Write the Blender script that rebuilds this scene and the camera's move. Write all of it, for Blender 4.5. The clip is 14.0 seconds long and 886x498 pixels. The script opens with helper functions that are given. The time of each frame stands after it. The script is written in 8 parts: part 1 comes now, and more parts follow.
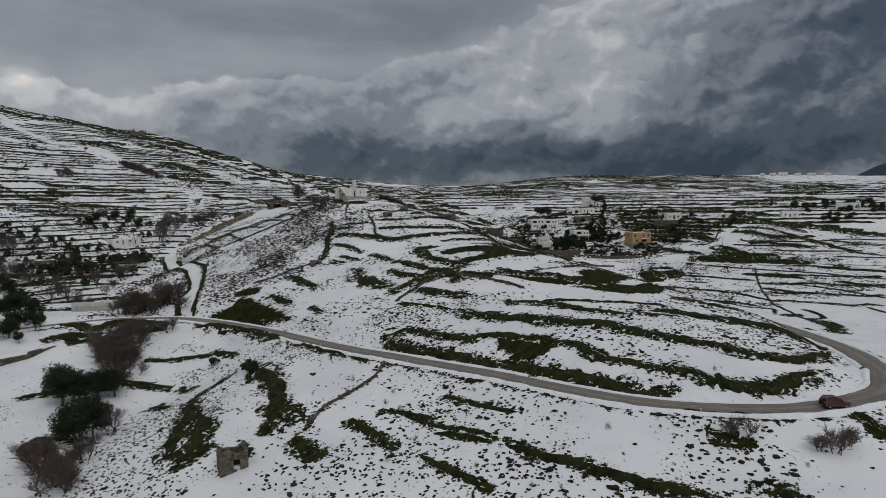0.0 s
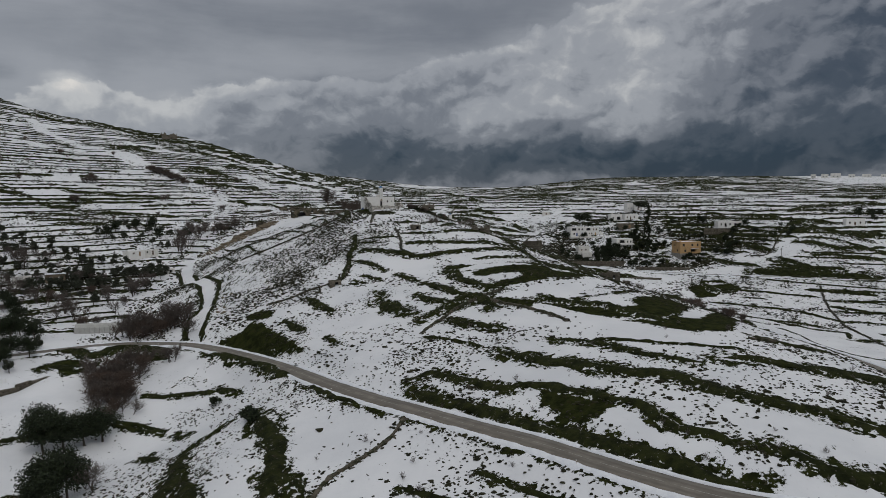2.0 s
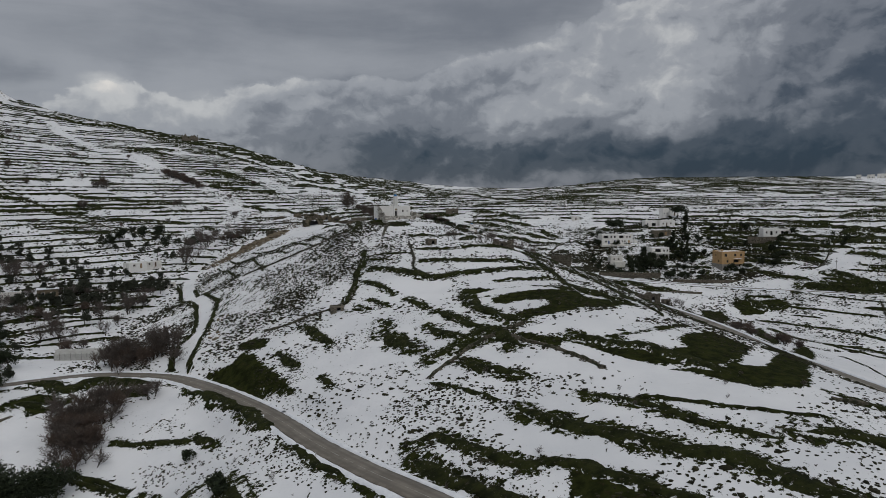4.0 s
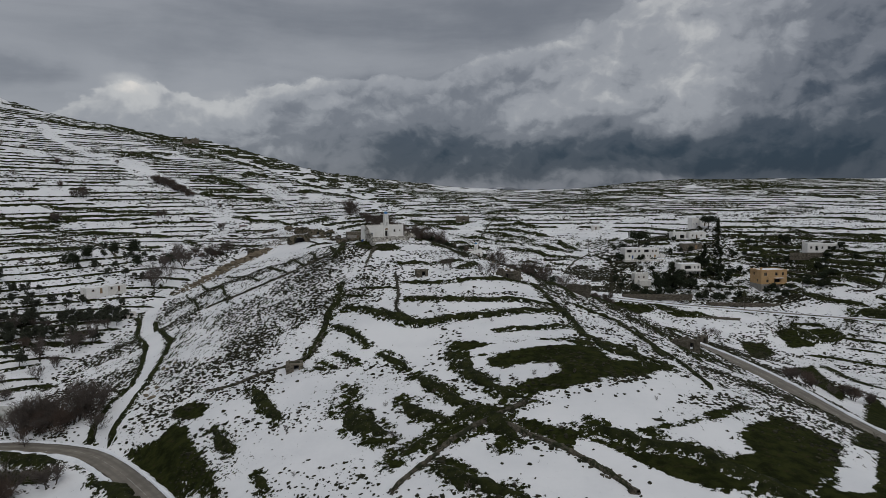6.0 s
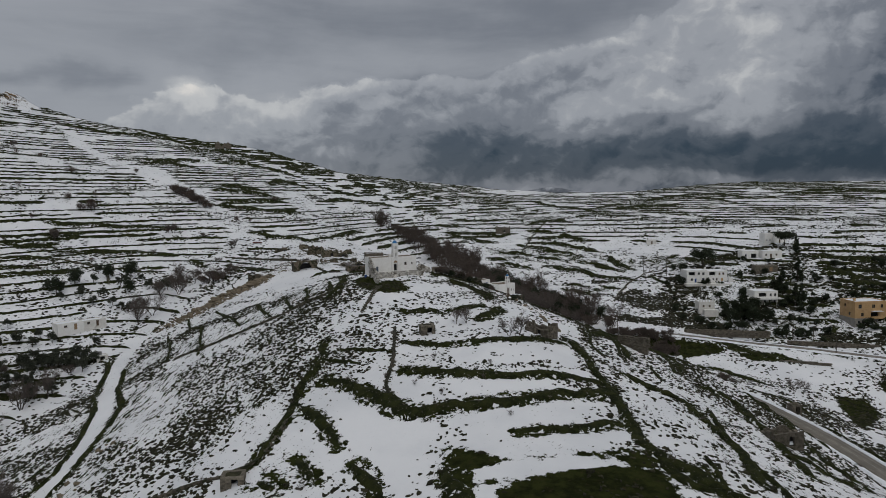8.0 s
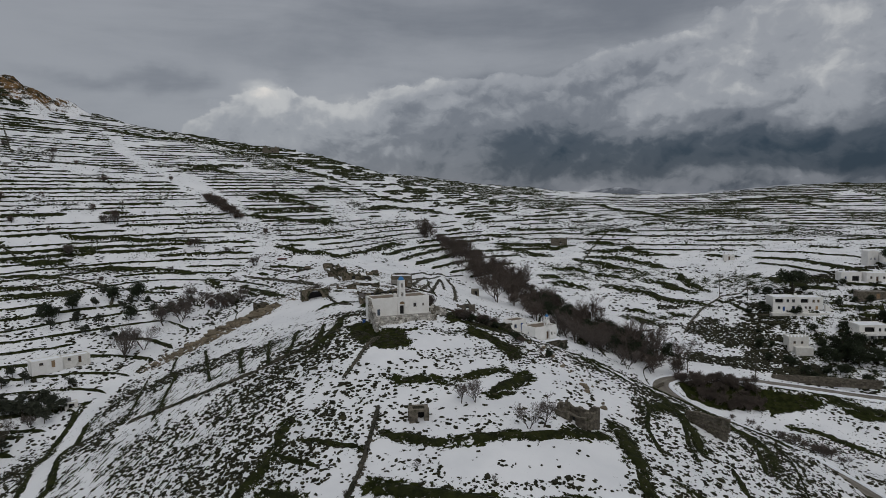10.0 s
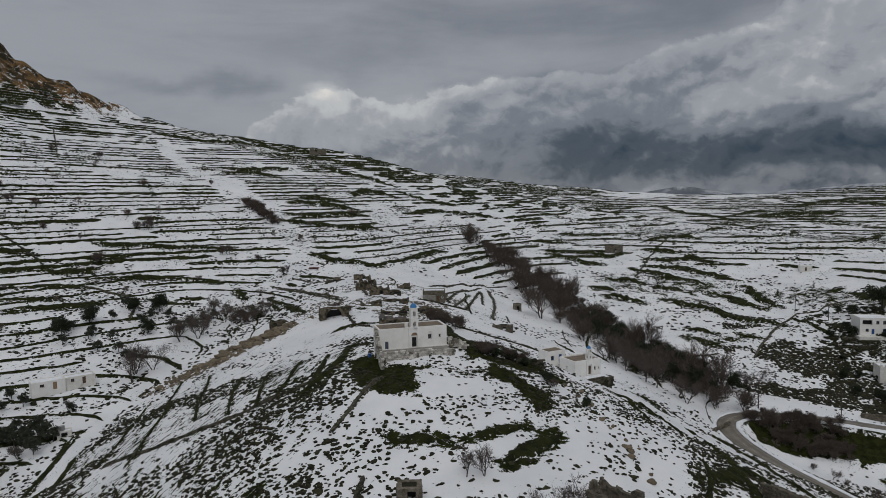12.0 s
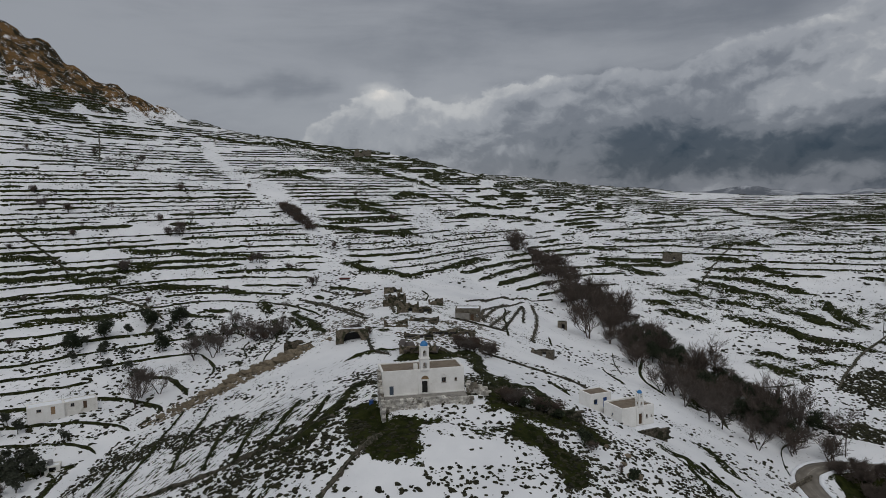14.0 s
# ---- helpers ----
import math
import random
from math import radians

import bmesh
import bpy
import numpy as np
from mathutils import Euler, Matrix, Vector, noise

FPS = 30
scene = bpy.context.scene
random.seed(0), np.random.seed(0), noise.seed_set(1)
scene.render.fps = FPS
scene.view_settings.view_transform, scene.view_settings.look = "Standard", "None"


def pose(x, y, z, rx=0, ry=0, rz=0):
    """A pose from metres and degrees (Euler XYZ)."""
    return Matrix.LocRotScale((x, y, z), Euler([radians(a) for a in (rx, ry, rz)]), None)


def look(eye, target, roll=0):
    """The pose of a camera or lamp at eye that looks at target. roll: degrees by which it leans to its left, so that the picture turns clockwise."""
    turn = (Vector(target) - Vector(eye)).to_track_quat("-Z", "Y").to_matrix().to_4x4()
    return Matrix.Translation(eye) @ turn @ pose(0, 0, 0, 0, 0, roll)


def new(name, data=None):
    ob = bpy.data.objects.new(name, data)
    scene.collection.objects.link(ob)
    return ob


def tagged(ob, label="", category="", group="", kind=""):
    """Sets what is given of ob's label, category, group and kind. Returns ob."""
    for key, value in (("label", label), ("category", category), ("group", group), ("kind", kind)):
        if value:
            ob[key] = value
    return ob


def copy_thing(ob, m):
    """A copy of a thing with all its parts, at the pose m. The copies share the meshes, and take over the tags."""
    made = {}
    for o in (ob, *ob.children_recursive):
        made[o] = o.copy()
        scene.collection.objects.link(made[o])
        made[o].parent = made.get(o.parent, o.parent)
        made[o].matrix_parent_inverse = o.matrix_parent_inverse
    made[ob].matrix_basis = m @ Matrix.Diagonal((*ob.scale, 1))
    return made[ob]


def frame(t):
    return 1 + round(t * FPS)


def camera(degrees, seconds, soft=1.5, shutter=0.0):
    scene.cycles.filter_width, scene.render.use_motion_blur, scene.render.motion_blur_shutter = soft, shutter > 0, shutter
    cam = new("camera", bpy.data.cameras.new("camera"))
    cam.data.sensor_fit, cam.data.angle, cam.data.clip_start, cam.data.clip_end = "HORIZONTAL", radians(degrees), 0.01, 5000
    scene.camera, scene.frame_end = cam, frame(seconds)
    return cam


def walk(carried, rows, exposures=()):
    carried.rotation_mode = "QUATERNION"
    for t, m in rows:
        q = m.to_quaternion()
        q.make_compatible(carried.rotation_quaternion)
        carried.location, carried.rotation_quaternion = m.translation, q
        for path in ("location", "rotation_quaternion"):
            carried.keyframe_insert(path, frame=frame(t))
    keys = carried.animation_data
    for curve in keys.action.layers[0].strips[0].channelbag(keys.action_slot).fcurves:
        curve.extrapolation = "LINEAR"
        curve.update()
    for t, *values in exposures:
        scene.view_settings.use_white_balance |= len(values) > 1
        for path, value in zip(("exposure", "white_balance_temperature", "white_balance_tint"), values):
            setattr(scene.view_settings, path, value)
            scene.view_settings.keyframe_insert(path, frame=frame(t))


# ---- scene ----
cam = camera(68.5, 14.0, soft=0.7)
METRES, EYE, TILT, LEAN, TURN = 225.0, 60.0, -4.5, 0.6, 0.0
ROWS = [
    (0.0, 0.0, 0.0, 0.0, 0.0, 0.0, 0.0),
    (0.5, 0.0008, 0.0261, 0.0066, 0.42, 0.01, -0.04),
    (1.0, 0.0017, 0.0521, 0.0133, 1.05, 0.01, -0.08),
    (1.5, 0.002, 0.0783, 0.0201, 2.09, 0.02, -0.15),
    (2.0, 0.002, 0.1048, 0.0267, 3.01, 0.01, -0.21),
    (2.5, 0.0024, 0.1312, 0.0332, 3.85, -0.02, -0.3),
    (3.0, 0.0045, 0.1571, 0.0401, 4.63, -0.06, -0.36),
    (5.5, 0.0238, 0.3317, 0.0853, 6.46, -0.21, -0.48),
    (6.0, 0.0282, 0.383, 0.098, 7.14, -0.23, -0.52),
    (6.5, 0.0321, 0.4287, 0.1096, 7.95, -0.24, -0.58),
    (7.0, 0.0343, 0.4797, 0.1224, 9.07, -0.27, -0.67),
    (7.5, 0.0375, 0.5256, 0.1341, 10.2, -0.28, -0.74),
    (8.0, 0.0406, 0.5764, 0.1475, 11.49, -0.34, -0.83),
    (10.5, 0.055, 0.7893, 0.1951, 18.6, -0.55, -1.21),
    (11.0, 0.0552, 0.8151, 0.1998, 19.79, -0.58, -1.26),
    (11.5, 0.0554, 0.8405, 0.2045, 20.9, -0.63, -1.33),
    (12.0, 0.055, 0.8664, 0.2095, 22.34, -0.68, -1.42),
    (12.5, 0.0532, 0.8922, 0.2146, 23.68, -0.72, -1.48),
    (13.0, 0.0508, 0.9181, 0.2195, 24.95, -0.76, -1.53),
    (13.5, 0.0473, 0.9437, 0.2247, 26.05, -0.81, -1.61),
    (14.0, 0.0421, 0.9697, 0.2296, 27.1, -0.86, -1.68),
]
walk(cam, [(t, pose(0, 0, EYE, TILT, LEAN, TURN) @ pose(METRES * x, METRES * y, METRES * z, 90 + pitch, roll, yaw)) for t, x, y, z, yaw, pitch, roll in ROWS])


# ---------------------------------------------------------------- sky and light
def graph(tree):
    """Helpers for building node trees: node(kind, **settings) and value maths."""
    def node(kind, ins=(), **settings):
        n = tree.nodes.new(kind)
        for k, v in settings.items():
            setattr(n, k, v)
        for i, v in (ins.items() if isinstance(ins, dict) else enumerate(ins)):
            if v is None:
                continue
            if isinstance(v, bpy.types.NodeSocket):
                tree.links.new(v, n.inputs[i])
            else:
                n.inputs[i].default_value = v
        return n

    def maths(op, a, b=None, c=None, clamp=False):
        return node("ShaderNodeMath", [a, b, c], operation=op, use_clamp=clamp).outputs[0]
    return node, maths


world = bpy.data.worlds.new("overcast")
scene.world = world
world.use_nodes = True
wt = world.node_tree
wt.nodes.clear()
node, maths = graph(wt)
way = node("ShaderNodeTexCoord").outputs["Generated"]
sep = node("ShaderNodeSeparateXYZ", [way])
az = maths("MULTIPLY", maths("ARCTAN2", sep.outputs[0], sep.outputs[1]), 57.2958)
el = maths("MULTIPLY", maths("ARCSINE", sep.outputs[2]), 57.2958)
flat = node("ShaderNodeCombineXYZ", [maths("MULTIPLY", az, 0.10), maths("MULTIPLY", el, 0.14), 0.0]).outputs[0]


def cloud_noise(scale, detail, rough, distort, shift, at=None):
    v = node("ShaderNodeVectorMath", [at or flat, (shift, shift * 0.7, shift * 1.3)], operation="ADD").outputs[0]
    return node("ShaderNodeTexNoise", {"Vector": v, "Scale": scale, "Detail": detail, "Roughness": rough, "Distortion": distort}).outputs[0]


def around(v, amount):
    return maths("MULTIPLY", maths("SUBTRACT", v, 0.5), amount)


def ease(v, lo, hi):
    return node("ShaderNodeMapRange", {"Value": v, 1: lo, 2: hi}, interpolation_type="SMOOTHSTEP").outputs[0]


warp_a = cloud_noise(0.9, 4, 0.5, 0.0, 3.1)
warp_b = cloud_noise(1.6, 6, 0.52, 0.0, 8.4)
waz = maths("ADD", az, maths("ADD", around(warp_a, 9.0), around(warp_b, 7.0)))
wel = maths("ADD", el, maths("ADD", around(warp_a, -4.0), around(warp_b, 5.5)))
curl = node("ShaderNodeVectorMath", [flat, node("ShaderNodeCombineXYZ", [around(warp_b, 0.45), around(cloud_noise(2.3, 6, 0.6, 0.0, 14.2), 0.45), 0.0]).outputs[0]], operation="ADD").outputs[0]


def billows(shift, scale):
    """Heaped rounded heads of cloud, from 0 between them to 1 on top."""
    v = node("ShaderNodeVectorMath", [curl, shift], operation="ADD").outputs[0]
    d = node("ShaderNodeTexVoronoi", {"Vector": v, "Scale": scale, "Detail": 4.0, "Roughness": 0.5, "Lacunarity": 2.2, "Smoothness": 0.7}, feature="SMOOTH_F1", normalize=True).outputs["Distance"]
    return maths("SUBTRACT", 1.0, maths("MULTIPLY", d, 1.6))


heaps = billows((0.0, 0.0, 4.0), 1.6)
relief = maths("SUBTRACT", heaps, billows((-0.045, 0.10, 4.0), 1.6))
puffs = cloud_noise(1.25, 7, 0.5, 0.3, 5.2)
wisps = cloud_noise(0.6, 8, 0.55, 0.6, 11.7)
streaks = cloud_noise(1.0, 7, 0.55, 0.3, 21.3, node("ShaderNodeVectorMath", [flat, (0.55, 1.9, 1.0)], operation="MULTIPLY").outputs[0])
# the heaped clouds stand in front of a smooth grey layer; their tops climb to the right and fall away on the left
top = maths("SUBTRACT", node("ShaderNodeMapRange", [az, -20.0, 30.0, 9.2, 20.0]).outputs[0], node("ShaderNodeMapRange", [az, -34.0, -44.0, 0.0, 8.0]).outputs[0])
lift = maths("DIVIDE", maths("SUBTRACT", top, el), 5.0)
front = maths("ADD", lift, maths("ADD", around(heaps, 0.75), maths("ADD", around(puffs, 1.5), around(wisps, 1.0))))
body = ease(front, 0.0, 0.16)
rim = maths("MULTIPLY", ease(front, 0.60, 0.06), body)
layer = maths("ADD", 0.475, maths("ADD", around(streaks, 0.26), around(wisps, 0.12)))
heaped = maths("ADD", maths("ADD", 0.495, maths("MULTIPLY", rim, 0.12)), maths("ADD", maths("MULTIPLY", relief, 0.75), maths("ADD", around(puffs, 0.30), around(wisps, 0.42))))


def cloud_bank(a, e, sa, se, amount):
    """A lighter or darker mass of cloud round one direction, in degrees."""
    da = maths("DIVIDE", maths("SUBTRACT", waz, a), sa)
    de = maths("DIVIDE", maths("SUBTRACT", wel, e), se)
    r2 = maths("ADD", maths("MULTIPLY", da, da), maths("MULTIPLY", de, de))
    return maths("MULTIPLY", maths("EXPONENT", maths("MULTIPLY", r2, -1.0)), amount)


tone = maths("ADD", maths("MULTIPLY", layer, maths("SUBTRACT", 1.0, body)), maths("MULTIPLY", heaped, body))
for bank in ((25, 3.2, 24, 3.0, -0.36), (0, 2.6, 20, 2.8, -0.25), (34, 11, 10, 5.0, -0.30), (24, 9, 6, 3, -0.10), (12, 12.5, 3.0, 4.0, 0.13), (5, 11.5, 3.0, 1.6, 0.10), (-33.5, 8.6, 3.0, 1.5, 0.24),
             (-24.8, 7.8, 3.2, 2.2, 0.15), (-29, 5.4, 7, 1.8, 0.07), (-15.5, 8.8, 4.0, 1.1, -0.10), (13.2, 14.2, 1.8, 1.5, -0.12), (9.6, 11.2, 1.6, 1.3, -0.09), (-2, 15.5, 9, 2.0, -0.09),
             (-43, 9.0, 8, 0.9, -0.08), (-55, 13, 14, 6, 0.07), (8, 8.0, 12, 2.0, 0.06), (24, 0.9, 24, 0.8, 0.09)):
    tone = maths("ADD", tone, cloud_bank(*bank))
ramp = node("ShaderNodeValToRGB", [tone])
ramp.color_ramp.interpolation = "EASE"
stops = ramp.color_ramp.elements
stops[0].position, stops[0].color = -0.0, (0.020, 0.036, 0.060, 1)
stops[1].position, stops[1].color = 1.0, (0.74, 0.71, 0.67, 1)
for p, c in ((0.18, (0.056, 0.072, 0.098, 1)), (0.38, (0.168, 0.184, 0.215, 1)), (0.56, (0.303, 0.320, 0.352, 1)), (0.76, (0.49, 0.50, 0.51, 1))):
    stops.new(p).color = c
# the cloud layer grows brighter and smoother towards the zenith
up = node("ShaderNodeMapRange", [el, 18.0, 55.0, 0.0, 1.0]).outputs[0]
above = node("ShaderNodeMix", {0: up, 6: ramp.outputs[0], 7: (0.55, 0.56, 0.575, 1)}, data_type="RGBA").outputs[2]
clouds = node("ShaderNodeBackground", [above, 1.0])
clear = node("ShaderNodeTexSky", sky_type="NISHITA", sun_disc=False, sun_elevation=radians(38), sun_rotation=radians(150), altitude=300.0)
thin = node("ShaderNodeBackground", [clear.outputs[0], 0.05])
both = node("ShaderNodeMixShader", [0.06, clouds.outputs[0], thin.outputs[0]])
node("ShaderNodeOutputWorld", [both.outputs[0]])

sun = new("sun", bpy.data.lights.new("sun", "SUN"))
sun.data.energy, sun.data.angle, sun.data.color = 0.62, radians(14), (1.0, 0.97, 0.93)
sun.matrix_world = look((60, -110, 130), (0, 0, 0))


# ---------------------------------------------------------------- materials
def material(name, build):
    m = bpy.data.materials.new(name)
    m.use_nodes = True
    m.node_tree.nodes.clear()
    nd, mt = graph(m.node_tree)
    bsdf = nd("ShaderNodeBsdfPrincipled")
    build(nd, mt, bsdf, m.node_tree.links.new)
    nd("ShaderNodeOutputMaterial", [bsdf.outputs[0]])
    return m


def noise_at(nd, vec, scale, detail=4.0, rough=0.55, distort=0.0):
    return nd("ShaderNodeTexNoise", {"Vector": vec, "Scale": scale, "Detail": detail, "Roughness": rough, "Distortion": distort}).outputs[0]


def mix_rgb(nd, f, a, b):
    return nd("ShaderNodeMix", {0: f, 6: a, 7: b}, data_type="RGBA").outputs[2]


def smooth(nd, v, lo, hi):
    return nd("ShaderNodeMapRange", {"Value": v, 1: lo, 2: hi}, interpolation_type="SMOOTHSTEP").outputs[0]


def grainy(name, a, b, scale, rough=0.85, bump=0.3, dist=0.05, stain=None, metal=0.0, fine=6.0, random_tint=0.0, stain_at=(0.55, 0.7)):
    """A matt surface in two tones, with coarse and fine variation, relief and stains."""
    def build(nd, mt, bsdf, link):
        pos = nd("ShaderNodeNewGeometry").outputs["Position"]
        n1, n2 = noise_at(nd, pos, scale), noise_at(nd, pos, scale * fine, 5, 0.6)
        f = mt("ADD", mt("MULTIPLY", n1, 0.6), mt("MULTIPLY", n2, 0.4))
        col = mix_rgb(nd, smooth(nd, f, 0.36, 0.64), (*a, 1), (*b, 1))
        if stain:
            col = mix_rgb(nd, smooth(nd, noise_at(nd, pos, scale * 0.45, 6, 0.65, 0.5), *stain_at), col, (*stain, 1))
        if random_tint:
            r = nd("ShaderNodeObjectInfo").outputs["Random"]
            g = nd("ShaderNodeNewGeometry").outputs["Random Per Island"]
            v = mt("ADD", 1.0 - random_tint, mt("MULTIPLY", mt("FRACT", mt("ADD", r, g)), 2 * random_tint))
            col = nd("ShaderNodeVectorMath", {0: col, 3: v}, operation="SCALE").outputs[0]
        link(col, bsdf.inputs["Base Color"])
        bsdf.inputs["Roughness"].default_value, bsdf.inputs["Metallic"].default_value = rough, metal
        bsdf.inputs["Specular IOR Level"].default_value = 0.25
        b_ = nd("ShaderNodeBump", {"Strength": bump, "Distance": dist, "Height": f})
        link(b_.outputs[0], bsdf.inputs["Normal"])
    return material(name, build)


SNOW_A, SNOW_B = (0.765, 0.775, 0.795, 1), (0.67, 0.685, 0.712, 1)


def turf_colour(nd, mt, pos):
    g = mix_rgb(nd, smooth(nd, noise_at(nd, pos, 0.5, 6, 0.65), 0.35, 0.65), (0.011, 0.014, 0.0045, 1), (0.029, 0.034, 0.0095, 1))
    return mix_rgb(nd, smooth(nd, noise_at(nd, pos, 0.9, 7, 0.7, 0.4), 0.56, 0.70), g, (0.034, 0.027, 0.014, 1))


def ground_build(nd, mt, bsdf, link):
    pos = nd("ShaderNodeNewGeometry").outputs["Position"]
    bare = nd("ShaderNodeAttribute", attribute_name="bare").outputs["Fac"]
    clean = nd("ShaderNodeAttribute", attribute_name="clean").outputs["Fac"]
    n1 = noise_at(nd, pos, 0.22, 3, 0.5)
    n2 = noise_at(nd, pos, 0.95, 6, 0.62, 0.3)
    n3 = noise_at(nd, pos, 4.0, 3, 0.6)
    n = mt("ADD", mt("ADD", mt("MULTIPLY", n1, 0.40), mt("MULTIPLY", n2, 0.45)), mt("MULTIPLY", n3, 0.15))
    thaw = smooth(nd, mt("ADD", bare, mt("MULTIPLY", mt("SUBTRACT", n, 0.5), 2.3)), 0.50, 0.56)
    streak = nd("ShaderNodeMapping", {"Vector": pos, "Rotation": (0, 0, 0.42), "Scale": (1.5, 0.45, 1.0)}).outputs[0]
    flank = nd("ShaderNodeAttribute", attribute_name="flank").outputs["Fac"]
    s1 = mt("ADD", mt("MULTIPLY", noise_at(nd, streak, 0.75, 5, 0.65, 0.2), 0.8), mt("MULTIPLY", noise_at(nd, pos, 0.12, 2, 0.5), 0.2))
    thaw = mt("MAXIMUM", thaw, smooth(nd, mt("ADD", mt("MULTIPLY", flank, 0.115), s1), 0.655, 0.68))
    dots = mt("ADD", noise_at(nd, pos, 1.9, 3, 0.55, 0.2), mt("MULTIPLY", mt("SUBTRACT", noise_at(nd, pos, 0.07, 4, 0.6), 0.5), 0.75))
    thaw = mt("MAXIMUM", thaw, smooth(nd, mt("SUBTRACT", dots, mt("MULTIPLY", clean, 0.3)), 0.71, 0.73))
    snow = mix_rgb(nd, smooth(nd, noise_at(nd, pos, 0.06, 5, 0.6), 0.35, 0.7), SNOW_A, SNOW_B)
    snow = mix_rgb(nd, smooth(nd, noise_at(nd, pos, 1.6, 6, 0.7), 0.60, 0.80), snow, (0.58, 0.59, 0.60, 1))
    rock = nd("ShaderNodeAttribute", attribute_name="rock").outputs["Fac"]
    cliff = mix_rgb(nd, smooth(nd, noise_at(nd, pos, 0.09, 7, 0.65, 0.6), 0.42, 0.60), (0.030, 0.027, 0.018, 1), (0.165, 0.098, 0.042, 1))
    bareground = mix_rgb(nd, smooth(nd, mt("ADD", rock, mt("MULTIPLY", mt("SUBTRACT", n1, 0.5), 1.2)), 0.45, 0.55), turf_colour(nd, mt, pos), cliff)
    link(mix_rgb(nd, thaw, snow, bareground), bsdf.inputs["Base Color"])
    link(mt("ADD", 0.65, mt("MULTIPLY", thaw, 0.3)), bsdf.inputs["Roughness"])
    link(mt("SUBTRACT", 0.2, mt("MULTIPLY", thaw, 0.17)), bsdf.inputs["Specular IOR Level"])
    h = mt("ADD", mt("MULTIPLY", noise_at(nd, pos, 0.7, 6, 0.6), 0.5), mt("MULTIPLY", mt("MULTIPLY", thaw, noise_at(nd, pos, 6.0, 4, 0.7)), 0.5))
    link(nd("ShaderNodeBump", {"Strength": 0.6, "Distance": 0.35, "Height": h}).outputs[0], bsdf.inputs["Normal"])


def turf_build(nd, mt, bsdf, link):
    pos = nd("ShaderNodeNewGeometry").outputs["Position"]
    col = turf_colour(nd, mt, pos)
    rim = nd("ShaderNodeAttribute", attribute_name="rim").outputs["Fac"]
    patch = mt("ADD", mt("MULTIPLY", noise_at(nd, pos, 0.9, 5, 0.65, 0.4), 0.7), mt("MULTIPLY", noise_at(nd, pos, 0.22, 3, 0.5), 0.3))
    dust = smooth(nd, mt("ADD", patch, mt("MULTIPLY", mt("POWER", rim, 2.0), 0.17)), 0.645, 0.67)
    stone = smooth(nd, noise_at(nd, pos, 1.7, 4, 0.6), 0.62, 0.68)
    col = mix_rgb(nd, stone, col, (0.10, 0.09, 0.075, 1))
    link(mix_rgb(nd, dust, col, SNOW_A), bsdf.inputs["Base Color"])
    bsdf.inputs["Roughness"].default_value = 0.95
    bsdf.inputs["Specular IOR Level"].default_value = 0.1
    link(nd("ShaderNodeBump", {"Strength": 0.9, "Distance": 0.3, "Height": noise_at(nd, pos, 3.0, 6, 0.7)}).outputs[0], bsdf.inputs["Normal"])


def road_build(nd, mt, bsdf, link):
    pos = nd("ShaderNodeNewGeometry").outputs["Position"]
    lane = nd("ShaderNodeAttribute", attribute_name="lane").outputs["Fac"]
    n = noise_at(nd, pos, 0.35, 6, 0.65)
    col = mix_rgb(nd, smooth(nd, n, 0.35, 0.65), (0.135, 0.120, 0.100, 1), (0.20, 0.180, 0.150, 1))
    wheel = mt("MULTIPLY", smooth(nd, mt("ABSOLUTE", mt("SUBTRACT", mt("ABSOLUTE", lane), 0.45)), 0.22, 0.05), 0.55)
    col = mix_rgb(nd, wheel, col, (0.110, 0.098, 0.083, 1))
    edge = smooth(nd, mt("ADD", mt("ABSOLUTE", lane), mt("MULTIPLY", mt("SUBTRACT", noise_at(nd, pos, 0.8, 5), 0.5), 0.35)), 0.90, 1.0)
    line = mt("MULTIPLY", smooth(nd, mt("ABSOLUTE", lane), 0.035, 0.02), smooth(nd, noise_at(nd, pos, 0.5, 6, 0.7), 0.40, 0.6))
    col = mix_rgb(nd, mt("MULTIPLY", line, 0.6), col, (0.45, 0.45, 0.43, 1))
    link(mix_rgb(nd, edge, col, (0.07, 0.06, 0.045, 1)), bsdf.inputs["Base Color"])
    bsdf.inputs["Roughness"].default_value = 0.62
    bsdf.inputs["Specular IOR Level"].default_value = 0.3
    link(nd("ShaderNodeBump", {"Strength": 0.3, "Distance": 0.03, "Height": noise_at(nd, pos, 8.0, 4)}).outputs[0], bsdf.inputs["Normal"])


GROUND = material("snowy_ground", ground_build)
TURF = material("winter_turf", turf_build)
ROAD = material("wet_asphalt", road_build)
FIELD_STONE = grainy("mossy_field_stone", (0.040, 0.036, 0.026), (0.105, 0.092, 0.070), 1.6, bump=0.7, dist=0.1, stain=(0.022, 0.025, 0.012), random_tint=0.35, stain_at=(0.48, 0.56))
STONE = grainy("dry_stone", (0.070, 0.061, 0.047), (0.165, 0.145, 0.115), 1.4, bump=0.6, dist=0.1, stain=(0.05, 0.05, 0.028), random_tint=0.3)
ROCK = grainy("ochre_rock", (0.105, 0.085, 0.058), (0.19, 0.155, 0.11), 0.7, bump=0.8, dist=0.25, stain=(0.07, 0.065, 0.045), random_tint=0.2)
WHITE = grainy("whitewash", (0.72, 0.71, 0.68), (0.80, 0.79, 0.77), 0.7, rough=0.8, bump=0.25, dist=0.03, stain=(0.52, 0.50, 0.46), stain_at=(0.6, 0.8))
SNOW = grainy("packed_snow", (0.70, 0.725, 0.77), (0.82, 0.84, 0.87), 0.6, rough=0.65, bump=0.6, dist=0.2)


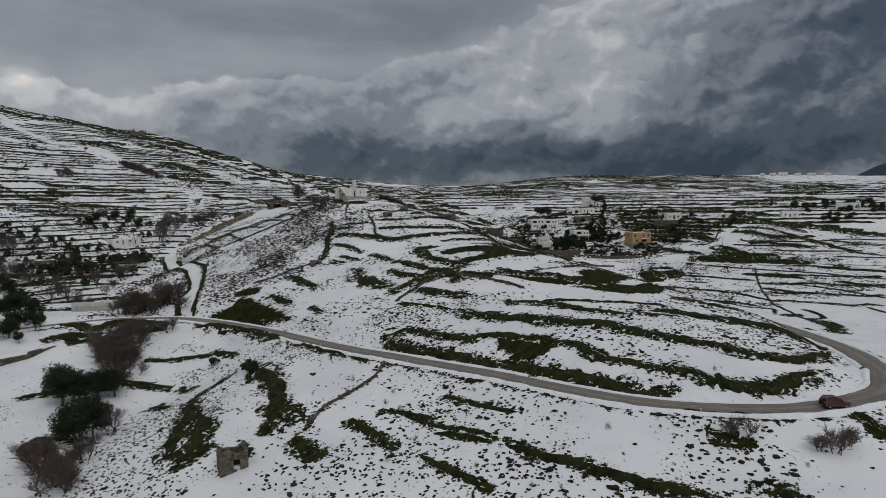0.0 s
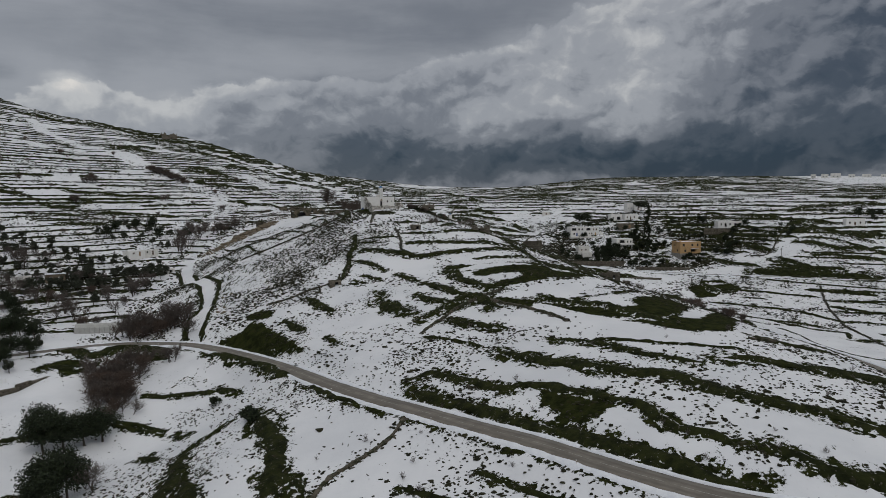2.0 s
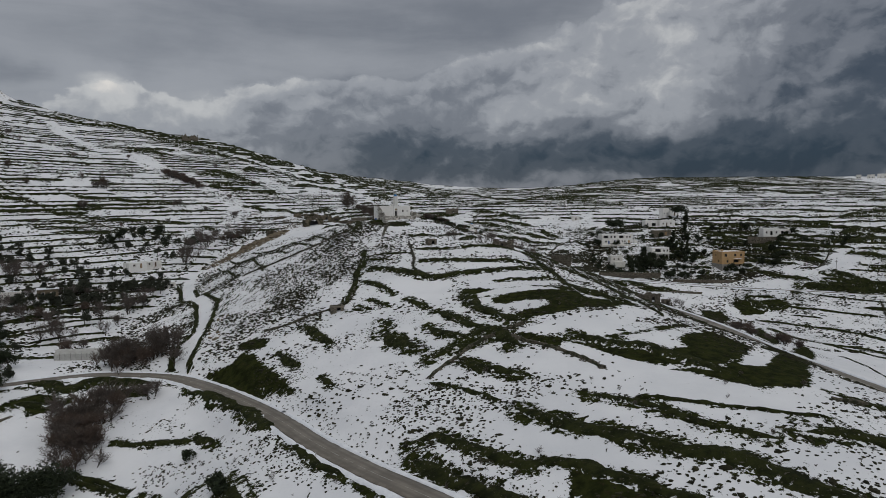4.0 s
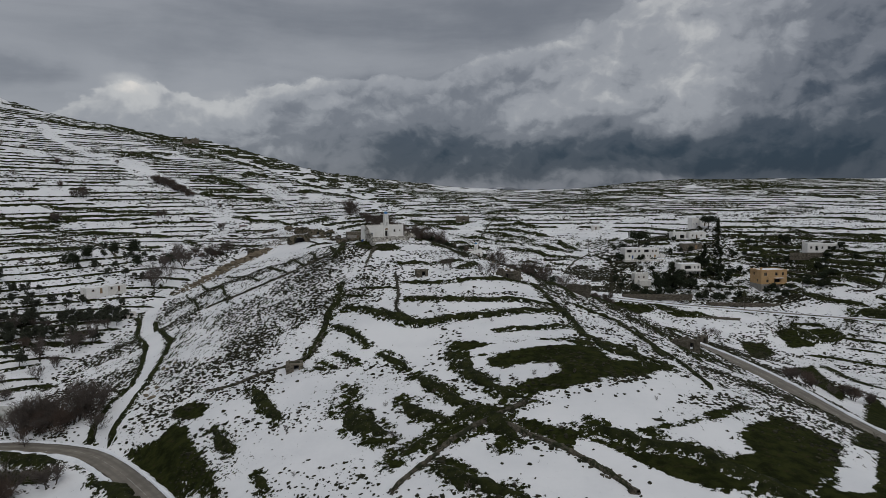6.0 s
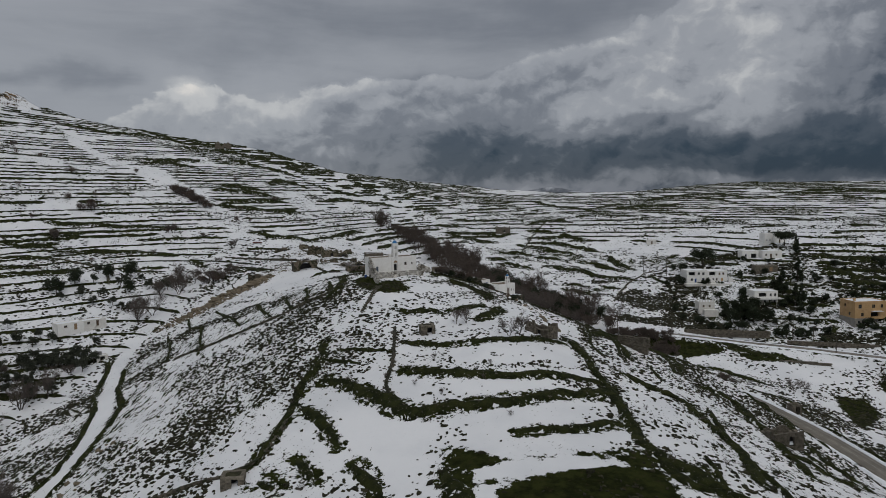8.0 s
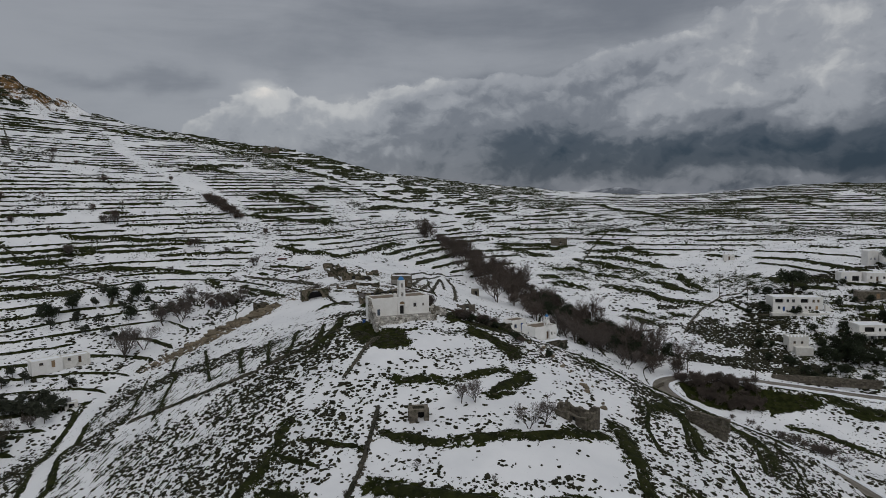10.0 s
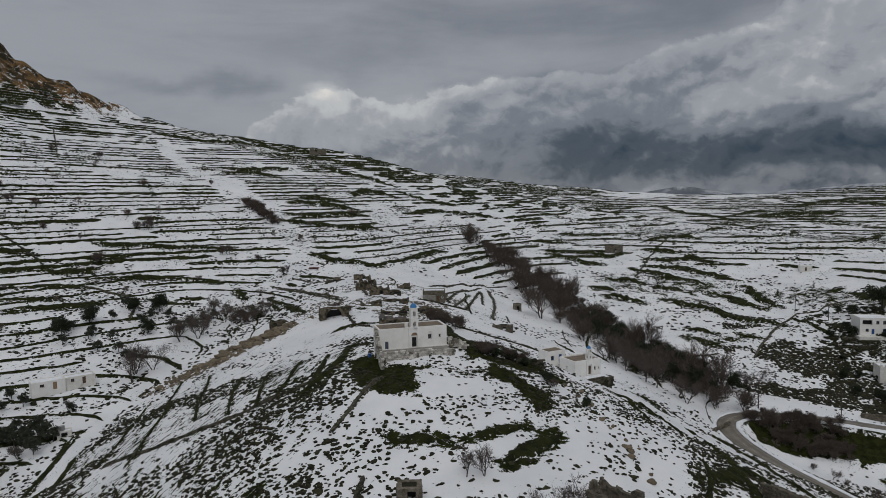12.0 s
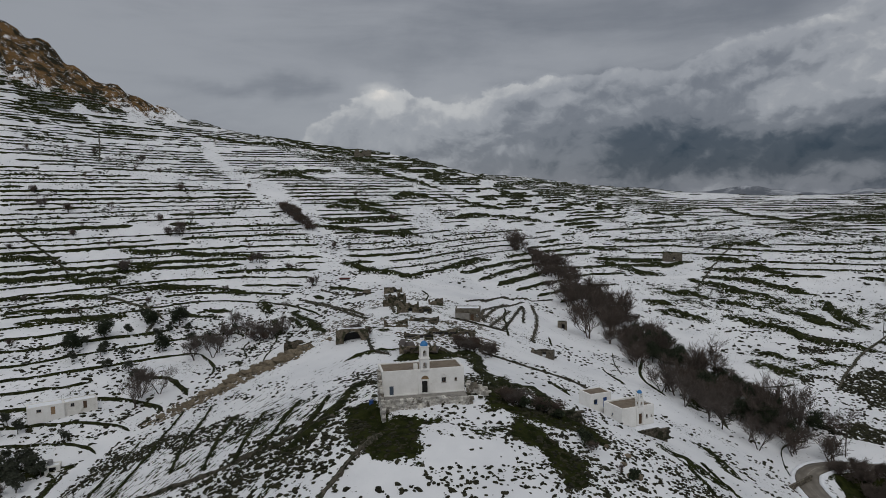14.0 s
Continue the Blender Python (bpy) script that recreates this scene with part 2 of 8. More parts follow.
# ---------------------------------------------------------------- the lie of the land
# heights of the landforms: x, y, z along each ridge, flank, valley and far crest
SPUR = [(36, 104, 27), (27, 147, 32.5), (16, 180, 35.5), (-20, 176, 29.7), (20, 205, 41), (-1, 228, 43.8), (21, 230, 42.5), (-29, 231, 40.5),
        (-9, 232, 42.4), (-22, 243, 46), (14, 257, 45.5), (-46, 261, 48.3), (-23, 273, 52.3), (-3, 274, 52.5), (8, 297, 47), (-14, 291, 52.8),
        (-7, 300, 53.5), (-52, 312, 59.3), (-36, 316, 60.4), (-31, 325, 59.2), (55, 161, 34.5), (70, 147, 31.5), (-48, 247, 42), (-44, 223, 38)]
LEFT_FLANK = [(-77, 277, 42.5), (-107, 308, 42), (-110, 280, 34), (-100, 260, 29.8), (-118, 291, 28.6), (-98, 323, 46.7), (-84, 214, 22.5),
              (-62, 200, 24), (-130, 371, 47), (-132, 330, 37), (-97, 370, 55.5), (-111, 392, 54.5), (-110, 426, 58), (-75, 345, 55)]
LEFT_VALLEY = [(-136, 205, 22), (-134, 248, 21), (-130, 266, 25), (-95, 163, 11), (-95, 146, 9), (-75, 155, 8), (-64, 160, 12), (-44, 148, 21),
               (-37, 108, 15), (-22, 121, 20), (10, 102, 21), (-12, 141, 24.2), (-60, 100, 8), (-100, 100, 4), (0, 60, 12), (60, 70, 20), (-160, 160, 16), (90, 110, 27)]
LEFT_HILL = [(-163, 326, 38.5), (-164, 392, 44), (-167, 372, 42), (-208, 350, 52), (-229, 418, 63), (-294, 420, 86), (-258, 530, 91), (-327, 505, 105),
             (-323, 575, 110.5), (-302, 575, 112), (-349, 535, 113), (-444, 545, 146), (-528, 600, 202), (-508, 606, 190), (-490, 622, 176), (-412, 821, 148), (-295, 806, 124),
             (-184, 506, 72), (-200, 660, 88), (-220, 290, 45), (-260, 340, 62), (-182, 850, 88), (-565, 540, 250), (-330, 300, 80), (-240, 200, 38)]
GROVE_VALLEY = [(-44, 398, 46), (-26, 362, 48), (-12, 345, 49.5), (-13, 395, 39), (-63, 485, 42), (-20, 432, 34), (15, 404, 26), (38, 388, 18), (-118, 600, 59), (-90, 540, 50), (72, 338, 21), (48, 310, 33.2),
                (33, 322, 38), (36, 338, 33), (28, 350, 32.4), (20, 364, 31.2), (47, 322, 32.8), (14, 376, 31), (42, 273, 36), (51, 273, 32.5), (85, 300, 19), (-150, 560, 66),
                (64, 312, 24.3), (77, 245, 24), (86, 190, 25), (19, 386, 26.3), (34, 409, 25.5), (5, 462, 34), (85, 135, 26.3), (75, 165, 31), (73, 192, 29.5), (69, 207, 30.5)]
FAR_FIELDS = [(-45, 639, 56), (-14, 554, 44), (44, 570, 42), (45, 511, 35.4), (51, 552, 39.4), (13, 639, 58), (50, 857, 59), (111, 929, 52), (104, 1031, 69), (287, 1093, 73),
              (99, 1343, 87), (-133, 1140, 72), (-184, 792, 83), (250, 1210, 95), (480, 1150, 92), (650, 1045, 88), (900, 900, 80), (379, 835, 66), (-60, 1000, 66), (-350, 1200, 118)]
VILLAGE = [(137, 455, 28), (70, 488, 37), (69, 463, 26), (98, 462, 27.5), (98, 419, 18.9), (113, 360, 8), (62, 416, 22.8), (91, 362, 12.5), (120, 536, 51), (168, 467, 42), (204, 412, 40),
           (247, 409, 33), (176, 364, 17), (140, 340, 8), (120, 240, 12), (160, 180, 14), (250, 250, 22), (330, 420, 45), (300, 600, 56), (200, 600, 54), (108, 190, 18)]
OUTER = [(0, -300, -40), (-400, -200, -30), (400, -200, -20), (-500, 100, 60), (500, 150, 20), (-900, 700, 150), (-690, 620, 200), (-620, 780, 150), (-480, 960, 125), (-250, 980, 98), (-900, 1500, 160), (900, 400, 50), (0, 2200, 40), (1500, 1500, 40), (-1500, 2500, 60)]
CTRL = np.array(SPUR + LEFT_FLANK + LEFT_VALLEY + LEFT_HILL + GROVE_VALLEY + FAR_FIELDS + VILLAGE + OUTER, float)


def tps(r2):
    return r2 * np.log(r2 + 1e-9) * 0.5


def fit_heights(pts, stiff=12.0):
    """A thin plate bent through the landform heights."""
    p = pts[:, :2] / 100
    n = len(p)
    k = tps(((p[:, None] - p[None]) ** 2).sum(2)) + np.eye(n) * stiff * 1e-3
    a = np.zeros((n + 3, n + 3))
    a[:n, :n], a[:n, n], a[:n, n + 1:], a[n, :n], a[n + 1:, :n] = k, 1, p, 1, p.T
    return np.linalg.solve(a, np.concatenate([pts[:, 2], np.zeros(3)]))


PLATE = fit_heights(CTRL)


def smooth_z(x, y):
    """The height of the bent plate at arrays x, y."""
    x, y = np.asarray(x, float), np.asarray(y, float)
    fx, fy = np.clip(x.ravel(), -1500, 1600) / 100, np.clip(y.ravel(), -400, 2600) / 100
    out = np.empty(len(fx))
    p = CTRL[:, :2] / 100
    for i in range(0, len(fx), 20000):
        s = slice(i, i + 20000)
        out[s] = tps((fx[s, None] - p[:, 0]) ** 2 + (fy[s, None] - p[:, 1]) ** 2) @ PLATE[:-3] + PLATE[-3] + fx[s] * PLATE[-2] + fy[s] * PLATE[-1]
    return out.reshape(x.shape)


def lattice(ix, iy, seed):
    h = np.sin(ix * 127.1 + iy * 311.7 + seed * 74.7) * 43758.5453
    return h - np.floor(h)


def vnoise(x, y, seed=0):
    """Smooth value noise from 0 to 1."""
    ix, iy = np.floor(x), np.floor(y)
    fx, fy = x - ix, y - iy
    fx, fy = fx * fx * (3 - 2 * fx), fy * fy * (3 - 2 * fy)
    a, b = lattice(ix, iy, seed), lattice(ix + 1, iy, seed)
    c, d = lattice(ix, iy + 1, seed), lattice(ix + 1, iy + 1, seed)
    return (a + (b - a) * fx) * (1 - fy) + (c + (d - c) * fx) * fy


def fbm(x, y, seed=0, octaves=4):
    out, amp, tot = 0, 1.0, 0
    for o in range(octaves):
        out = out + amp * vnoise(x * 2 ** o, y * 2 ** o, seed + o * 7)
        tot += amp
        amp *= 0.5
    return out / tot


def sstep(a, b, v):
    f = np.clip((v - a) / (b - a), 0, 1)
    return f * f * (3 - 2 * f)


STEP = 2.3


def base_z(x, y):
    x, y = np.asarray(x, float), np.asarray(y, float)
    far = sstep(1300, 2200, np.hypot(x, y - 200))
    rough = 0.55 + 0.9 * sstep(-110, -170, x) + 0.5 * sstep(430, 520, y)
    wide = sstep(-150, -210, x) * sstep(300, 360, y) + 0.6 * sstep(520, 600, y) * sstep(-160, -110, x)
    return smooth_z(x, y) + (fbm(x / 42, y / 42, 3, 4) - 0.5) * 3.4 * rough + (fbm(x / 115, y / 115, 14, 2) - 0.5) * 8 * wide + far * (fbm(x / 260, y / 260, 9, 4) - 0.5) * 60


def terraced(x, y):
    """How strongly the slopes are cut into terraces."""
    left = sstep(-122, -150, x) * sstep(225, 262, y)
    hill = np.maximum(left, sstep(440, 520, y + 0.25 * np.abs(x)))
    hill = np.maximum(hill, sstep(112, 128, x) * sstep(215, 250, y) * (1 - sstep(398, 412, y) * sstep(440, 425, y)))
    return np.clip(hill, 0, 1) * 0.85


def stair(z):
    k = np.floor(z / STEP)
    f = z / STEP - k
    g = np.where(f < 0.74, f * 0.42, 0.3108 + (f - 0.74) / 0.26 * 0.6892)
    return (k + g) * STEP


def ground_z(x, y):
    z = base_z(x, y)
    s = terraced(np.asarray(x, float), np.asarray(y, float))
    return z + s * (stair(z) - z)


# ---------------------------------------------------------------- grass banks, dry-stone walls and thawed meadows on the spur
STRIPS, WALLS, MEADOWS, SNOWFIELDS = [], [], [], []


def strip(width, *pts):
    STRIPS.append((width, pts))


def stone_line(height, *pts):
    WALLS.append((height, pts))


def meadow(*pts):
    MEADOWS.append(pts)


def snowfield(*pts):
    SNOWFIELDS.append(pts)


stone_line(0.9, (-97.1, 287.2), (-87, 288.9), (-78.1, 291.1), (-69.3, 293.1), (-63.6, 296.8), (-58.2, 301), (-55.1, 307))
stone_line(0.9, (-66.2, 226.1), (-58.2, 225.2), (-51.8, 226), (-45.3, 226.5), (-42.9, 229.3), (-42.7, 237.2), (-43.8, 245.2))
stone_line(0.7, (-42.4, 283.8), (-43, 292.2), (-43.4, 296.1), (-43.3, 303.1))
strip(2.2, (-43.5, 227.1), (-43, 235.8), (-43.8, 245.2), (-44.5, 252.7), (-44.2, 259.8), (-46.7, 271.4))
strip(3.2, (-42, 254.5), (-32.3, 249.2), (-22.2, 242.3), (-18.5, 241.5), (-11.1, 242.4), (-3, 245.4), (2.4, 248.1), (12.3, 253), (17.7, 260.7))
strip(2.6, (-23.7, 254.9), (-12.3, 253.4), (-2.1, 254.7), (6.6, 258.6), (13.3, 260.3), (16.9, 259.7))
strip(2.2, (-27.3, 266.7), (-16.2, 265.6), (-4, 271.5), (7.7, 280.4))
strip(1, (-43.8, 261.3), (-34.4, 258.4))
strip(0.9, (-40.8, 265.2), (-28.9, 262.6))
stone_line(0.8, (-31.2, 274.2), (-27.4, 258.6), (-26.2, 249.8), (-22.6, 243.2))
strip(2.3, (11.4, 272.4), (14.9, 262.1), (17.2, 252.7), (19.6, 239), (21.7, 235.2), (25.4, 225.3), (33.4, 224.9), (36.5, 220.9))
strip(2.4, (0.2, 235), (9.2, 238.2), (17.4, 243))
strip(3.2, (-9.3, 225.9), (-6.5, 216.4), (-2.1, 210.1), (1.4, 205), (3.5, 202.5), (6.6, 201))
strip(3.2, (-15.4, 214.3), (-9.4, 207.6), (-4.5, 201.4), (-1.8, 198.3))
strip(3.8, (-16, 205), (-11.4, 199.3), (-6.9, 195.9), (-6, 196.2))
strip(5, (-6.4, 195.4), (-1.2, 197.8), (2.7, 197.9))
strip(5, (-1.3, 198.7), (1.9, 193.6), (4.3, 188.6))
stone_line(1, (-13.3, 178.6), (-11.4, 182.1), (-8.4, 185.7), (-5.4, 190.3), (-1, 194.2), (1.8, 196.3), (6.6, 199.6))
strip(5, (-13.3, 187.5), (-9.2, 191.2), (-5.5, 192))
stone_line(1, (2.8, 193.5), (8.3, 188.6), (13.3, 184.3), (18.3, 178.2), (21.4, 173.4))
strip(2.6, (-52.4, 219.5), (-46.3, 212.4), (-40.7, 205.6))
strip(4.5, (-27.3, 206.2), (-22.7, 198.9), (-17.5, 194.1))
strip(3.5, (-29.6, 212.7), (-26.9, 208.9))
strip(2.2, (-42.4, 245.5), (-34.8, 239.1), (-29.8, 232.6))
strip(2, (-35.7, 229.7), (-30.1, 223.7))
strip(2.4, (-25.5, 228.4), (-21.3, 223.4), (-17.9, 218.3))
strip(3.5, (-39.7, 223.5), (-36, 221.9))
strip(2.5, (-55.5, 208.4), (-47.8, 199.5))
strip(2, (-39.1, 190.9), (-34.9, 185.3))
strip(3.6, (-7.3, 184), (-3.4, 180.4), (0.1, 177.8), (4.2, 174.8))
strip(1.6, (-135.6, 309.8), (-122.1, 288.1), (-106.8, 266.9), (-98.9, 251.3), (-95.8, 241.2), (-95.7, 232.8), (-91.5, 221.5), (-87.9, 214.4))
strip(1.6, (-124.9, 302.2), (-105.5, 275.6), (-98.5, 266.1), (-93.8, 251.9), (-90.4, 238.8), (-86.4, 224.3), (-83.9, 215.4))
strip(3, (-13.3, 155.6), (-8.2, 155.9), (-0.5, 148.9), (5.3, 144.3), (11.1, 143.8), (16.3, 139), (23.1, 133.2), (27.4, 129.1), (29.6, 121.5), (33.6, 119.1), (36.8, 114.8))
strip(3.4, (-12.3, 151.7), (-5.2, 143.9), (2.8, 138.1), (10, 130.5), (15.8, 126.5), (22.4, 119.3), (28.3, 113.3), (32.4, 109.4), (37.5, 107.2))
strip(4, (4.7, 161.3), (12, 154.4), (18.8, 149.1), (28, 141.9), (33.1, 139.5), (37.3, 134.9), (41.9, 129.7), (48.3, 125.2), (53.1, 122.8), (56.3, 119.6), (59.9, 117.7), (67, 118.8), (76.4, 126.4))
strip(2.6, (16.7, 163.2), (24.9, 157.2), (31.1, 150.8), (35.9, 145.7), (40.9, 143.2))
strip(5, (46.2, 145.3), (53.1, 145.3), (60.4, 143.4), (68, 142.7), (74.1, 143.5), (77.4, 139.3), (85.7, 140.4))
strip(1.2, (25.5, 160.5), (36.9, 154.6), (45.9, 151.7), (52, 151.8))
strip(1.6, (-7.4, 183.8), (-0.6, 178.3), (7.9, 173.3))
strip(1.2, (-13, 176.8), (-2, 168.5), (2.1, 164.2))
strip(3.4, (40.6, 115.3), (43.4, 111.2), (46.4, 108.4), (51.2, 106.3), (55.5, 106.6), (62.5, 110), (65, 111.2))
stone_line(0.9, (56.3, 160), (63.3, 158.4))
stone_line(0.8, (175.7, 364.9), (168.1, 343.4), (155.9, 303.9), (150.4, 272.1), (146.4, 247.3))
stone_line(0.8, (-12.8, 137.3), (-16.4, 130.9), (-19.9, 126.3), (-22.9, 123.1), (-24.5, 119), (-25.4, 114.5))
strip(4.5, (-43.5, 151.5), (-36.6, 136.1), (-32.9, 124.7), (-31.3, 117.3))
strip(3, (-32.3, 126.4), (-26.5, 119.5))
strip(4, (-57.7, 147.2), (-54.3, 133.9), (-53, 124.8), (-51.1, 116.3))
strip(5, (-50.3, 131), (-47.6, 121.8), (-46, 113.5))
strip(1.5, (-87.6, 170.7), (-79.8, 169.4), (-71.6, 165.4))
strip(2, (-106.1, 158.1), (-101.8, 161.7))
strip(2, (-90.6, 139.2), (-82.5, 139.2))
strip(2.2, (-17.1, 115.1), (-12.8, 110.5), (-8.9, 105.7))
strip(1.8, (-9.9, 117.6), (-6, 115), (-1.3, 112.3))
strip(1.8, (-2.1, 108), (3.8, 105.1), (7.7, 102))
strip(3.5, (-26.9, 111.3), (-21.9, 107))
strip(1.2, (-0.5, 120.7), (6, 115), (12.6, 109.2))
strip(2.4, (10, 101), (14.7, 96.2), (21.2, 90.6), (27.5, 85.1), (33.7, 81.4))
strip(1.4, (-11.4, 118.6), (-0.8, 109.7), (7.6, 104.3))
strip(1.8, (-4.5, 102.3), (0.9, 96.2), (5.8, 90.9))
strip(2.4, (38.4, 93.4), (42.9, 90.5))
strip(1.8, (34.8, 99.9), (42.6, 97.4), (50.8, 96.5))
strip(2.6, (40.8, 81.1), (45.1, 79.6))
strip(2.6, (61.7, 97.6), (63.5, 92.3))
strip(2.6, (-63.1, 327.4), (-57.1, 310), (-55.7, 300.9), (-56.8, 295.9))
strip(0.9, (-90, 320.1), (-79.5, 304.6), (-72.2, 294.8))
strip(0.9, (-79.8, 317.7), (-69.7, 300.9), (-66.2, 295.4))
strip(0.8, (-112.7, 334.5), (-93.2, 309.8), (-82.2, 296.3))
strip(0.7, (-124.5, 336.1), (-113.3, 320.2), (-99.2, 305.4))
strip(1, (-73.1, 320.7), (-65.2, 303.4), (-63.3, 298))
strip(1.2, (-64.9, 319.4), (-57.1, 301.2))
strip(0.7, (-123.1, 321.9), (-107, 299.7), (-100.7, 288.6))
strip(0.8, (-104.2, 312.1), (-93.8, 294.6), (-88.4, 287.1))
stone_line(0.8, (-57.8, 374.7), (-46.7, 376), (-34.6, 378.3), (-29.2, 375))
stone_line(0.6, (-78.4, 421.3), (-85.9, 453.7), (-86.9, 483.4))
stone_line(0.6, (-72.5, 414.7), (-82.1, 456.5))
stone_line(0.6, (-69, 416.5), (-83.5, 473.9), (-71.4, 442.3))
stone_line(0.6, (-58.3, 414.9), (-71.7, 458), (-83.9, 486.3))
stone_line(0.8, (-162.1, 427.4), (-141.9, 419.6), (-120.1, 403), (-107.2, 394.1))
stone_line(0.8, (-227.8, 390.5), (-213.5, 392.2), (-202.1, 391), (-186.2, 373.7))
stone_line(0.7, (-93.5, 454), (-94.1, 481.1), (-81.2, 507.6))
stone_line(0.8, (-14.2, 677), (-21.8, 618.9), (-25.7, 566.9))
stone_line(0.8, (28.3, 459.5), (33.2, 480.3), (46.3, 520), (55, 526.2), (66.6, 539.8))
strip(1.2, (46.3, 520), (53.3, 498.9), (58.2, 486.6))
strip(0.8, (-11.1, 439.1), (-9.2, 412.5))
strip(1, (-5.6, 427.9), (-0.6, 404.9))
stone_line(0.7, (-53.8, 531.2), (-73.6, 542))
meadow((-76.6, 211.4), (-67.4, 209.9), (-61.4, 201.5), (-51.8, 190.2), (-62.3, 193.3), (-69.3, 200.9))
meadow((-73.7, 223.1), (-67.5, 224.4), (-61.6, 218.3), (-61.9, 213.7), (-68.7, 216.7))
meadow((11.2, 144.3), (17.5, 139.7), (25.5, 129.8), (20, 127.6), (14.2, 130.6), (11.6, 136.5))
meadow((-54.8, 309.3), (-52.6, 314.8), (-45.2, 308.4), (-38.6, 308.7), (-35.9, 302.2), (-32.8, 298.2), (-37.9, 295.5), (-43.4, 296.1), (-44.9, 302))
meadow((-43.5, 354.9), (-29.7, 327.6), (-28.3, 317.5), (-31.5, 317.4), (-38.7, 329.4))
stone_line(0.7, (-156.4, 424.1), (-132.1, 413.6), (-111.6, 399.1))
stone_line(0.7, (-121.8, 428.3), (-102.1, 403.3))
stone_line(0.6, (-161.4, 440.9), (-146.4, 433.2), (-133.9, 432.1))
stone_line(0.8, (-84.4, 410.4), (-76.8, 411.6), (-67.8, 415.1))
stone_line(0.8, (-90.7, 370.1), (-81.9, 359.6), (-75.5, 356.7))
stone_line(0.6, (-95.2, 443.5), (-95.1, 463.2), (-94.8, 487.3))
stone_line(0.5, (-76.3, 418.3), (-84.9, 436.9), (-87.9, 469.9))
stone_line(0.6, (-89.4, 399.3), (-82.8, 395.5))
stone_line(0.9, (-67, 368.8), (-58.4, 363.4), (-56.1, 369.4))
strip(2, (-84.6, 351.1), (-82, 357.1), (-76.3, 361.6))
strip(3, (-60.8, 356.7), (-60, 370.9), (-48.7, 352.7), (-34.6, 328.5))
strip(2.5, (-37.9, 333.7), (-32.8, 341.6), (-22.6, 327.2), (-17.6, 326.6))
strip(4, (155.2, 400.1), (175.2, 382), (204.9, 364.2))
stone_line(1, (201.7, 454.4), (183.1, 428.9), (170.3, 411.8), (161.3, 416.1))
strip(6, (203.5, 453.9), (213.7, 425.4), (246.4, 426.2), (274.9, 404.1))
strip(3, (191.8, 419.3), (212.5, 401.8), (227.4, 384), (244.4, 358.5))
strip(3, (167.4, 404.5), (178.8, 381.9), (204.3, 360.8))
stone_line(1, (145.7, 462.6), (161.1, 436.5), (169.1, 413.2))
strip(4, (136.1, 503.4), (148.1, 483.9))
strip(2, (174.7, 359.2), (199.4, 340.8), (219.2, 321))
strip(2, (170.8, 347.7), (193.5, 328), (210.7, 308.2))
strip(2, (165, 332.7), (184, 311.6), (199.7, 291.8))
strip(2, (158.5, 313.2), (174.8, 295.8), (188.8, 275.6))
strip(10, (134.9, 1128.7), (182.8, 1088.5), (215.6, 1060.2))
strip(8, (286.7, 1138.8), (377.9, 1109.1), (475.5, 1043.7))
strip(5, (22, 234), (27, 230.4), (30.9, 223.4))
strip(3, (49.1, 262), (54.3, 257.6))
strip(4, (66.4, 411), (78.5, 407.6), (94.3, 404.7))
strip(3, (56.1, 389.2), (65.4, 385.6), (74.7, 376.4))
strip(3, (19.1, 273.8), (25.7, 270), (33.1, 267.8))
strip(2.4, (29.1, 270.6), (33.8, 259.7), (37, 247.5), (36.6, 232.3))
strip(2.4, (37.3, 292.3), (45.8, 290.6), (47.9, 260.2), (49.7, 248.2))
strip(2, (52.8, 328), (60.7, 317.9), (56.9, 275.9), (60.5, 255.6))
strip(3, (8.2, 290.1), (10.4, 278), (12.9, 270.9))
strip(4, (12.9, 306.3), (18.5, 318.5), (23, 318.8))
strip(2, (15.3, 325.9), (21.1, 306), (22.1, 293.5))
strip(2.4, (28.4, 318.5), (34.3, 315.7), (36, 302.3))
strip(3, (-14.3, 285), (-11.4, 291.5), (-9.8, 298.6))
strip(2, (-20.5, 289.5), (-18, 294.1), (-14.2, 298.1))
strip(3, (-31.4, 285.5), (-26.6, 286.3), (-23.3, 286.4))
meadow((51.1, 255.1), (57.5, 257.3), (58.5, 250.7))
meadow((-0.7, 277), (4.2, 281.3), (8.4, 284.7), (7.7, 280.6), (3.1, 274.1), (-0.1, 272.3))
strip(4.8, (-100.8, 649.1), (-86.2, 645.6), (-80.4, 652.7))
strip(4, (-89.7, 620), (-73.6, 620.3), (-57.1, 616.9), (-46, 612.6), (-36.9, 624.6))
strip(4.8, (-86.1, 611.2), (-70.4, 605.2), (-59.5, 593.3), (-47, 593.3))
strip(4.8, (-29.6, 634.8), (-17, 632.4), (-6.8, 631))
strip(4.8, (-23.4, 610.9), (-11.3, 606.6), (1.5, 613.6), (10.9, 607.8), (16.2, 609.6))
strip(4.8, (-23.6, 594.8), (-10.4, 591.5), (5.6, 587.8), (16, 583.7), (25.6, 580))
strip(5.6, (-28.8, 587.1), (-20.7, 581.3), (-9.3, 572.7), (1, 568.9), (11.1, 568.6))
strip(6.4, (-35.1, 556.4), (-27.2, 558), (-18.4, 554.4))
strip(4.8, (-12.9, 552.2), (-6.2, 550.5), (3.3, 547.9))
strip(5.6, (-43.3, 536.2), (-36.4, 536.3), (-32.9, 534.9))
strip(5.6, (-34.9, 526.3), (-24.9, 523.8), (-16.5, 518.2))
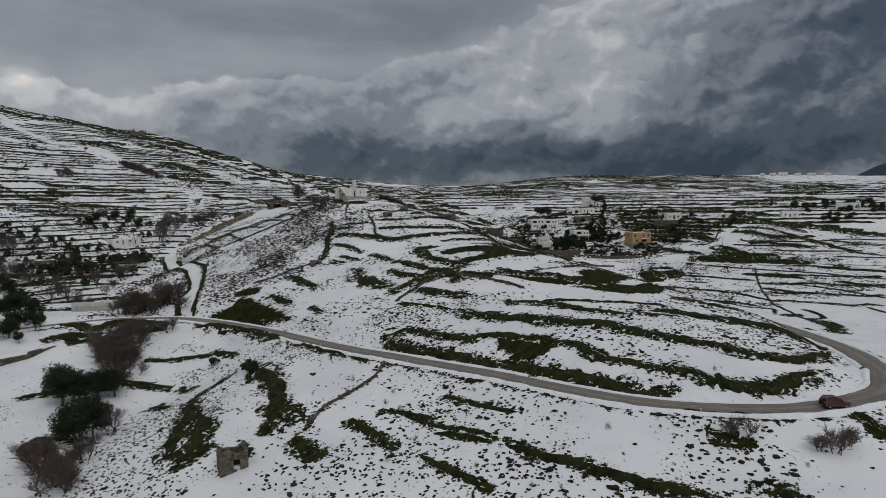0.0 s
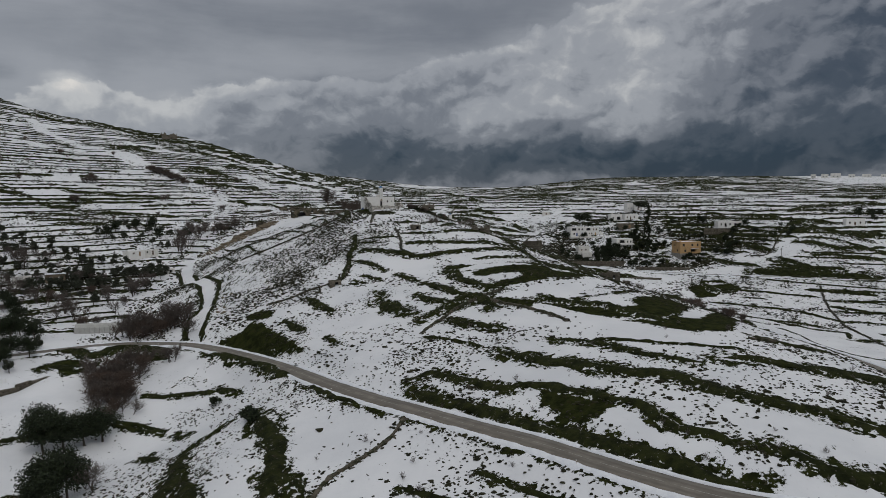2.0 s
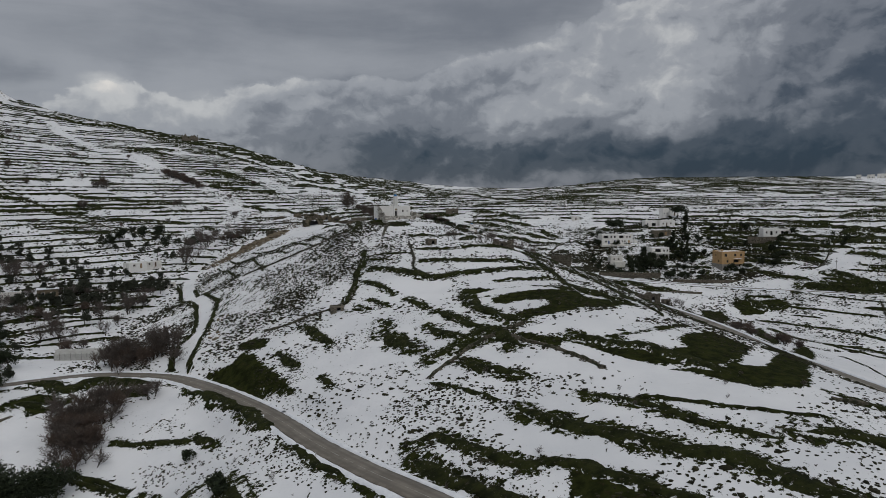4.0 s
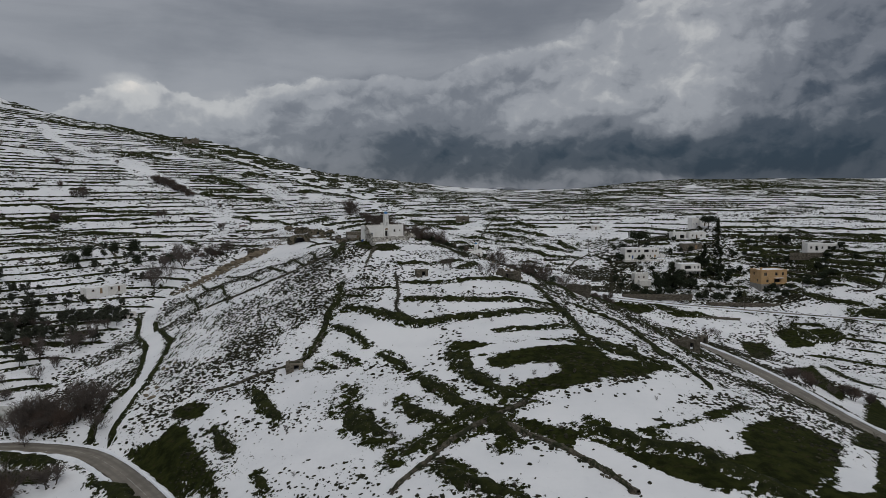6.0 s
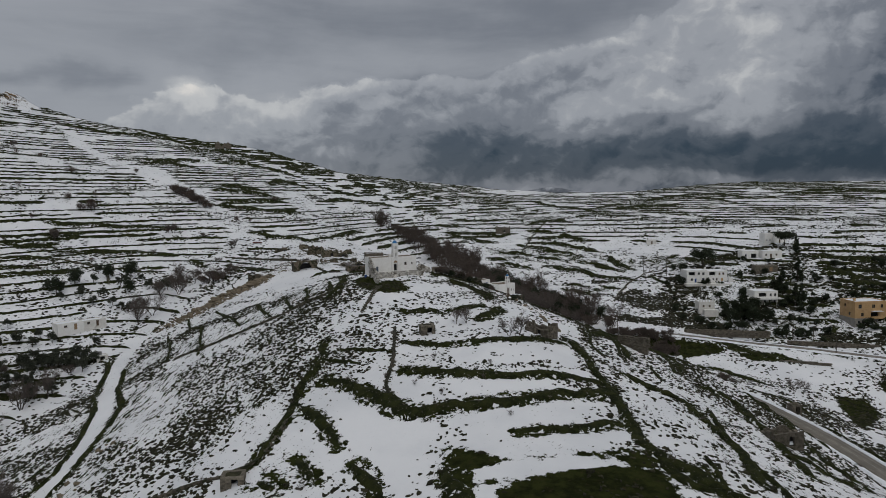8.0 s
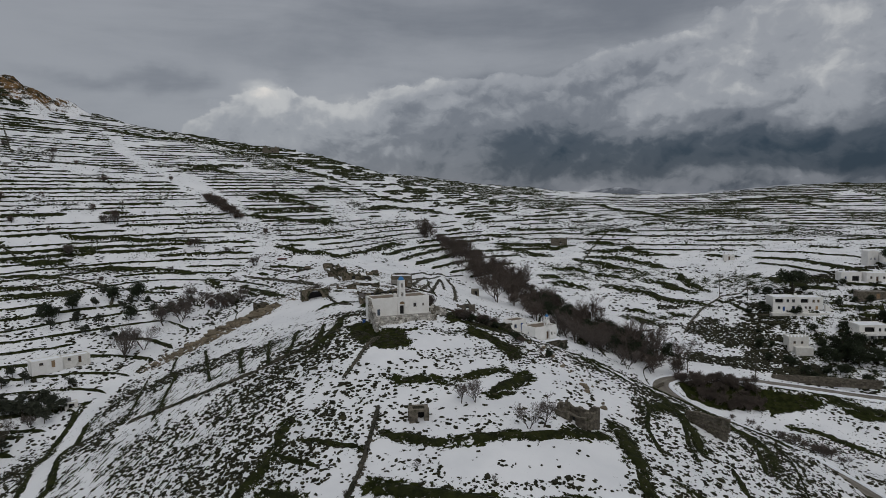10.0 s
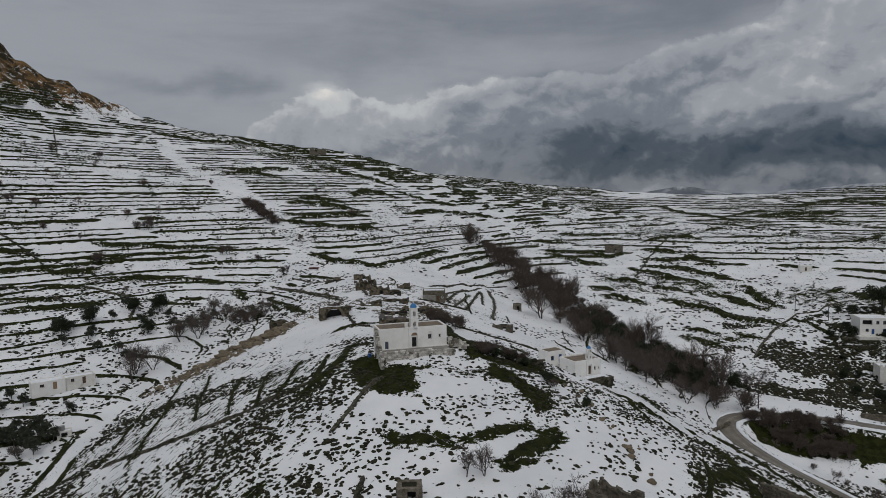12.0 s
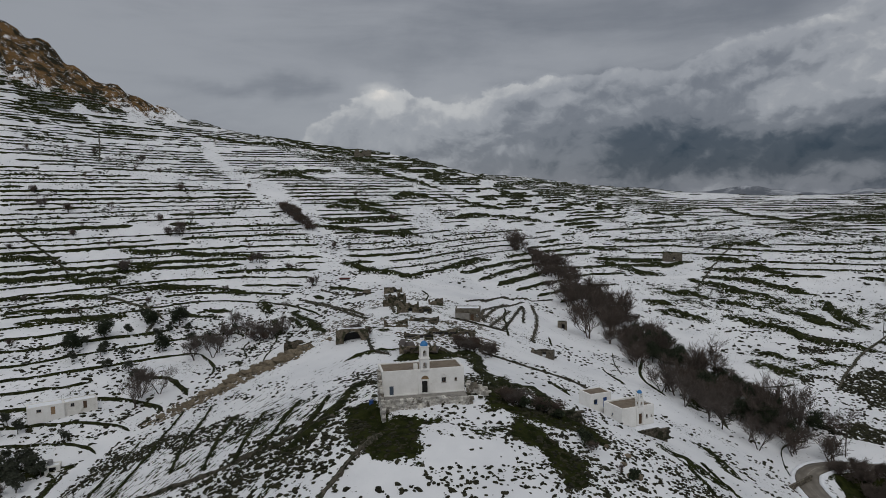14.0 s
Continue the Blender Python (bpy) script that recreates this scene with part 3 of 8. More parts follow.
strip(4.8, (-8.3, 530.1), (-0.4, 524.6), (8.2, 523.7), (15.3, 520.2), (21.7, 512.8), (29.3, 507.8), (34.5, 510.4), (41.3, 505.4))
strip(6.4, (15.7, 550.2), (22.9, 547.8), (28.5, 541.5), (34.5, 536.5))
strip(4.8, (30, 573.7), (34, 559.5), (38.8, 547), (43.4, 539.2))
strip(6.4, (4.4, 483.8), (10, 482.7), (13.6, 479.4))
strip(6.4, (5.8, 471.3), (11.3, 468.4), (15.8, 463.6))
strip(4.8, (18.2, 474.4), (22.5, 478.2))
strip(4.8, (25.5, 483.7), (30.7, 483.3))
strip(4.8, (-225.6, 680.7), (-212.4, 681), (-197.6, 691.1), (-189.1, 718.5))
strip(4.8, (-186.3, 620.6), (-182.4, 643.4), (-175.5, 668.7), (-164, 686.7))
strip(6.4, (-175.1, 690.3), (-163.2, 691.8), (-154, 709.9))
strip(6.4, (-172.2, 858.9), (-155.9, 870.9))
strip(6.4, (-144.7, 848.1), (-155, 948.4))
strip(4.8, (-93.6, 678.3), (-74.1, 685.1), (-55.9, 699.5))
strip(6.4, (-134.9, 974.9), (-105.9, 1027.8), (-72, 1070.9))
strip(6.4, (-108.2, 1149.9), (-65.1, 1203.8), (-21.7, 1078.2), (10.7, 1016.3), (37.6, 971.7))
strip(6.4, (17, 916), (41.8, 911.2))
strip(6.4, (8.1, 753.4), (23, 772.8))
strip(4.8, (-28.3, 665.9), (-8.7, 673.7), (4.2, 664.8))
strip(12.8, (30.6, 1015.8), (54.5, 1044.5), (75.8, 1040.4))
strip(3.2, (-135.6, 549.8), (-134.4, 527.5), (-135.4, 511.6))
strip(7, (-346.4, 610.3), (-325, 616.1), (-316.4, 657.6))
strip(6, (-321.4, 586.3), (-314.5, 611.8), (-293.7, 613))
strip(6, (-243.8, 571.7), (-233.6, 582.9), (-226.6, 590.6))
strip(6, (-245.2, 561.3), (-230.3, 569.3), (-218.3, 577.4), (-208.7, 585.4))
strip(6, (-310.3, 698), (-281.7, 696.2), (-259.5, 702.3), (-237.8, 701.7))
strip(6, (-230, 611.3), (-229.6, 642.7), (-215.9, 658.8))
strip(5, (-221.3, 518.4), (-204.7, 524.5), (-188.1, 529.7), (-174.9, 550.2))
strip(5, (-229.3, 532.1), (-215.3, 543.2), (-200.8, 576.9))
strip(6, (-360.8, 689.3), (-344.9, 713.1), (-326, 734.8), (-298.3, 736.3))
strip(5, (-443.4, 636.6), (-420.3, 649.2), (-407.1, 682.3), (-392.5, 718.7), (-377.9, 728.1))
strip(4, (-172.3, 474.8), (-158.7, 470.2), (-147, 468.2), (-133.8, 476.3))
strip(4, (-261.4, 421.8), (-253.6, 428), (-245.4, 440.3), (-232.9, 449.9), (-213.5, 465.4))
strip(4, (-278.3, 377.6), (-273.6, 384), (-265.5, 391.9))
strip(4, (-249.5, 408.8), (-245.2, 416.9), (-242.8, 425.1))
strip(5, (-251.7, 389.3), (-245.2, 393.2), (-241.9, 403))
strip(4, (-261.5, 367.9), (-256.8, 373.7), (-254, 384.3))
strip(3, (-244, 358), (-240.6, 369.7), (-234.6, 381), (-225.6, 390.8))
strip(4, (-220.7, 352.2), (-216.9, 360.5), (-211.1, 369.4), (-207.6, 380.5))
strip(3, (-230.9, 350.6), (-228.1, 359.4), (-221.9, 372.4))
strip(3, (-234, 397.1), (-226.4, 413.3), (-209, 426.5), (-191.1, 428.7))
strip(3, (-202, 396.4), (-193.9, 400.4), (-186.5, 404.9))
strip(4, (-176.6, 422.1), (-165.9, 414.5))
strip(2.5, (-158.7, 408.5), (-140, 391.1))
strip(2.5, (-154.1, 414.2), (-141.5, 405.4), (-126.6, 392.9), (-113.5, 379.9))
stone_line(1.2, (-443.6, 542.7), (-417.3, 523.9), (-381.3, 497.5))
stone_line(1.0, (-296.8, 393.2), (-284.9, 392.7), (-278.2, 393.4), (-264.7, 393.1), (-254.4, 391.1))
stone_line(1.0, (-226.4, 389.6), (-216.2, 392.3), (-206.2, 392.8), (-196.4, 390))
strip(14, (103.6, 1062.1), (147.3, 1118.3), (200.1, 1127), (245.9, 1100.7))
strip(10, (57.8, 1006.2), (92.4, 1009.2), (147.9, 1030.7))
strip(8, (305.6, 1135.5), (359.4, 1141.6), (418.1, 1093.9), (471.9, 1048.4))
strip(7, (350.7, 1076.8), (384, 1005.1), (400.4, 912.5))
strip(5, (188.1, 503.6), (196.3, 482.8), (216.5, 462.7), (233, 454.7))
strip(5, (225.6, 505.9), (264.6, 550.3), (314.3, 597.9))
strip(6, (349.7, 708.8), (356.3, 649.5), (382.4, 632.4))
strip(6, (431.2, 843.6), (445.4, 793.1), (418.9, 680.1))
strip(5, (308, 618.1), (323.5, 590.5), (326.1, 550.9))
strip(8, (198.1, 450.9), (214, 463.1), (222.3, 453.5))
strip(8, (190, 443.3), (198.9, 430.9), (219.5, 423.8), (225.7, 414))
strip(5, (252, 427.1), (267.8, 420.4))
strip(4, (187.1, 415.1), (197.4, 403.4), (205.9, 394.2))
strip(4, (208.4, 399), (225.5, 389.7), (237.4, 373.1))
strip(4, (189.4, 395.6), (202.5, 387.6), (215.9, 380.8))
strip(6, (164.8, 394.4), (176.3, 382), (192, 371), (203.5, 362.1))
strip(4, (170.9, 404.3), (176.6, 391.8), (182, 380))
strip(6, (241.6, 398.6), (250.1, 392.9))
strip(4, (143.7, 429.9), (151.4, 412.1), (160.2, 400.1))
strip(3, (138.7, 520.1), (152.4, 507.8), (160.8, 498.4))
strip(4, (152.5, 472.8), (164.1, 434), (172.7, 413.3))
strip(5, (205.4, 355.1), (220.3, 346.6))
strip(3, (121.8, 353.5), (124.8, 321.3), (140.1, 315.5), (147.4, 298.4))
strip(3, (57.6, 162.8), (63.9, 158.8), (73.1, 160.2))
strip(5, (143.6, 276.3), (151.6, 276.6))
strip(6, (150.7, 259.5), (147.7, 243.6), (139.6, 226.6))
strip(6, (125, 394.9), (131.3, 380.8), (142.4, 381.7))
strip(4, (15.8, 190.9), (23.6, 186.6), (31.3, 183.7), (37.6, 176), (44, 171))
meadow((-46.5, 159.3), (-42.8, 151.5), (-34.9, 136.9), (-33.3, 130.9), (-31.6, 127.2), (-26.7, 121.6), (-28.9, 119.8), (-31.3, 123.3), (-29.7, 117.6), (-32.7, 117.6), (-34.5, 124.3), (-36.5, 130.6), (-39.4, 136.4), (-42.8, 145.2), (-46.8, 155.9))
meadow((-53.5, 136.7), (-50.3, 133.1), (-45.9, 123.4), (-46.5, 119.8), (-42.8, 116.7), (-41.2, 111.4), (-46.2, 113.3), (-48.4, 119.4), (-50.8, 126.1), (-54, 132.3))
meadow((-58.4, 148.4), (-53.8, 139.4), (-55.6, 135.9), (-55.1, 129.9), (-52.4, 121.4), (-50.6, 116.6), (-53.1, 117.7), (-55.8, 125.4), (-56.5, 133), (-58.3, 140.7))
meadow((-46.2, 146.2), (-42.8, 145.2), (-41.4, 138.7), (-43.5, 140.1))
meadow((-27.6, 113.2), (-26.3, 113.3), (-24, 111.8), (-22.1, 109.4), (-21.3, 106.6), (-24.8, 107.3), (-27.2, 109.7))
meadow((-23.9, 115.6), (-22.4, 114.9), (-22.2, 113), (-23.7, 113.3))
meadow((-37.2, 115), (-35.3, 113.4), (-33.2, 109.2), (-36, 109.9))
strip(2, (-87.9, 170.4), (-81.4, 168.4), (-71.1, 165))
strip(3, (-105.4, 159), (-103.4, 160.2), (-101, 162.7))
strip(3, (-91.2, 138.3), (-87.8, 139.5), (-81.5, 138.9))
strip(4, (-75.2, 199.4), (-67, 193.5), (-59.2, 187.5), (-54.7, 183.1), (-45.7, 173.4), (-41.4, 168.6))
strip(3, (-37.7, 162.3), (-32.3, 156.6), (-28.8, 152.1), (-22.9, 147.3))
strip(5, (-126, 203.5), (-120, 206.7), (-112.4, 205.8), (-106.1, 210.7), (-90.1, 207.9))
strip(5, (-118.7, 194.5), (-114.1, 196.7), (-109.5, 198.9))
strip(2.5, (-65.4, 180.4), (-57.4, 175.3))
strip(2, (-84.3, 182.3), (-79.9, 181.1), (-71.8, 180.6), (-64.2, 179))
strip(3, (-57.4, 152), (-54.9, 152.5), (-53.1, 156.6))
strip(2.5, (-68.3, 163.3), (-63.8, 159.6))
strip(2.5, (-72.5, 156.1), (-64.8, 149.7))
meadow((-43.7, 306.2), (-38.6, 312), (-34.9, 310.8), (-38.2, 307.8), (-36.8, 305), (-40.8, 303.3), (-41.9, 298.9), (-44.6, 299.8))
meadow((-30.8, 308.2), (-28.1, 312.7), (-26.1, 312.4), (-28.5, 307.2))
meadow((-36.3, 324.8), (-34.6, 328.5), (-29.7, 321.7), (-25.3, 326.1), (-21.1, 325.4), (-16.8, 323.6), (-19.5, 320), (-24.6, 318.4), (-30, 317.3))
meadow((-69.2, 349.8), (-76.3, 367.3), (-65.1, 368.2), (-57.4, 356))
strip(3, (-12.4, 439.9), (-10.1, 430.4), (-9.6, 413.3))
strip(2.5, (-5.2, 423.4), (-1.7, 415.8))
strip(2, (-3.6, 366.3), (0.2, 360), (3.9, 348.8))
strip(2.5, (-6.8, 340.3), (-1.8, 337.9), (3, 334))
meadow((-2.6, 218.1), (3.1, 222.2), (14.9, 225.7), (21.9, 225.7), (24.7, 220.1), (37.0, 226.1), (37.2, 221.7), (30.1, 213.1), (24.2, 209.1), (18.7, 205.3), (13.6, 203.4), (7.6, 201.8), (4.3, 203.3), (4.0, 207.1), (9.7, 208.7), (13.0, 211.8), (13.1, 214.0), (7.7, 214.9), (2.7, 213.9), (-0.1, 215.2))
meadow((20.9, 188.4), (25.8, 190.0), (33.7, 194.5), (44.2, 205.7), (45.7, 204.4), (38.8, 196.8), (30.4, 191.4), (23.9, 188.8))
meadow((4.2, 195.4), (6.6, 195.4), (12.9, 191.4), (19.5, 187.7), (21.0, 185.9), (26.1, 182.7), (32.0, 181.3), (39.5, 185.3), (38.4, 189.8), (43.6, 196.6), (50.0, 203.3), (53.3, 200.1), (57.0, 195.6), (52.1, 186.1), (44.1, 174.1), (22.1, 173.3), (18.7, 178.0), (12.5, 184.9), (6.5, 190.6))
meadow((-12.0, 231.8), (-5.6, 226.0), (-6.7, 219.1), (4.0, 204.8), (2.5, 202.3), (-2.1, 210.5), (-8.5, 218.7))
meadow((-77.7, 212.9), (-72.5, 212.0), (-67.7, 210.4), (-63.6, 205.8), (-51.2, 191.9), (-60.7, 192.9), (-67.6, 200.0))
meadow((-69.2, 210.1), (-69.5, 216.5), (-62.5, 211.5), (-49.1, 194.3), (-42.0, 184.8), (-54.1, 194.4), (-65.3, 203.5))
meadow((-5.7, 222.5), (-0.1, 224.6), (7.9, 228.4), (19.8, 232.9), (22.4, 227.8), (23.8, 221.3), (8.1, 217.9), (4.9, 222.6), (-3.8, 220.5))
meadow((22, 399), (32, 405), (50, 408), (66, 410), (66, 402), (48, 396), (34, 392), (26, 392))
# unbroken snow lying between the banks
snowfield((4.2, 195.4), (13.3, 199.5), (22.6, 204.8), (34.5, 214.3), (39.9, 217.1), (37.0, 205.9), (31.0, 198.3), (24.4, 191.8), (19.7, 189.3), (12.9, 192.4))
snowfield((21.4, 185.9), (29.9, 189.1), (41.2, 195.9), (43.9, 199.6), (41.1, 193.6), (37.2, 188.5), (29.2, 186.0))
snowfield((-6.5, 192.2), (0.8, 193.4), (3.4, 188.0), (12.4, 183.4), (18.2, 177.2), (20.6, 172.9), (4.2, 175.4), (-4.5, 182.5))
snowfield((58.3, 196.6), (64.5, 199.4), (52.8, 176.4), (45.3, 174.4), (52.8, 186.4))
snowfield((-8.6, 225.5), (2.9, 226.7), (15.2, 230.1), (21.0, 228.0), (6.6, 223.0), (-4.0, 220.9))
snowfield((2.2, 213.1), (7.7, 214.9), (12.6, 214.0), (9.8, 210.3), (4.4, 209.5))
snowfield((-29.0, 243.0), (-23.0, 241.2), (-17.3, 238.8), (-14.3, 238.8), (-12.4, 236.7), (-15.3, 230.7), (-14.2, 219.1), (-16.9, 219.7), (-24.1, 228.3), (-31.3, 237.5), (-33.8, 244.3))
snowfield((-16.2, 265.1), (7.7, 279.8), (9.0, 268.1), (-3.6, 259.1), (-14.9, 258.3))
snowfield((-13.8, 252.2), (13.0, 265.5), (13.4, 261.0), (-2.7, 249.8), (-12.7, 246.6))
snowfield((-13.4, 241.5), (-4.3, 245.6), (15.8, 254.0), (14.7, 251.1), (7.7, 246.2), (-1.8, 241.1), (-10.9, 237.0))
snowfield((5.2, 234.6), (9.6, 237.0), (16.9, 239.4), (19.6, 239.8), (14.8, 233.6), (7.9, 231.6))
snowfield((39.7, 132.2), (49.0, 124.6), (56.5, 120.1), (62.5, 117.4), (61.2, 112.1), (54.0, 108.5), (45.3, 109.6), (40.8, 115.7), (37.6, 122.6))
snowfield((20.9, 133.2), (27.5, 125.1), (32.0, 123.3), (31.6, 118.7), (36.0, 115.0), (37.8, 110.0), (27.5, 117.1), (20.8, 126.3))
snowfield((38.9, 108.6), (49.2, 105.6), (56.1, 106.1), (63.6, 110.4), (66.8, 112.7), (62.2, 105.5), (56.0, 103.2), (40.9, 105.1))
snowfield((-0.6, 161.8), (5.9, 159.0), (18.6, 148.0), (22.2, 140.7), (11.4, 146.9), (-0.6, 154.3))
snowfield((14.9, 190.2), (27.0, 177.9), (40.9, 160.2), (50.7, 158.6), (44.9, 148.4), (36.5, 153.1), (20.8, 164.0), (11.2, 180.2))
snowfield((-107.6, 187.7), (-102.5, 189.9), (-89.2, 188.8), (-73.6, 174.9), (-62.8, 156.2), (-74.2, 157.8), (-93.4, 176.0))
snowfield((-34.7, 148.9), (-18.7, 140.0), (-17.9, 133.7), (-23.0, 126.2), (-29.1, 126.0), (-33.5, 135.1))
snowfield((-23.6, 119.4), (-15.4, 131.0), (-4.3, 120.6), (-9.9, 117.7), (-15.6, 117.4), (-18.2, 110.8), (-21.3, 108.3))
meadow((-45.8, 310.1), (-39.0, 310.8), (-37.6, 308.1), (-40.5, 303.7), (-36.1, 301.1), (-34.2, 299.4), (-33.7, 296.8), (-37.9, 296.9), (-40.8, 297.9), (-41.2, 302.4))
meadow((-53.2, 306.7), (-51.6, 311.9), (-45.9, 310.0), (-44.6, 304.5), (-43.3, 298.0), (-46.6, 298.3))
meadow((-31.5, 309.6), (-27.3, 313.0), (-27.7, 309.5), (-28.6, 307.5), (-30.1, 307.7))
meadow((-27.7, 317.7), (-22.4, 317.5), (-17.9, 314.6), (-14.0, 312.8), (-12.1, 305.8), (-14.3, 303.8), (-19.7, 309.4), (-25.2, 311.2))
meadow((-22.7, 330.9), (-16.5, 326.1), (-11.4, 322.9), (-10.8, 320.0), (-15.2, 321.0), (-20.8, 324.6))
meadow((53.8, 187.1), (118.2, 312.8), (108.5, 280.4), (60.2, 175.9), (55.5, 165.6), (46.4, 162.4), (40.3, 166.7), (32.7, 171.8), (43.1, 174.2))
snowfield((-35.1, 303.6), (-29.9, 306.1), (-24.4, 308.1), (-20.5, 306.8), (-23.8, 302.3), (-31.9, 297.7))
snowfield((-43.2, 293.8), (-39.8, 295.5), (-32.9, 296.1), (-30.3, 294.6), (-39.9, 290.2))
snowfield((-18.9, 321.3), (-14.2, 320.5), (-10.1, 317.1), (-9.5, 314.1), (-12.7, 314.5))
snowfield((27.4, 174.4), (37.5, 168.3), (45.4, 159.6), (54.3, 161.4), (53.2, 156.4), (44.2, 156.2), (35.2, 159.8), (27.3, 167.6))
snowfield((-110.3, 190.2), (-103.7, 190.4), (-96.6, 184.0), (-96.9, 180.0), (-108.4, 178.2), (-112.4, 176.0), (-113.4, 185.1))
meadow((-10.5, 232.1), (-5.0, 229.4), (-0.4, 227.0), (7.9, 228.5), (19.1, 234.5), (20.7, 233.5), (12.1, 228.4), (3.9, 225.1), (-1.7, 223.4), (-5.4, 220.9), (-8.3, 222.7))
meadow((98.1, 377.7), (104.3, 377.5), (102.9, 360.4), (88.9, 333.1), (95.3, 362.4))
meadow((70.1, 408.1), (91.8, 410.3), (89.8, 403.0), (76.5, 399.3))
meadow((50.2, 405.6), (70.5, 409.7), (67.0, 403.4), (50.8, 394.5))
meadow((117.6, 392.5), (136.5, 392.3), (144.5, 383.9), (130.2, 377.0), (117.9, 374.1), (116.7, 383.3))
meadow((98.0, 372.4), (108.3, 379.4), (108.2, 366.1), (89.8, 331.4))
meadow((103.8, 337.5), (119.1, 355.3), (101.8, 290.7), (92.1, 273.0), (94.4, 296.1))
meadow((-122.3, 197.2), (-113.8, 203.5), (-105.9, 194.3), (-111.7, 191.1))
meadow((-108.0, 207.3), (-91.1, 206.6), (-87.4, 202.7), (-96.0, 200.9))
strip(1.6, (-162.4, 240.5), (-160.2, 248.4), (-154.7, 258.5), (-145.7, 272.1))
strip(1.8, (-155.4, 234.1), (-144.7, 246.8), (-135.3, 254.8), (-126.6, 254.4))
strip(2.0, (-149.3, 226.1), (-139.4, 228.0), (-131.3, 232.7))
strip(2.0, (-170.3, 256.4), (-162.0, 269.3), (-154.5, 275.2))
strip(2.2, (-181.2, 290.6), (-165.0, 296.0), (-149.4, 303.8), (-136.0, 312.7))
strip(2.0, (-180.1, 263.6), (-172.8, 275.1), (-160.1, 288.0), (-140.5, 296.4))


# ---------------------------------------------------------------- the road's line, cut into the slopes
ROAD_LINE = [(-190, 172, 19.5), (-160, 186, 20), (-140, 197, 20.3), (-121, 210.5, 20.4), (-109.8, 215.5, 20.5), (-90.5, 213.5, 21), (-77, 206, 21.6), (-59.7, 191.7, 22.3), (-44.5, 176.4, 23.1),
             (-32.5, 162, 24), (-20, 149.5, 24.6), (-12.1, 142.5, 25), (-2.2, 134, 25.3), (9.5, 124.5, 25.6), (18, 116, 25.9), (25.4, 109, 26.2), (32, 104, 26.4), (40, 100.5, 26.6),
             (50, 98.6, 26.8), (58, 99, 27), (66, 102, 27.2), (74, 107, 27.2), (82, 119, 26.8)]
ROAD_BACK = [(82, 119, 26.8), (87, 138, 26.3), (88, 160, 25.8), (86, 190, 25.2), (82, 215, 24.7), (78, 238, 24.3), (75.5, 262, 24.1), (72, 284, 24), (66, 306, 24.2), (55, 332, 24.8), (43, 351, 25.4),
             (28, 369, 26), (20, 383, 26.3), (17.5, 394, 26.3), (21, 403, 26.1), (31, 409, 25.6), (46, 412.5, 24.7), (62, 415, 22.9), (80, 416.5, 20.9), (98, 416.5, 19.6), (115, 412, 18.9),
             (131, 405, 18.7), (158, 389, 19.2), (195, 364, 20.5), (234, 343, 21.6), (300, 310, 24)]
TRACK_LINE = [(-84, 210), (-87, 221), (-93.8, 240.4), (-99, 257), (-107, 273), (-118, 288), (-127, 302), (-134.6, 320), (-138.5, 334), (-143, 350)]


def glide(pts, gap=2.0):
    """A smooth curve (Catmull-Rom) through the points, at even steps."""
    p = np.array(pts, float)
    p = np.vstack([2 * p[0] - p[1], p, 2 * p[-1] - p[-2]])
    out = []
    for i in range(1, len(p) - 2):
        n = max(2, int(np.linalg.norm(p[i + 1, :2] - p[i, :2]) / gap))
        u = np.linspace(0, 1, n, endpoint=False)[:, None]
        a, b, c, d = p[i - 1:i + 3]
        out.append(0.5 * (2 * b + (c - a) * u + (2 * a - 5 * b + 4 * c - d) * u ** 2 + (3 * b - a - 3 * c + d) * u ** 3))
    return np.vstack(out + [p[-2][None]])


def near_line(x, y, line):
    """Distance from points x, y to a polyline, and the line's height there."""
    best, hz = np.full(x.shape, 1e9), np.zeros(x.shape)
    for a, b in zip(line[:-1], line[1:]):
        d = b[:2] - a[:2]
        u = np.clip(((x - a[0]) * d[0] + (y - a[1]) * d[1]) / max(d @ d, 1e-9), 0, 1)
        r = np.hypot(x - a[0] - u * d[0], y - a[1] - u * d[1])
        m = r < best
        best = np.where(m, r, best)
        if len(a) > 2:
            hz = np.where(m, a[2] + u * (b[2] - a[2]), hz)
    return best, hz


ROADS = [glide(ROAD_LINE), glide(ROAD_BACK)]
HALF = 2.5
raw_ground = ground_z


def ground_z(x, y):
    """The finished ground: terraced, with the road's bed cut into it."""
    x, y = np.asarray(x, float), np.asarray(y, float)
    z = raw_ground(x, y)
    # the bank below the church terrace
    lx, ly = (x + 43.0) * 0.777 + (y - 316.3) * 0.629, (y - 316.3) * 0.777 - (x + 43.0) * 0.629
    z = z - 1.25 * sstep(-2.5, -3.3, ly) * sstep(-17, -7, ly) * sstep(12, 8, np.abs(lx))
    for line in ROADS:
        lo, hi = line[:, :2].min(0) - 16, line[:, :2].max(0) + 16
        m = (x > lo[0]) & (x < hi[0]) & (y > lo[1]) & (y < hi[1])
        if m.any():
            r, h = near_line(x[m], y[m], line[::2] if len(line) > 8 else line)
            f = sstep(9.0, 3.4, r)
            z[m] = z[m] * (1 - f) + (h - 0.22) * f
    return z


def z_at(x, y):
    return float(ground_z(np.array([float(x)]), np.array([float(y)]))[0])


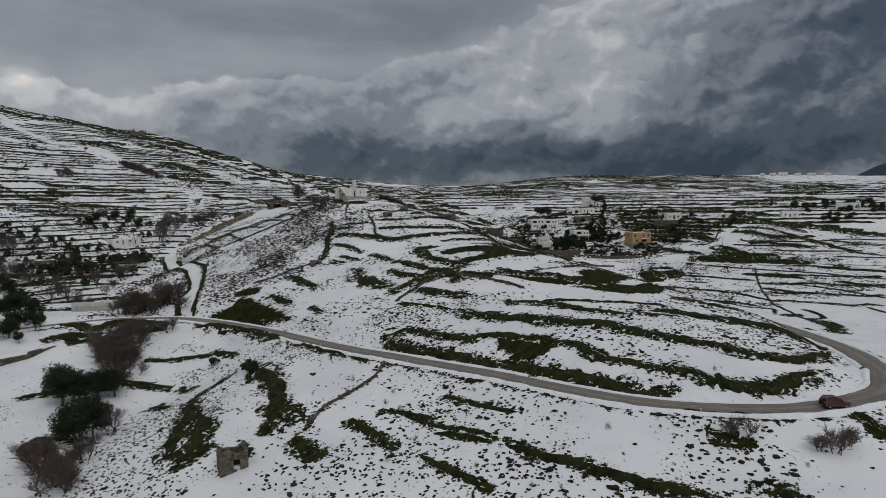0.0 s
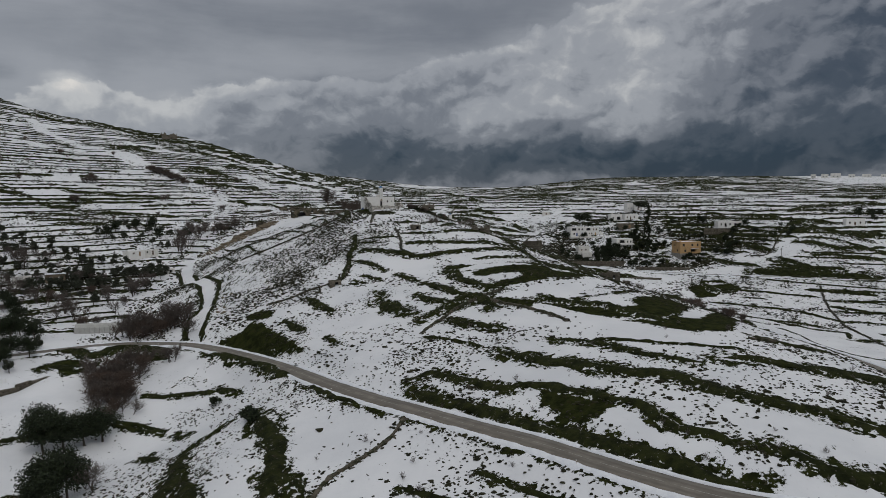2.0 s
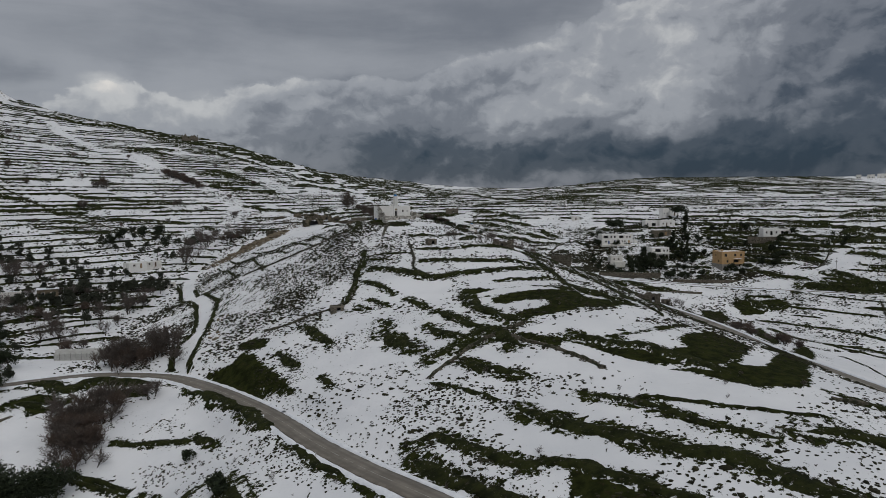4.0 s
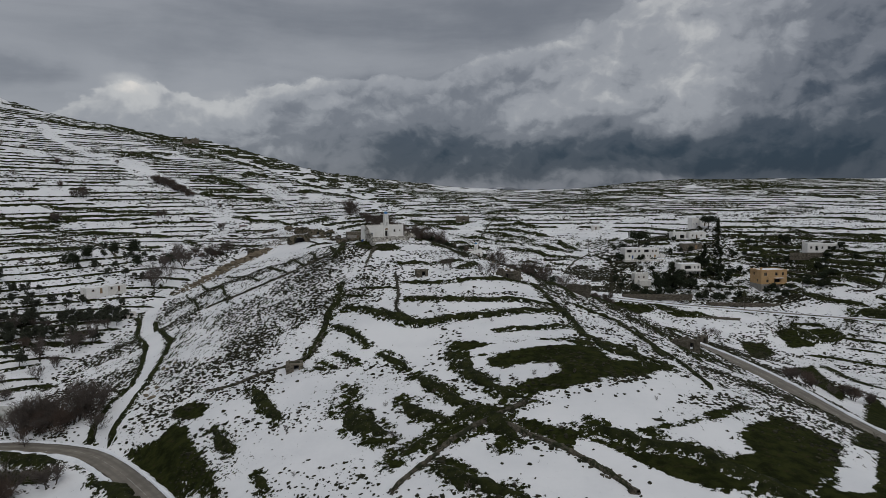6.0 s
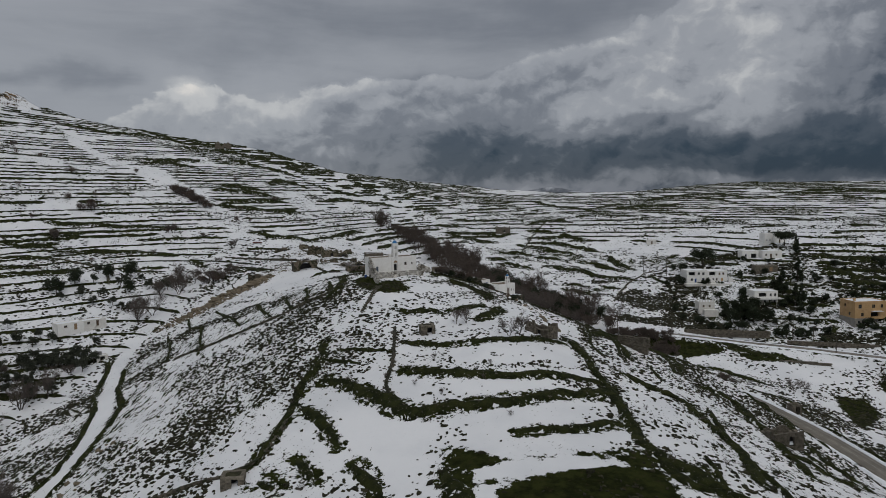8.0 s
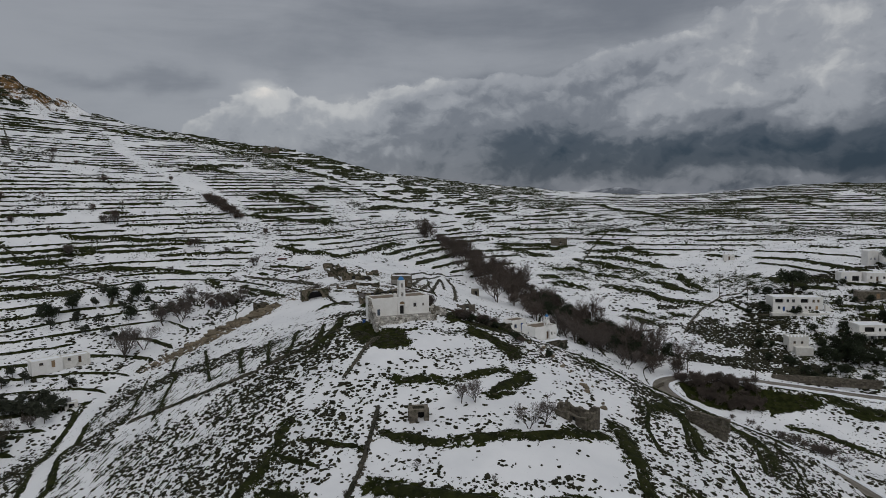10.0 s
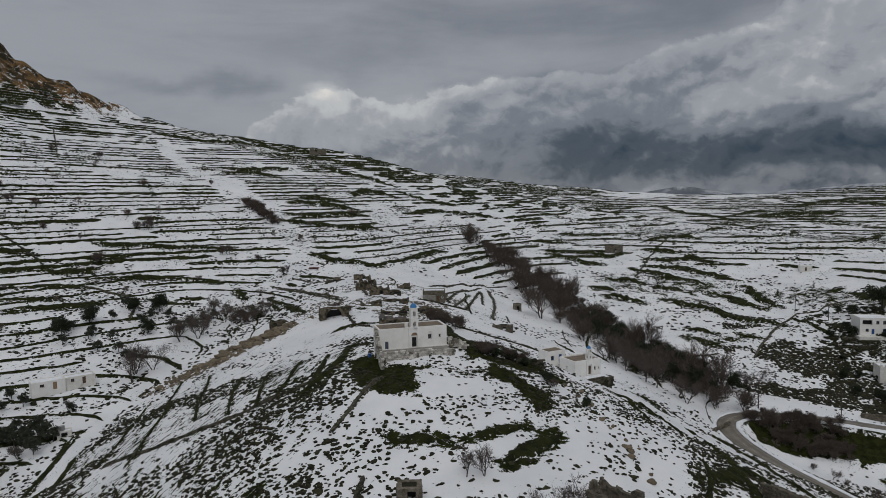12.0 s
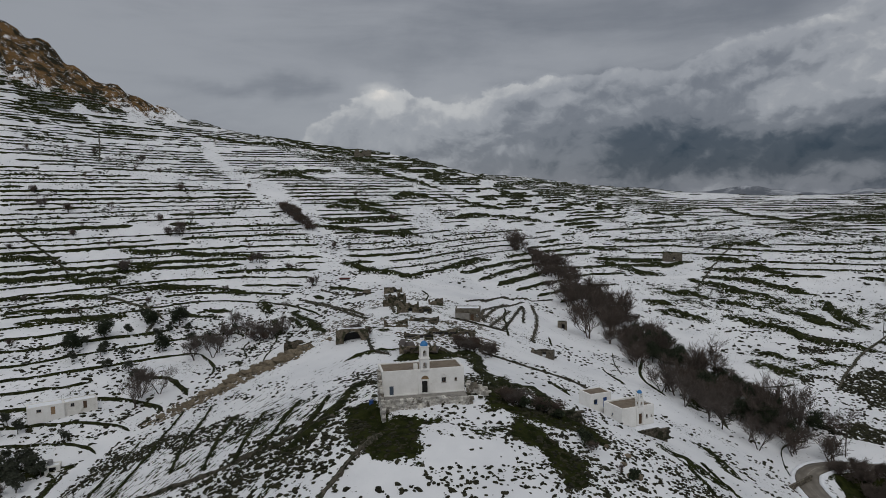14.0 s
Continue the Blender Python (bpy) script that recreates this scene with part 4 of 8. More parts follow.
def mesh_from(name, verts, quads, mat, smooth_faces=True):
    me = bpy.data.meshes.new(name)
    verts, quads = np.asarray(verts, np.float32), np.asarray(quads, np.int32)
    k = quads.shape[1]
    me.vertices.add(len(verts))
    me.vertices.foreach_set("co", verts.ravel())
    me.loops.add(quads.size)
    me.loops.foreach_set("vertex_index", quads.ravel())
    me.polygons.add(len(quads))
    me.polygons.foreach_set("loop_start", np.arange(len(quads), dtype=np.int32) * k)
    me.polygons.foreach_set("use_smooth", np.full(len(quads), smooth_faces))
    me.materials.append(mat)
    me.update(calc_edges=True)
    me.validate()
    return me


def spaced(marks):
    """Grid lines: (from, to, gap) stretches end to end."""
    out = []
    for a, b, gap in marks:
        out.append(np.linspace(a, b, max(2, int(round((b - a) / gap))), endpoint=False))
    return np.concatenate(out + [[marks[-1][1]]])


gx = spaced([(-4200, -1500, 300), (-1500, -640, 20), (-640, -420, 3.2), (-420, -180, 2.0), (-180, 130, 1.15), (130, 300, 2.2), (300, 900, 9), (900, 1500, 30), (1500, 4200, 300)])
gy = spaced([(-600, -40, 60), (-40, 60, 6), (60, 430, 1.15), (430, 700, 2.0), (700, 960, 3.5), (960, 1400, 8), (1400, 2600, 30), (2600, 4400, 300)])
X, Y = np.meshgrid(gx, gy)
Z = ground_z(X, Y)
far_r = np.hypot(X, Y - 200)
Z = Z - sstep(1500, 4200, far_r) * 60


def inside(px, py, poly):
    hit = np.zeros(px.shape, bool)
    for (x0, y0), (x1, y1) in zip(poly, poly[1:] + poly[:1]):
        hit ^= ((y0 > py) != (y1 > py)) & (px < (x1 - x0) * (py - y0) / ((y1 - y0) or 1e-9) + x0)
    return hit


def window(lo, hi, pad):
    i0, i1 = np.searchsorted(gx, lo[0] - pad), np.searchsorted(gx, hi[0] + pad)
    j0, j1 = np.searchsorted(gy, lo[1] - pad), np.searchsorted(gy, hi[1] + pad)
    return slice(j0, j1), slice(i0, i1)


# where the snow has thawed
bare = 0.16 + 0.14 * (fbm(X / 30, Y / 30, 21, 3) - 0.5)
flank = sstep(-35, -60, X) * sstep(-140, -118, X) * sstep(215, 245, Y) * (0.55 * sstep(375, 345, Y) + 0.45 * sstep(340, 310, Y))
bare = np.maximum(bare, 0.34 * flank)
right_flank = sstep(22, 42, X + 0.12 * (Y - 200)) * sstep(84, 74, X) * sstep(165, 200, Y) * sstep(385, 350, Y)
bare = np.maximum(bare, 0.36 * right_flank)
village = sstep(45, 75, X) * sstep(230, 190, X) * sstep(418, 428, Y) * sstep(540, 500, Y)
bare = np.maximum(bare, 0.50 * village)
east = sstep(105, 125, X) * sstep(300, 330, Y) * sstep(412, 400, Y)
bare = np.maximum(bare, 0.36 * east)
bare = np.maximum(bare, 0.40 * sstep(46, 26, np.hypot(X + 90, (Y - 402) * 0.85)))
slope_l = sstep(-130, -165, X) * sstep(255, 280, Y) * sstep(345, 325, Y)
bare = np.maximum(bare, 0.29 * slope_l)
bare = np.maximum(bare, 0.36 * sstep(540, 640, Y) * sstep(-150, -60, X))
# thawed belts on the hillsides, mostly right of the snowy track and along the crests
belt = sstep(0.50, 0.66, fbm(X / 70 + 0.35 * Z / 9, Y / 70, 23, 4)) * sstep(480, 560, Y + 0.15 * X)
bare = np.maximum(bare, 0.20 + 0.36 * belt)
bare = np.where(Y > 430, bare, np.minimum(bare, 0.9))
for poly in MEADOWS:
    p = np.array(poly)
    w = window(p.min(0), p.max(0), 3)
    m = inside(X[w], Y[w], list(poly))
    r, _ = near_line(X[w], Y[w], np.vstack([p, p[:1]]))
    bare[w] = np.maximum(bare[w], np.where(m, 0.55 + 0.55 * sstep(0, 2.6, r), 0.55 * sstep(1.4, 0, r)))
clean = np.zeros(X.shape)
for poly in SNOWFIELDS:
    p = np.array(poly)
    w = window(p.min(0), p.max(0), 3)
    m = inside(X[w], Y[w], list(poly))
    r, _ = near_line(X[w], Y[w], np.vstack([p, p[:1]]))
    f = np.where(m, 0.35 + 0.65 * sstep(0, 2.2, r), 0)
    clean[w] = np.maximum(clean[w], f)
    bare[w] = bare[w] * (1 - f) + 0.02 * f
for width, pts in STRIPS:
    p = np.array(pts)
    w = window(p.min(0), p.max(0), 7)
    r, _ = near_line(X[w], Y[w], p)
    bare[w] = np.maximum(bare[w], 0.60 * sstep(width * 1.5 + 0.6, width * 0.35, r))
for line in ROADS:
    w = window(line[:, :2].min(0), line[:, :2].max(0), 8)
    r, h = near_line(X[w], Y[w], line[::2])
    lower = sstep(0.0, -1.0, raw_ground(X[w], Y[w]) - h)
    bare[w] = np.maximum(bare[w], 0.60 * sstep(7.5, 3.8, r) * (0.25 + 0.75 * lower))
    bare[w] = np.where(r < 3.2, 0.3, bare[w])
r_track, _ = near_line(X, Y, glide(TRACK_LINE)[::2])
bare = np.where(r_track < 1.9, 0.0, bare)
bare = np.where(far_r > 1500, 0.50, bare)
# the rocky summit above the hillside, and its broken crags
rock = sstep(120, 60, np.hypot((X + 562) * 0.9, (Y - 575) * 0.7))
bare = np.maximum(bare, 0.69 * rock)
Z = Z + rock * (np.abs(fbm(X / 26, Y / 26, 61, 5) - 0.5) * 34 - 5)
hills = np.maximum(sstep(-130, -170, X) * sstep(240, 290, Y), sstep(470, 540, Y))
flank_all = np.clip(flank + 0.7 * right_flank + 0.5 * east + 0.5 * village + 0.3 * slope_l + 0.32 * hills, 0, 1)
flank_all = np.where(r_track < 3.0, 0.0, flank_all)

ny, nx = X.shape
idx = np.arange(nx * ny).reshape(ny, nx)
quads = np.stack([idx[:-1, :-1], idx[:-1, 1:], idx[1:, 1:], idx[1:, :-1]], -1).reshape(-1, 4)
me = mesh_from("ground", np.stack([X, Y, Z], -1).reshape(-1, 3), quads, GROUND)
me.attributes.new("bare", "FLOAT", "POINT").data.foreach_set("value", bare.astype(np.float32).ravel())
me.attributes.new("clean", "FLOAT", "POINT").data.foreach_set("value", clean.astype(np.float32).ravel())
me.attributes.new("rock", "FLOAT", "POINT").data.foreach_set("value", rock.astype(np.float32).ravel())
me.attributes.new("flank", "FLOAT", "POINT").data.foreach_set("value", flank_all.astype(np.float32).ravel())
tagged(new("ground", me), "snow-covered terraced hillsides with thawed patches of dark turf", "ground", kind="structure")


# ---------------------------------------------------------------- the road itself
def road(name, line, half, label):
    p = line[:, :2]
    d = np.gradient(p, axis=0)
    d /= np.linalg.norm(d, axis=1)[:, None]
    side = np.stack([d[:, 1], -d[:, 0]], 1)
    cols, lanes = [], []
    for f, drop in ((-1.0, -0.5), (-1.0, 0.0), (-0.5, 0.03), (0.0, 0.05), (0.5, 0.03), (1.0, 0.0), (1.0, -0.5)):
        wob = 1 + 0.06 * (vnoise(p[:, 0] / 3, p[:, 1] / 3, 4) - 0.5) * abs(f)
        cols.append(np.column_stack([p + side * (half * f * wob)[:, None], line[:, 2] + drop]))
        lanes.append(np.full(len(p), f))
    v = np.stack(cols, 1)
    n, k = v.shape[:2]
    ii = np.arange(n * k).reshape(n, k)
    q = np.stack([ii[:-1, :-1], ii[:-1, 1:], ii[1:, 1:], ii[1:, :-1]], -1).reshape(-1, 4)
    me = mesh_from(name, v.reshape(-1, 3), q, ROAD)
    me.attributes.new("lane", "FLOAT", "POINT").data.foreach_set("value", np.stack(lanes, 1).astype(np.float32).ravel())
    return tagged(new(name, me), label, "road", kind="structure")


whole_road = np.vstack([ROADS[0][:-1], ROADS[1]])
road("road", whole_road, HALF, "narrow grey asphalt road winding round the snowy spur")


def snow_berm(line, start, stop, off, seed):
    """Ploughed snow heaped along the edge of the road."""
    p = glide(line[start:stop:3, :2], 0.9)
    d = np.gradient(p, axis=0)
    d /= np.linalg.norm(d, axis=1)[:, None]
    side = np.stack([d[:, 1], -d[:, 0]], 1)
    zr = near_line(p[:, 0], p[:, 1], line[start:stop])[1]
    lump = 0.35 + 1.1 * fbm(p[:, 0] / 2.3 + seed, p[:, 1] / 2.3, 44, 3)
    rows = []
    for f, h in ((-0.7, -0.35), (-0.45, 0.12), (-0.1, 0.34), (0.3, 0.28), (0.75, -0.1), (1.1, -0.6)):
        q = p + side * (math.copysign(1, off) * f * lump + off)[:, None]
        rows.append(np.column_stack([q, zr + np.where(h > 0, h * lump, h)]))
    v = np.stack(rows, 1)
    n, k = v.shape[:2]
    ii = np.arange(n * k).reshape(n, k)
    q = np.stack([ii[:-1, :-1], ii[:-1, 1:], ii[1:, 1:], ii[1:, :-1]], -1).reshape(-1, 4)
    tagged(new("snow_berm", mesh_from("snow_berm", v.reshape(-1, 3), q, SNOW)), "ploughed snow heaped along the road's edge", "snow", kind="stuff")


n_road = len(whole_road)
for side_off, k in ((-3.0, 1.0), (3.0, 2.0)):
    for a0 in range(0, n_road - 20, 40):
        snow_berm(whole_road, a0, min(n_road, a0 + 34 + int(6 * k)), side_off, k + a0)


# ---------------------------------------------------------------- grassy terrace banks
def ribbon(pts, width, height=0.45, gap=1.1, seed=0.0):
    """A low uneven bank of turf along a line, lying on the ground with its edges sunk into it: vertices and quads."""
    p = glide(pts, gap)[:, :2] if len(pts) > 2 else np.linspace(pts[0][:2], pts[1][:2], max(3, int(math.dist(pts[0][:2], pts[1][:2]) / gap)))
    d = np.gradient(p, axis=0)
    d /= np.linalg.norm(d, axis=1)[:, None] + 1e-9
    side = np.stack([d[:, 1], -d[:, 0]], 1)
    s = np.concatenate([[0], np.cumsum(np.linalg.norm(np.diff(p, axis=0), axis=1))])
    taper = np.clip(np.minimum(s, s[-1] - s) / (width * 1.2 + 0.8), 0.06, 1) ** 0.6
    rows = []
    for f, h in ((-1, -0.22), (-0.72, 0.35), (-0.1, 1.0), (0.6, 0.55), (1, -0.22)):
        wob = 0.25 + 1.5 * fbm(s / 3.1 + seed * 9.1, s * 0 + f * 3 + seed, 5, 3) + 0.5 * (vnoise(s / 0.8 + seed, s * 0 + f * 5, 15) - 0.5)
        off = side * (f * width * 0.5 * taper * wob)[:, None] + side * ((fbm(s / 7 + seed * 3, s * 0 + seed, 8, 2) - 0.5) * width * 0.6)[:, None]
        q = p + off
        hh = h * height * (taper if h > 0 else 1) * (0.6 + 0.8 * vnoise(s / 1.7, s * 0 + f, 6) if h > 0 else 1)
        rows.append(np.column_stack([q, ground_z(q[:, 0], q[:, 1]) + hh]))
    v = np.stack(rows, 1)
    n, k = v.shape[:2]
    ii = np.arange(n * k).reshape(n, k)
    q = np.stack([ii[:-1, :-1], ii[:-1, 1:], ii[1:, 1:], ii[1:, :-1]], -1).reshape(-1, 4)
    return v.reshape(-1, 3), q


def turf_mesh(name, v, q):
    """A mesh of banks, marked from crest (0) to rim (1)."""
    me = mesh_from(name, v, q, TURF)
    me.attributes.new("rim", "FLOAT", "POINT").data.foreach_set("value", np.tile(np.array([1, 0.72, 0.1, 0.6, 1], np.float32), len(v) // 5))
    return me


for n, (width, pts) in enumerate(STRIPS):
    far_bank, front_bank = pts[0][1] > 430, pts[0][1] < 172
    tall = 0.6 + 0.24 * min(width, 6) if far_bank else (0.3 + 0.08 * min(width, 5) if front_bank else 0.35 + 0.13 * min(width, 5))
    v, q = ribbon(pts, width * (1.4 if far_bank else 0.95 if front_bank else 1.15), tall, 1.1 if far_bank else 0.6, seed=n * 0.37)
    tagged(new("terrace_bank", turf_mesh("terrace_bank", v, q)), "dark grassy terrace bank showing through the snow", "terrace bank", "banks on the spur")


# ---------------------------------------------------------------- contour banks of the terraced hillsides
def contours(x, y, z, level):
    """Contour lines of a height grid as chained polylines (marching squares)."""
    a = z - level
    segs = {}
    s = a > 0
    busy = np.argwhere((s[:-1, :-1] != s[:-1, 1:]) | (s[:-1, :-1] != s[1:, :-1]) | (s[1:, 1:] != s[:-1, 1:]) | (s[1:, 1:] != s[1:, :-1]))

    def cut(j0, i0, j1, i1):
        u = a[j0, i0] / (a[j0, i0] - a[j1, i1])
        return (x[i0] + u * (x[i1] - x[i0]), y[j0] + u * (y[j1] - y[j0]))
    links, spot = {}, {}
    for j, i in busy:
        e = []
        for key, (j0, i0, j1, i1) in ((("h", j, i), (j, i, j, i + 1)), (("h", j + 1, i), (j + 1, i, j + 1, i + 1)), (("v", j, i), (j, i, j + 1, i)), (("v", j, i + 1), (j, i + 1, j + 1, i + 1))):
            if s[j0, i0] != s[j1, i1]:
                e.append(key)
                if key not in spot:
                    spot[key] = cut(j0, i0, j1, i1)
        for p, q in zip(e[0::2], e[1::2]):
            links.setdefault(p, []).append(q)
            links.setdefault(q, []).append(p)
    seen, lines = set(), []
    for start in sorted(links, key=lambda k: len(links[k])):
        if start in seen:
            continue
        line, cur = [], start
        while cur is not None:
            seen.add(cur)
            line.append(spot[cur])
            cur = next((k for k in links[cur] if k not in seen), None)
        if len(line) > 4:
            lines.append(np.array(line))
    return lines


# the broad snow-filled track that runs down the hillside
GULLY = np.array([(-420, 625), (-394, 607), (-329, 571), (-280, 546), (-251, 535), (-214, 510), (-196, 496), (-183, 482), (-168, 450), (-162, 430)], float)


def terrace_belt(name, x0, x1, y0, y1, gap, keep, width, label, seed, only=None, everywhere=False):
    """Turf banks along the risers of one terraced hillside, broken where the snow has buried them."""
    x, y = np.arange(x0, x1, gap), np.arange(y0, y1, gap)
    xx, yy = np.meshgrid(x, y)
    z = base_z(xx, yy)
    vs, qs, n0 = [], [], 0
    for k in range(int(z.min() / STEP), int(z.max() / STEP) + 1):
        for line in contours(x, y, z, (k + 0.87) * STEP):
            step = np.concatenate([[0], np.cumsum(np.linalg.norm(np.diff(line, axis=0), axis=1))])
            if step[-1] < 14:
                continue
            s = np.arange(0, step[-1], gap * 0.8)
            p = np.column_stack([np.interp(s, step, line[:, 0]), np.interp(s, step, line[:, 1])])
            here = fbm(p[:, 0] / 33 + k * 5.3, p[:, 1] / 33 + seed, 31, 3) - 0.10 * (vnoise(p[:, 0] / 90, p[:, 1] / 90, 17) - 0.5) * 2
            show = (here < keep) & (everywhere | (terraced(p[:, 0], p[:, 1]) > 0.3))
            gr, _ = near_line(p[:, 0], p[:, 1], GULLY)
            show &= gr > 1.2 + 6.5 * np.exp(-((p[:, 1] - 545) / 26) ** 2) + 3.5 * vnoise(p[:, 0] / 12, p[:, 1] / 12, 77)
            show &= np.hypot((p[:, 0] + 562) * 0.9, (p[:, 1] - 575) * 0.7) > 62 + 40 * vnoise(p[:, 0] / 25, p[:, 1] / 25, 78)
            if only is not None:
                show &= only(p[:, 0], p[:, 1])
            cutp = np.flatnonzero(np.diff(np.concatenate([[0], show.astype(int), [0]])))
            for a, b in zip(cutp[::2], cutp[1::2]):
                if b - a < 5:
                    continue
                w = width * (0.4 + 1.5 * lattice(k * 1.0, a * 1.0 + seed, 3) ** 1.7)
                v, q = ribbon(p[a:b:2] if b - a > 12 else p[a:b], w, 0.5 if width < 2.0 else min(1.1, 0.36 * width), gap * 1.3, seed=k * 0.61 + a * 0.13)
                vs.append(v)
                qs.append(q + n0)
                n0 += len(v)
    if vs:
        tagged(new(name, turf_mesh(name, np.vstack(vs), np.vstack(qs))), label, "terrace bank", kind="stuff")


hamlet = lambda px, py: (np.hypot(px + 43, py - 316) > 16) & (py > 328 - 0.3 * (px + 40)) & (np.hypot(px + 14, py - 348) > 9)
terrace_belt("terrace_banks", -128, 20, 325, 462, 3.0, 0.41, 0.75, "thin turf banks and tracks round the ruined hamlet", 7.0, hamlet, True)
terrace_belt("terrace_banks", 12, 78, 205, 380, 2.5, 0.45, 0.9, "thin dark turf lines along the steep flank above the road", 8.0, None, True)
not_spur = lambda px, py: ~((px > -140) & (px < 90) & (py < 505) | (px > -62) & (px < 72) & (py < 600))
terrace_belt("terrace_banks", -520, -128, 225, 720, 3.0, 0.62, 1.65, "many dark turf terrace banks along the snowy hillside", 1.0)
terrace_belt("terrace_banks", -128, 130, 440, 760, 3.5, 0.63, 2.4, "dark turf terrace banks across the snowy far slope", 2.0, not_spur, True)
terrace_belt("terrace_banks", -560, 520, 720, 1330, 7.0, 0.69, 4.6, "distant dark terrace lines on snowy hills", 3.0, None, True)
terrace_belt("terrace_banks", -800, 900, 1330, 2000, 14.0, 0.60, 5.0, "faint dark terrace lines under the skyline", 9.0, None, True)
terrace_belt("terrace_banks", 112, 330, 215, 405, 3.5, 0.66, 1.9, "thin dark terrace lines on the slope below the village", 5.0)
terrace_belt("terrace_banks", 130, 560, 420, 720, 5.0, 0.69, 3.0, "dark terrace lines on the snowy slopes behind the village", 4.0, None, True)


# ---------------------------------------------------------------- dry-stone walls
def stone_wall(pts, height, seed):
    """A dry-stone wall of tapered, uneven section, with stones standing out of it."""
    p = glide(pts, 0.8)[:, :2] if len(pts) > 2 else np.linspace(pts[0], pts[1], max(3, int(math.dist(pts[0], pts[1]) / 0.8)))
    d = np.gradient(p, axis=0)
    d /= np.linalg.norm(d, axis=1)[:, None] + 1e-9
    side = np.stack([d[:, 1], -d[:, 0]], 1)
    z = ground_z(p[:, 0], p[:, 1])
    r = np.random.RandomState(seed)
    n = len(p)
    rows = []
    for f, h in ((-0.38, -0.3), (-0.30, 0.5), (-0.18, 1.0), (0.18, 1.0), (0.30, 0.5), (0.38, -0.3)):
        jit = r.uniform(-0.14, 0.14, n)
        hh = h * height * 0.65 * (0.3 + 1.1 * fbm(p[:, 0] / 2 + seed, p[:, 1] / 2, 12, 3)) if h > 0 else np.full(n, h)
        rows.append(np.column_stack([p + side * (f + jit)[:, None], z + hh + (r.uniform(-0.14, 0.14, n) if h == 1 else 0)]))
    v = np.stack(rows, 1)
    k = v.shape[1]
    ii = np.arange(n * k).reshape(n, k)
    q = np.stack([ii[:-1, :-1], ii[:-1, 1:], ii[1:, 1:], ii[1:, :-1]], -1).reshape(-1, 4)
    return v.reshape(-1, 3), q


for n, (height, pts) in enumerate(WALLS):
    v, q = stone_wall(pts, height, n + 1)
    tagged(new("dry_stone_wall", mesh_from("dry_stone_wall", v, q, FIELD_STONE, False)), "low weathered dry-stone field wall half buried in snow", "stone wall", "field walls")


# ---------------------------------------------------------------- helpers for things
PLASTER = grainy("aged_plaster", (0.60, 0.585, 0.55), (0.72, 0.705, 0.67), 0.9, rough=0.85, bump=0.3, dist=0.03, stain=(0.40, 0.37, 0.32), stain_at=(0.55, 0.75))
OCHRE = grainy("ochre_render", (0.42, 0.27, 0.13), (0.50, 0.33, 0.17), 0.6, rough=0.9, bump=0.2, dist=0.02, stain=(0.33, 0.22, 0.12))
ROOF_EARTH = grainy("brown_roof_screed", (0.135, 0.105, 0.078), (0.20, 0.165, 0.125), 0.8, bump=0.4, dist=0.04, stain=(0.10, 0.085, 0.07))
CONCRETE = grainy("bare_concrete", (0.20, 0.19, 0.175), (0.29, 0.275, 0.25), 0.8, bump=0.3, dist=0.03, stain=(0.13, 0.12, 0.11))
# near-black: painted shade behind openings, and plain dark doors and frames
DARK = grainy("opening_shade_black", (0.012, 0.012, 0.013), (0.022, 0.021, 0.02), 2.0, rough=0.6)
WOOD = grainy("brown_painted_wood", (0.075, 0.045, 0.028), (0.12, 0.075, 0.045), 3.0, rough=0.6)
TAN_WOOD = grainy("tan_wood", (0.24, 0.16, 0.09), (0.32, 0.22, 0.13), 3.0, rough=0.7)
BLUE = grainy("blue_paint", (0.018, 0.06, 0.20), (0.03, 0.085, 0.27), 2.0, rough=0.45, bump=0.1)
DOME_BLUE = grainy("dome_blue", (0.035, 0.16, 0.36), (0.05, 0.20, 0.44), 1.6, rough=0.5, bump=0.1)
POLE_WOOD = grainy("weathered_pole", (0.05, 0.045, 0.038), (0.085, 0.075, 0.062), 3.0)
BARK = grainy("bark", (0.045, 0.038, 0.032), (0.085, 0.072, 0.06), 2.0, random_tint=0.2)
TWIG = grainy("bare_twigs", (0.080, 0.067, 0.059), (0.135, 0.113, 0.100), 0.6, random_tint=0.25)
TWIG_DARK = grainy("dark_twigs", (0.062, 0.050, 0.042), (0.115, 0.092, 0.078), 0.25, random_tint=0.25)
TWIG_RED = grainy("reddish_twigs", (0.085, 0.062, 0.050), (0.130, 0.098, 0.080), 0.6, random_tint=0.25)
REED = grainy("dry_reeds", (0.16, 0.11, 0.06), (0.22, 0.155, 0.085), 0.8, random_tint=0.2)
LEAF = grainy("evergreen_leaves", (0.012, 0.019, 0.009), (0.030, 0.040, 0.018), 0.9, rough=0.7, random_tint=0.4)
OLIVE = grainy("olive_leaves", (0.030, 0.036, 0.024), (0.058, 0.064, 0.045), 0.9, rough=0.7, random_tint=0.35)
SCRUB = grainy("dark_scrub", (0.012, 0.013, 0.006), (0.034, 0.032, 0.016), 1.2, rough=0.95, random_tint=0.4)
TIN = grainy("corrugated_tin", (0.20, 0.20, 0.20), (0.30, 0.30, 0.30), 1.0, rough=0.5, metal=0.4, stain=(0.16, 0.10, 0.07))
PLASTIC_SHEET = grainy("grey_plastic_sheet", (0.34, 0.34, 0.32), (0.44, 0.44, 0.42), 0.6, rough=0.5)


def glass_build(nd, mt, bsdf, link):
    bsdf.inputs["Base Color"].default_value = (0.02, 0.024, 0.028, 1)
    bsdf.inputs["Roughness"].default_value = 0.12
    bsdf.inputs["Specular IOR Level"].default_value = 0.6


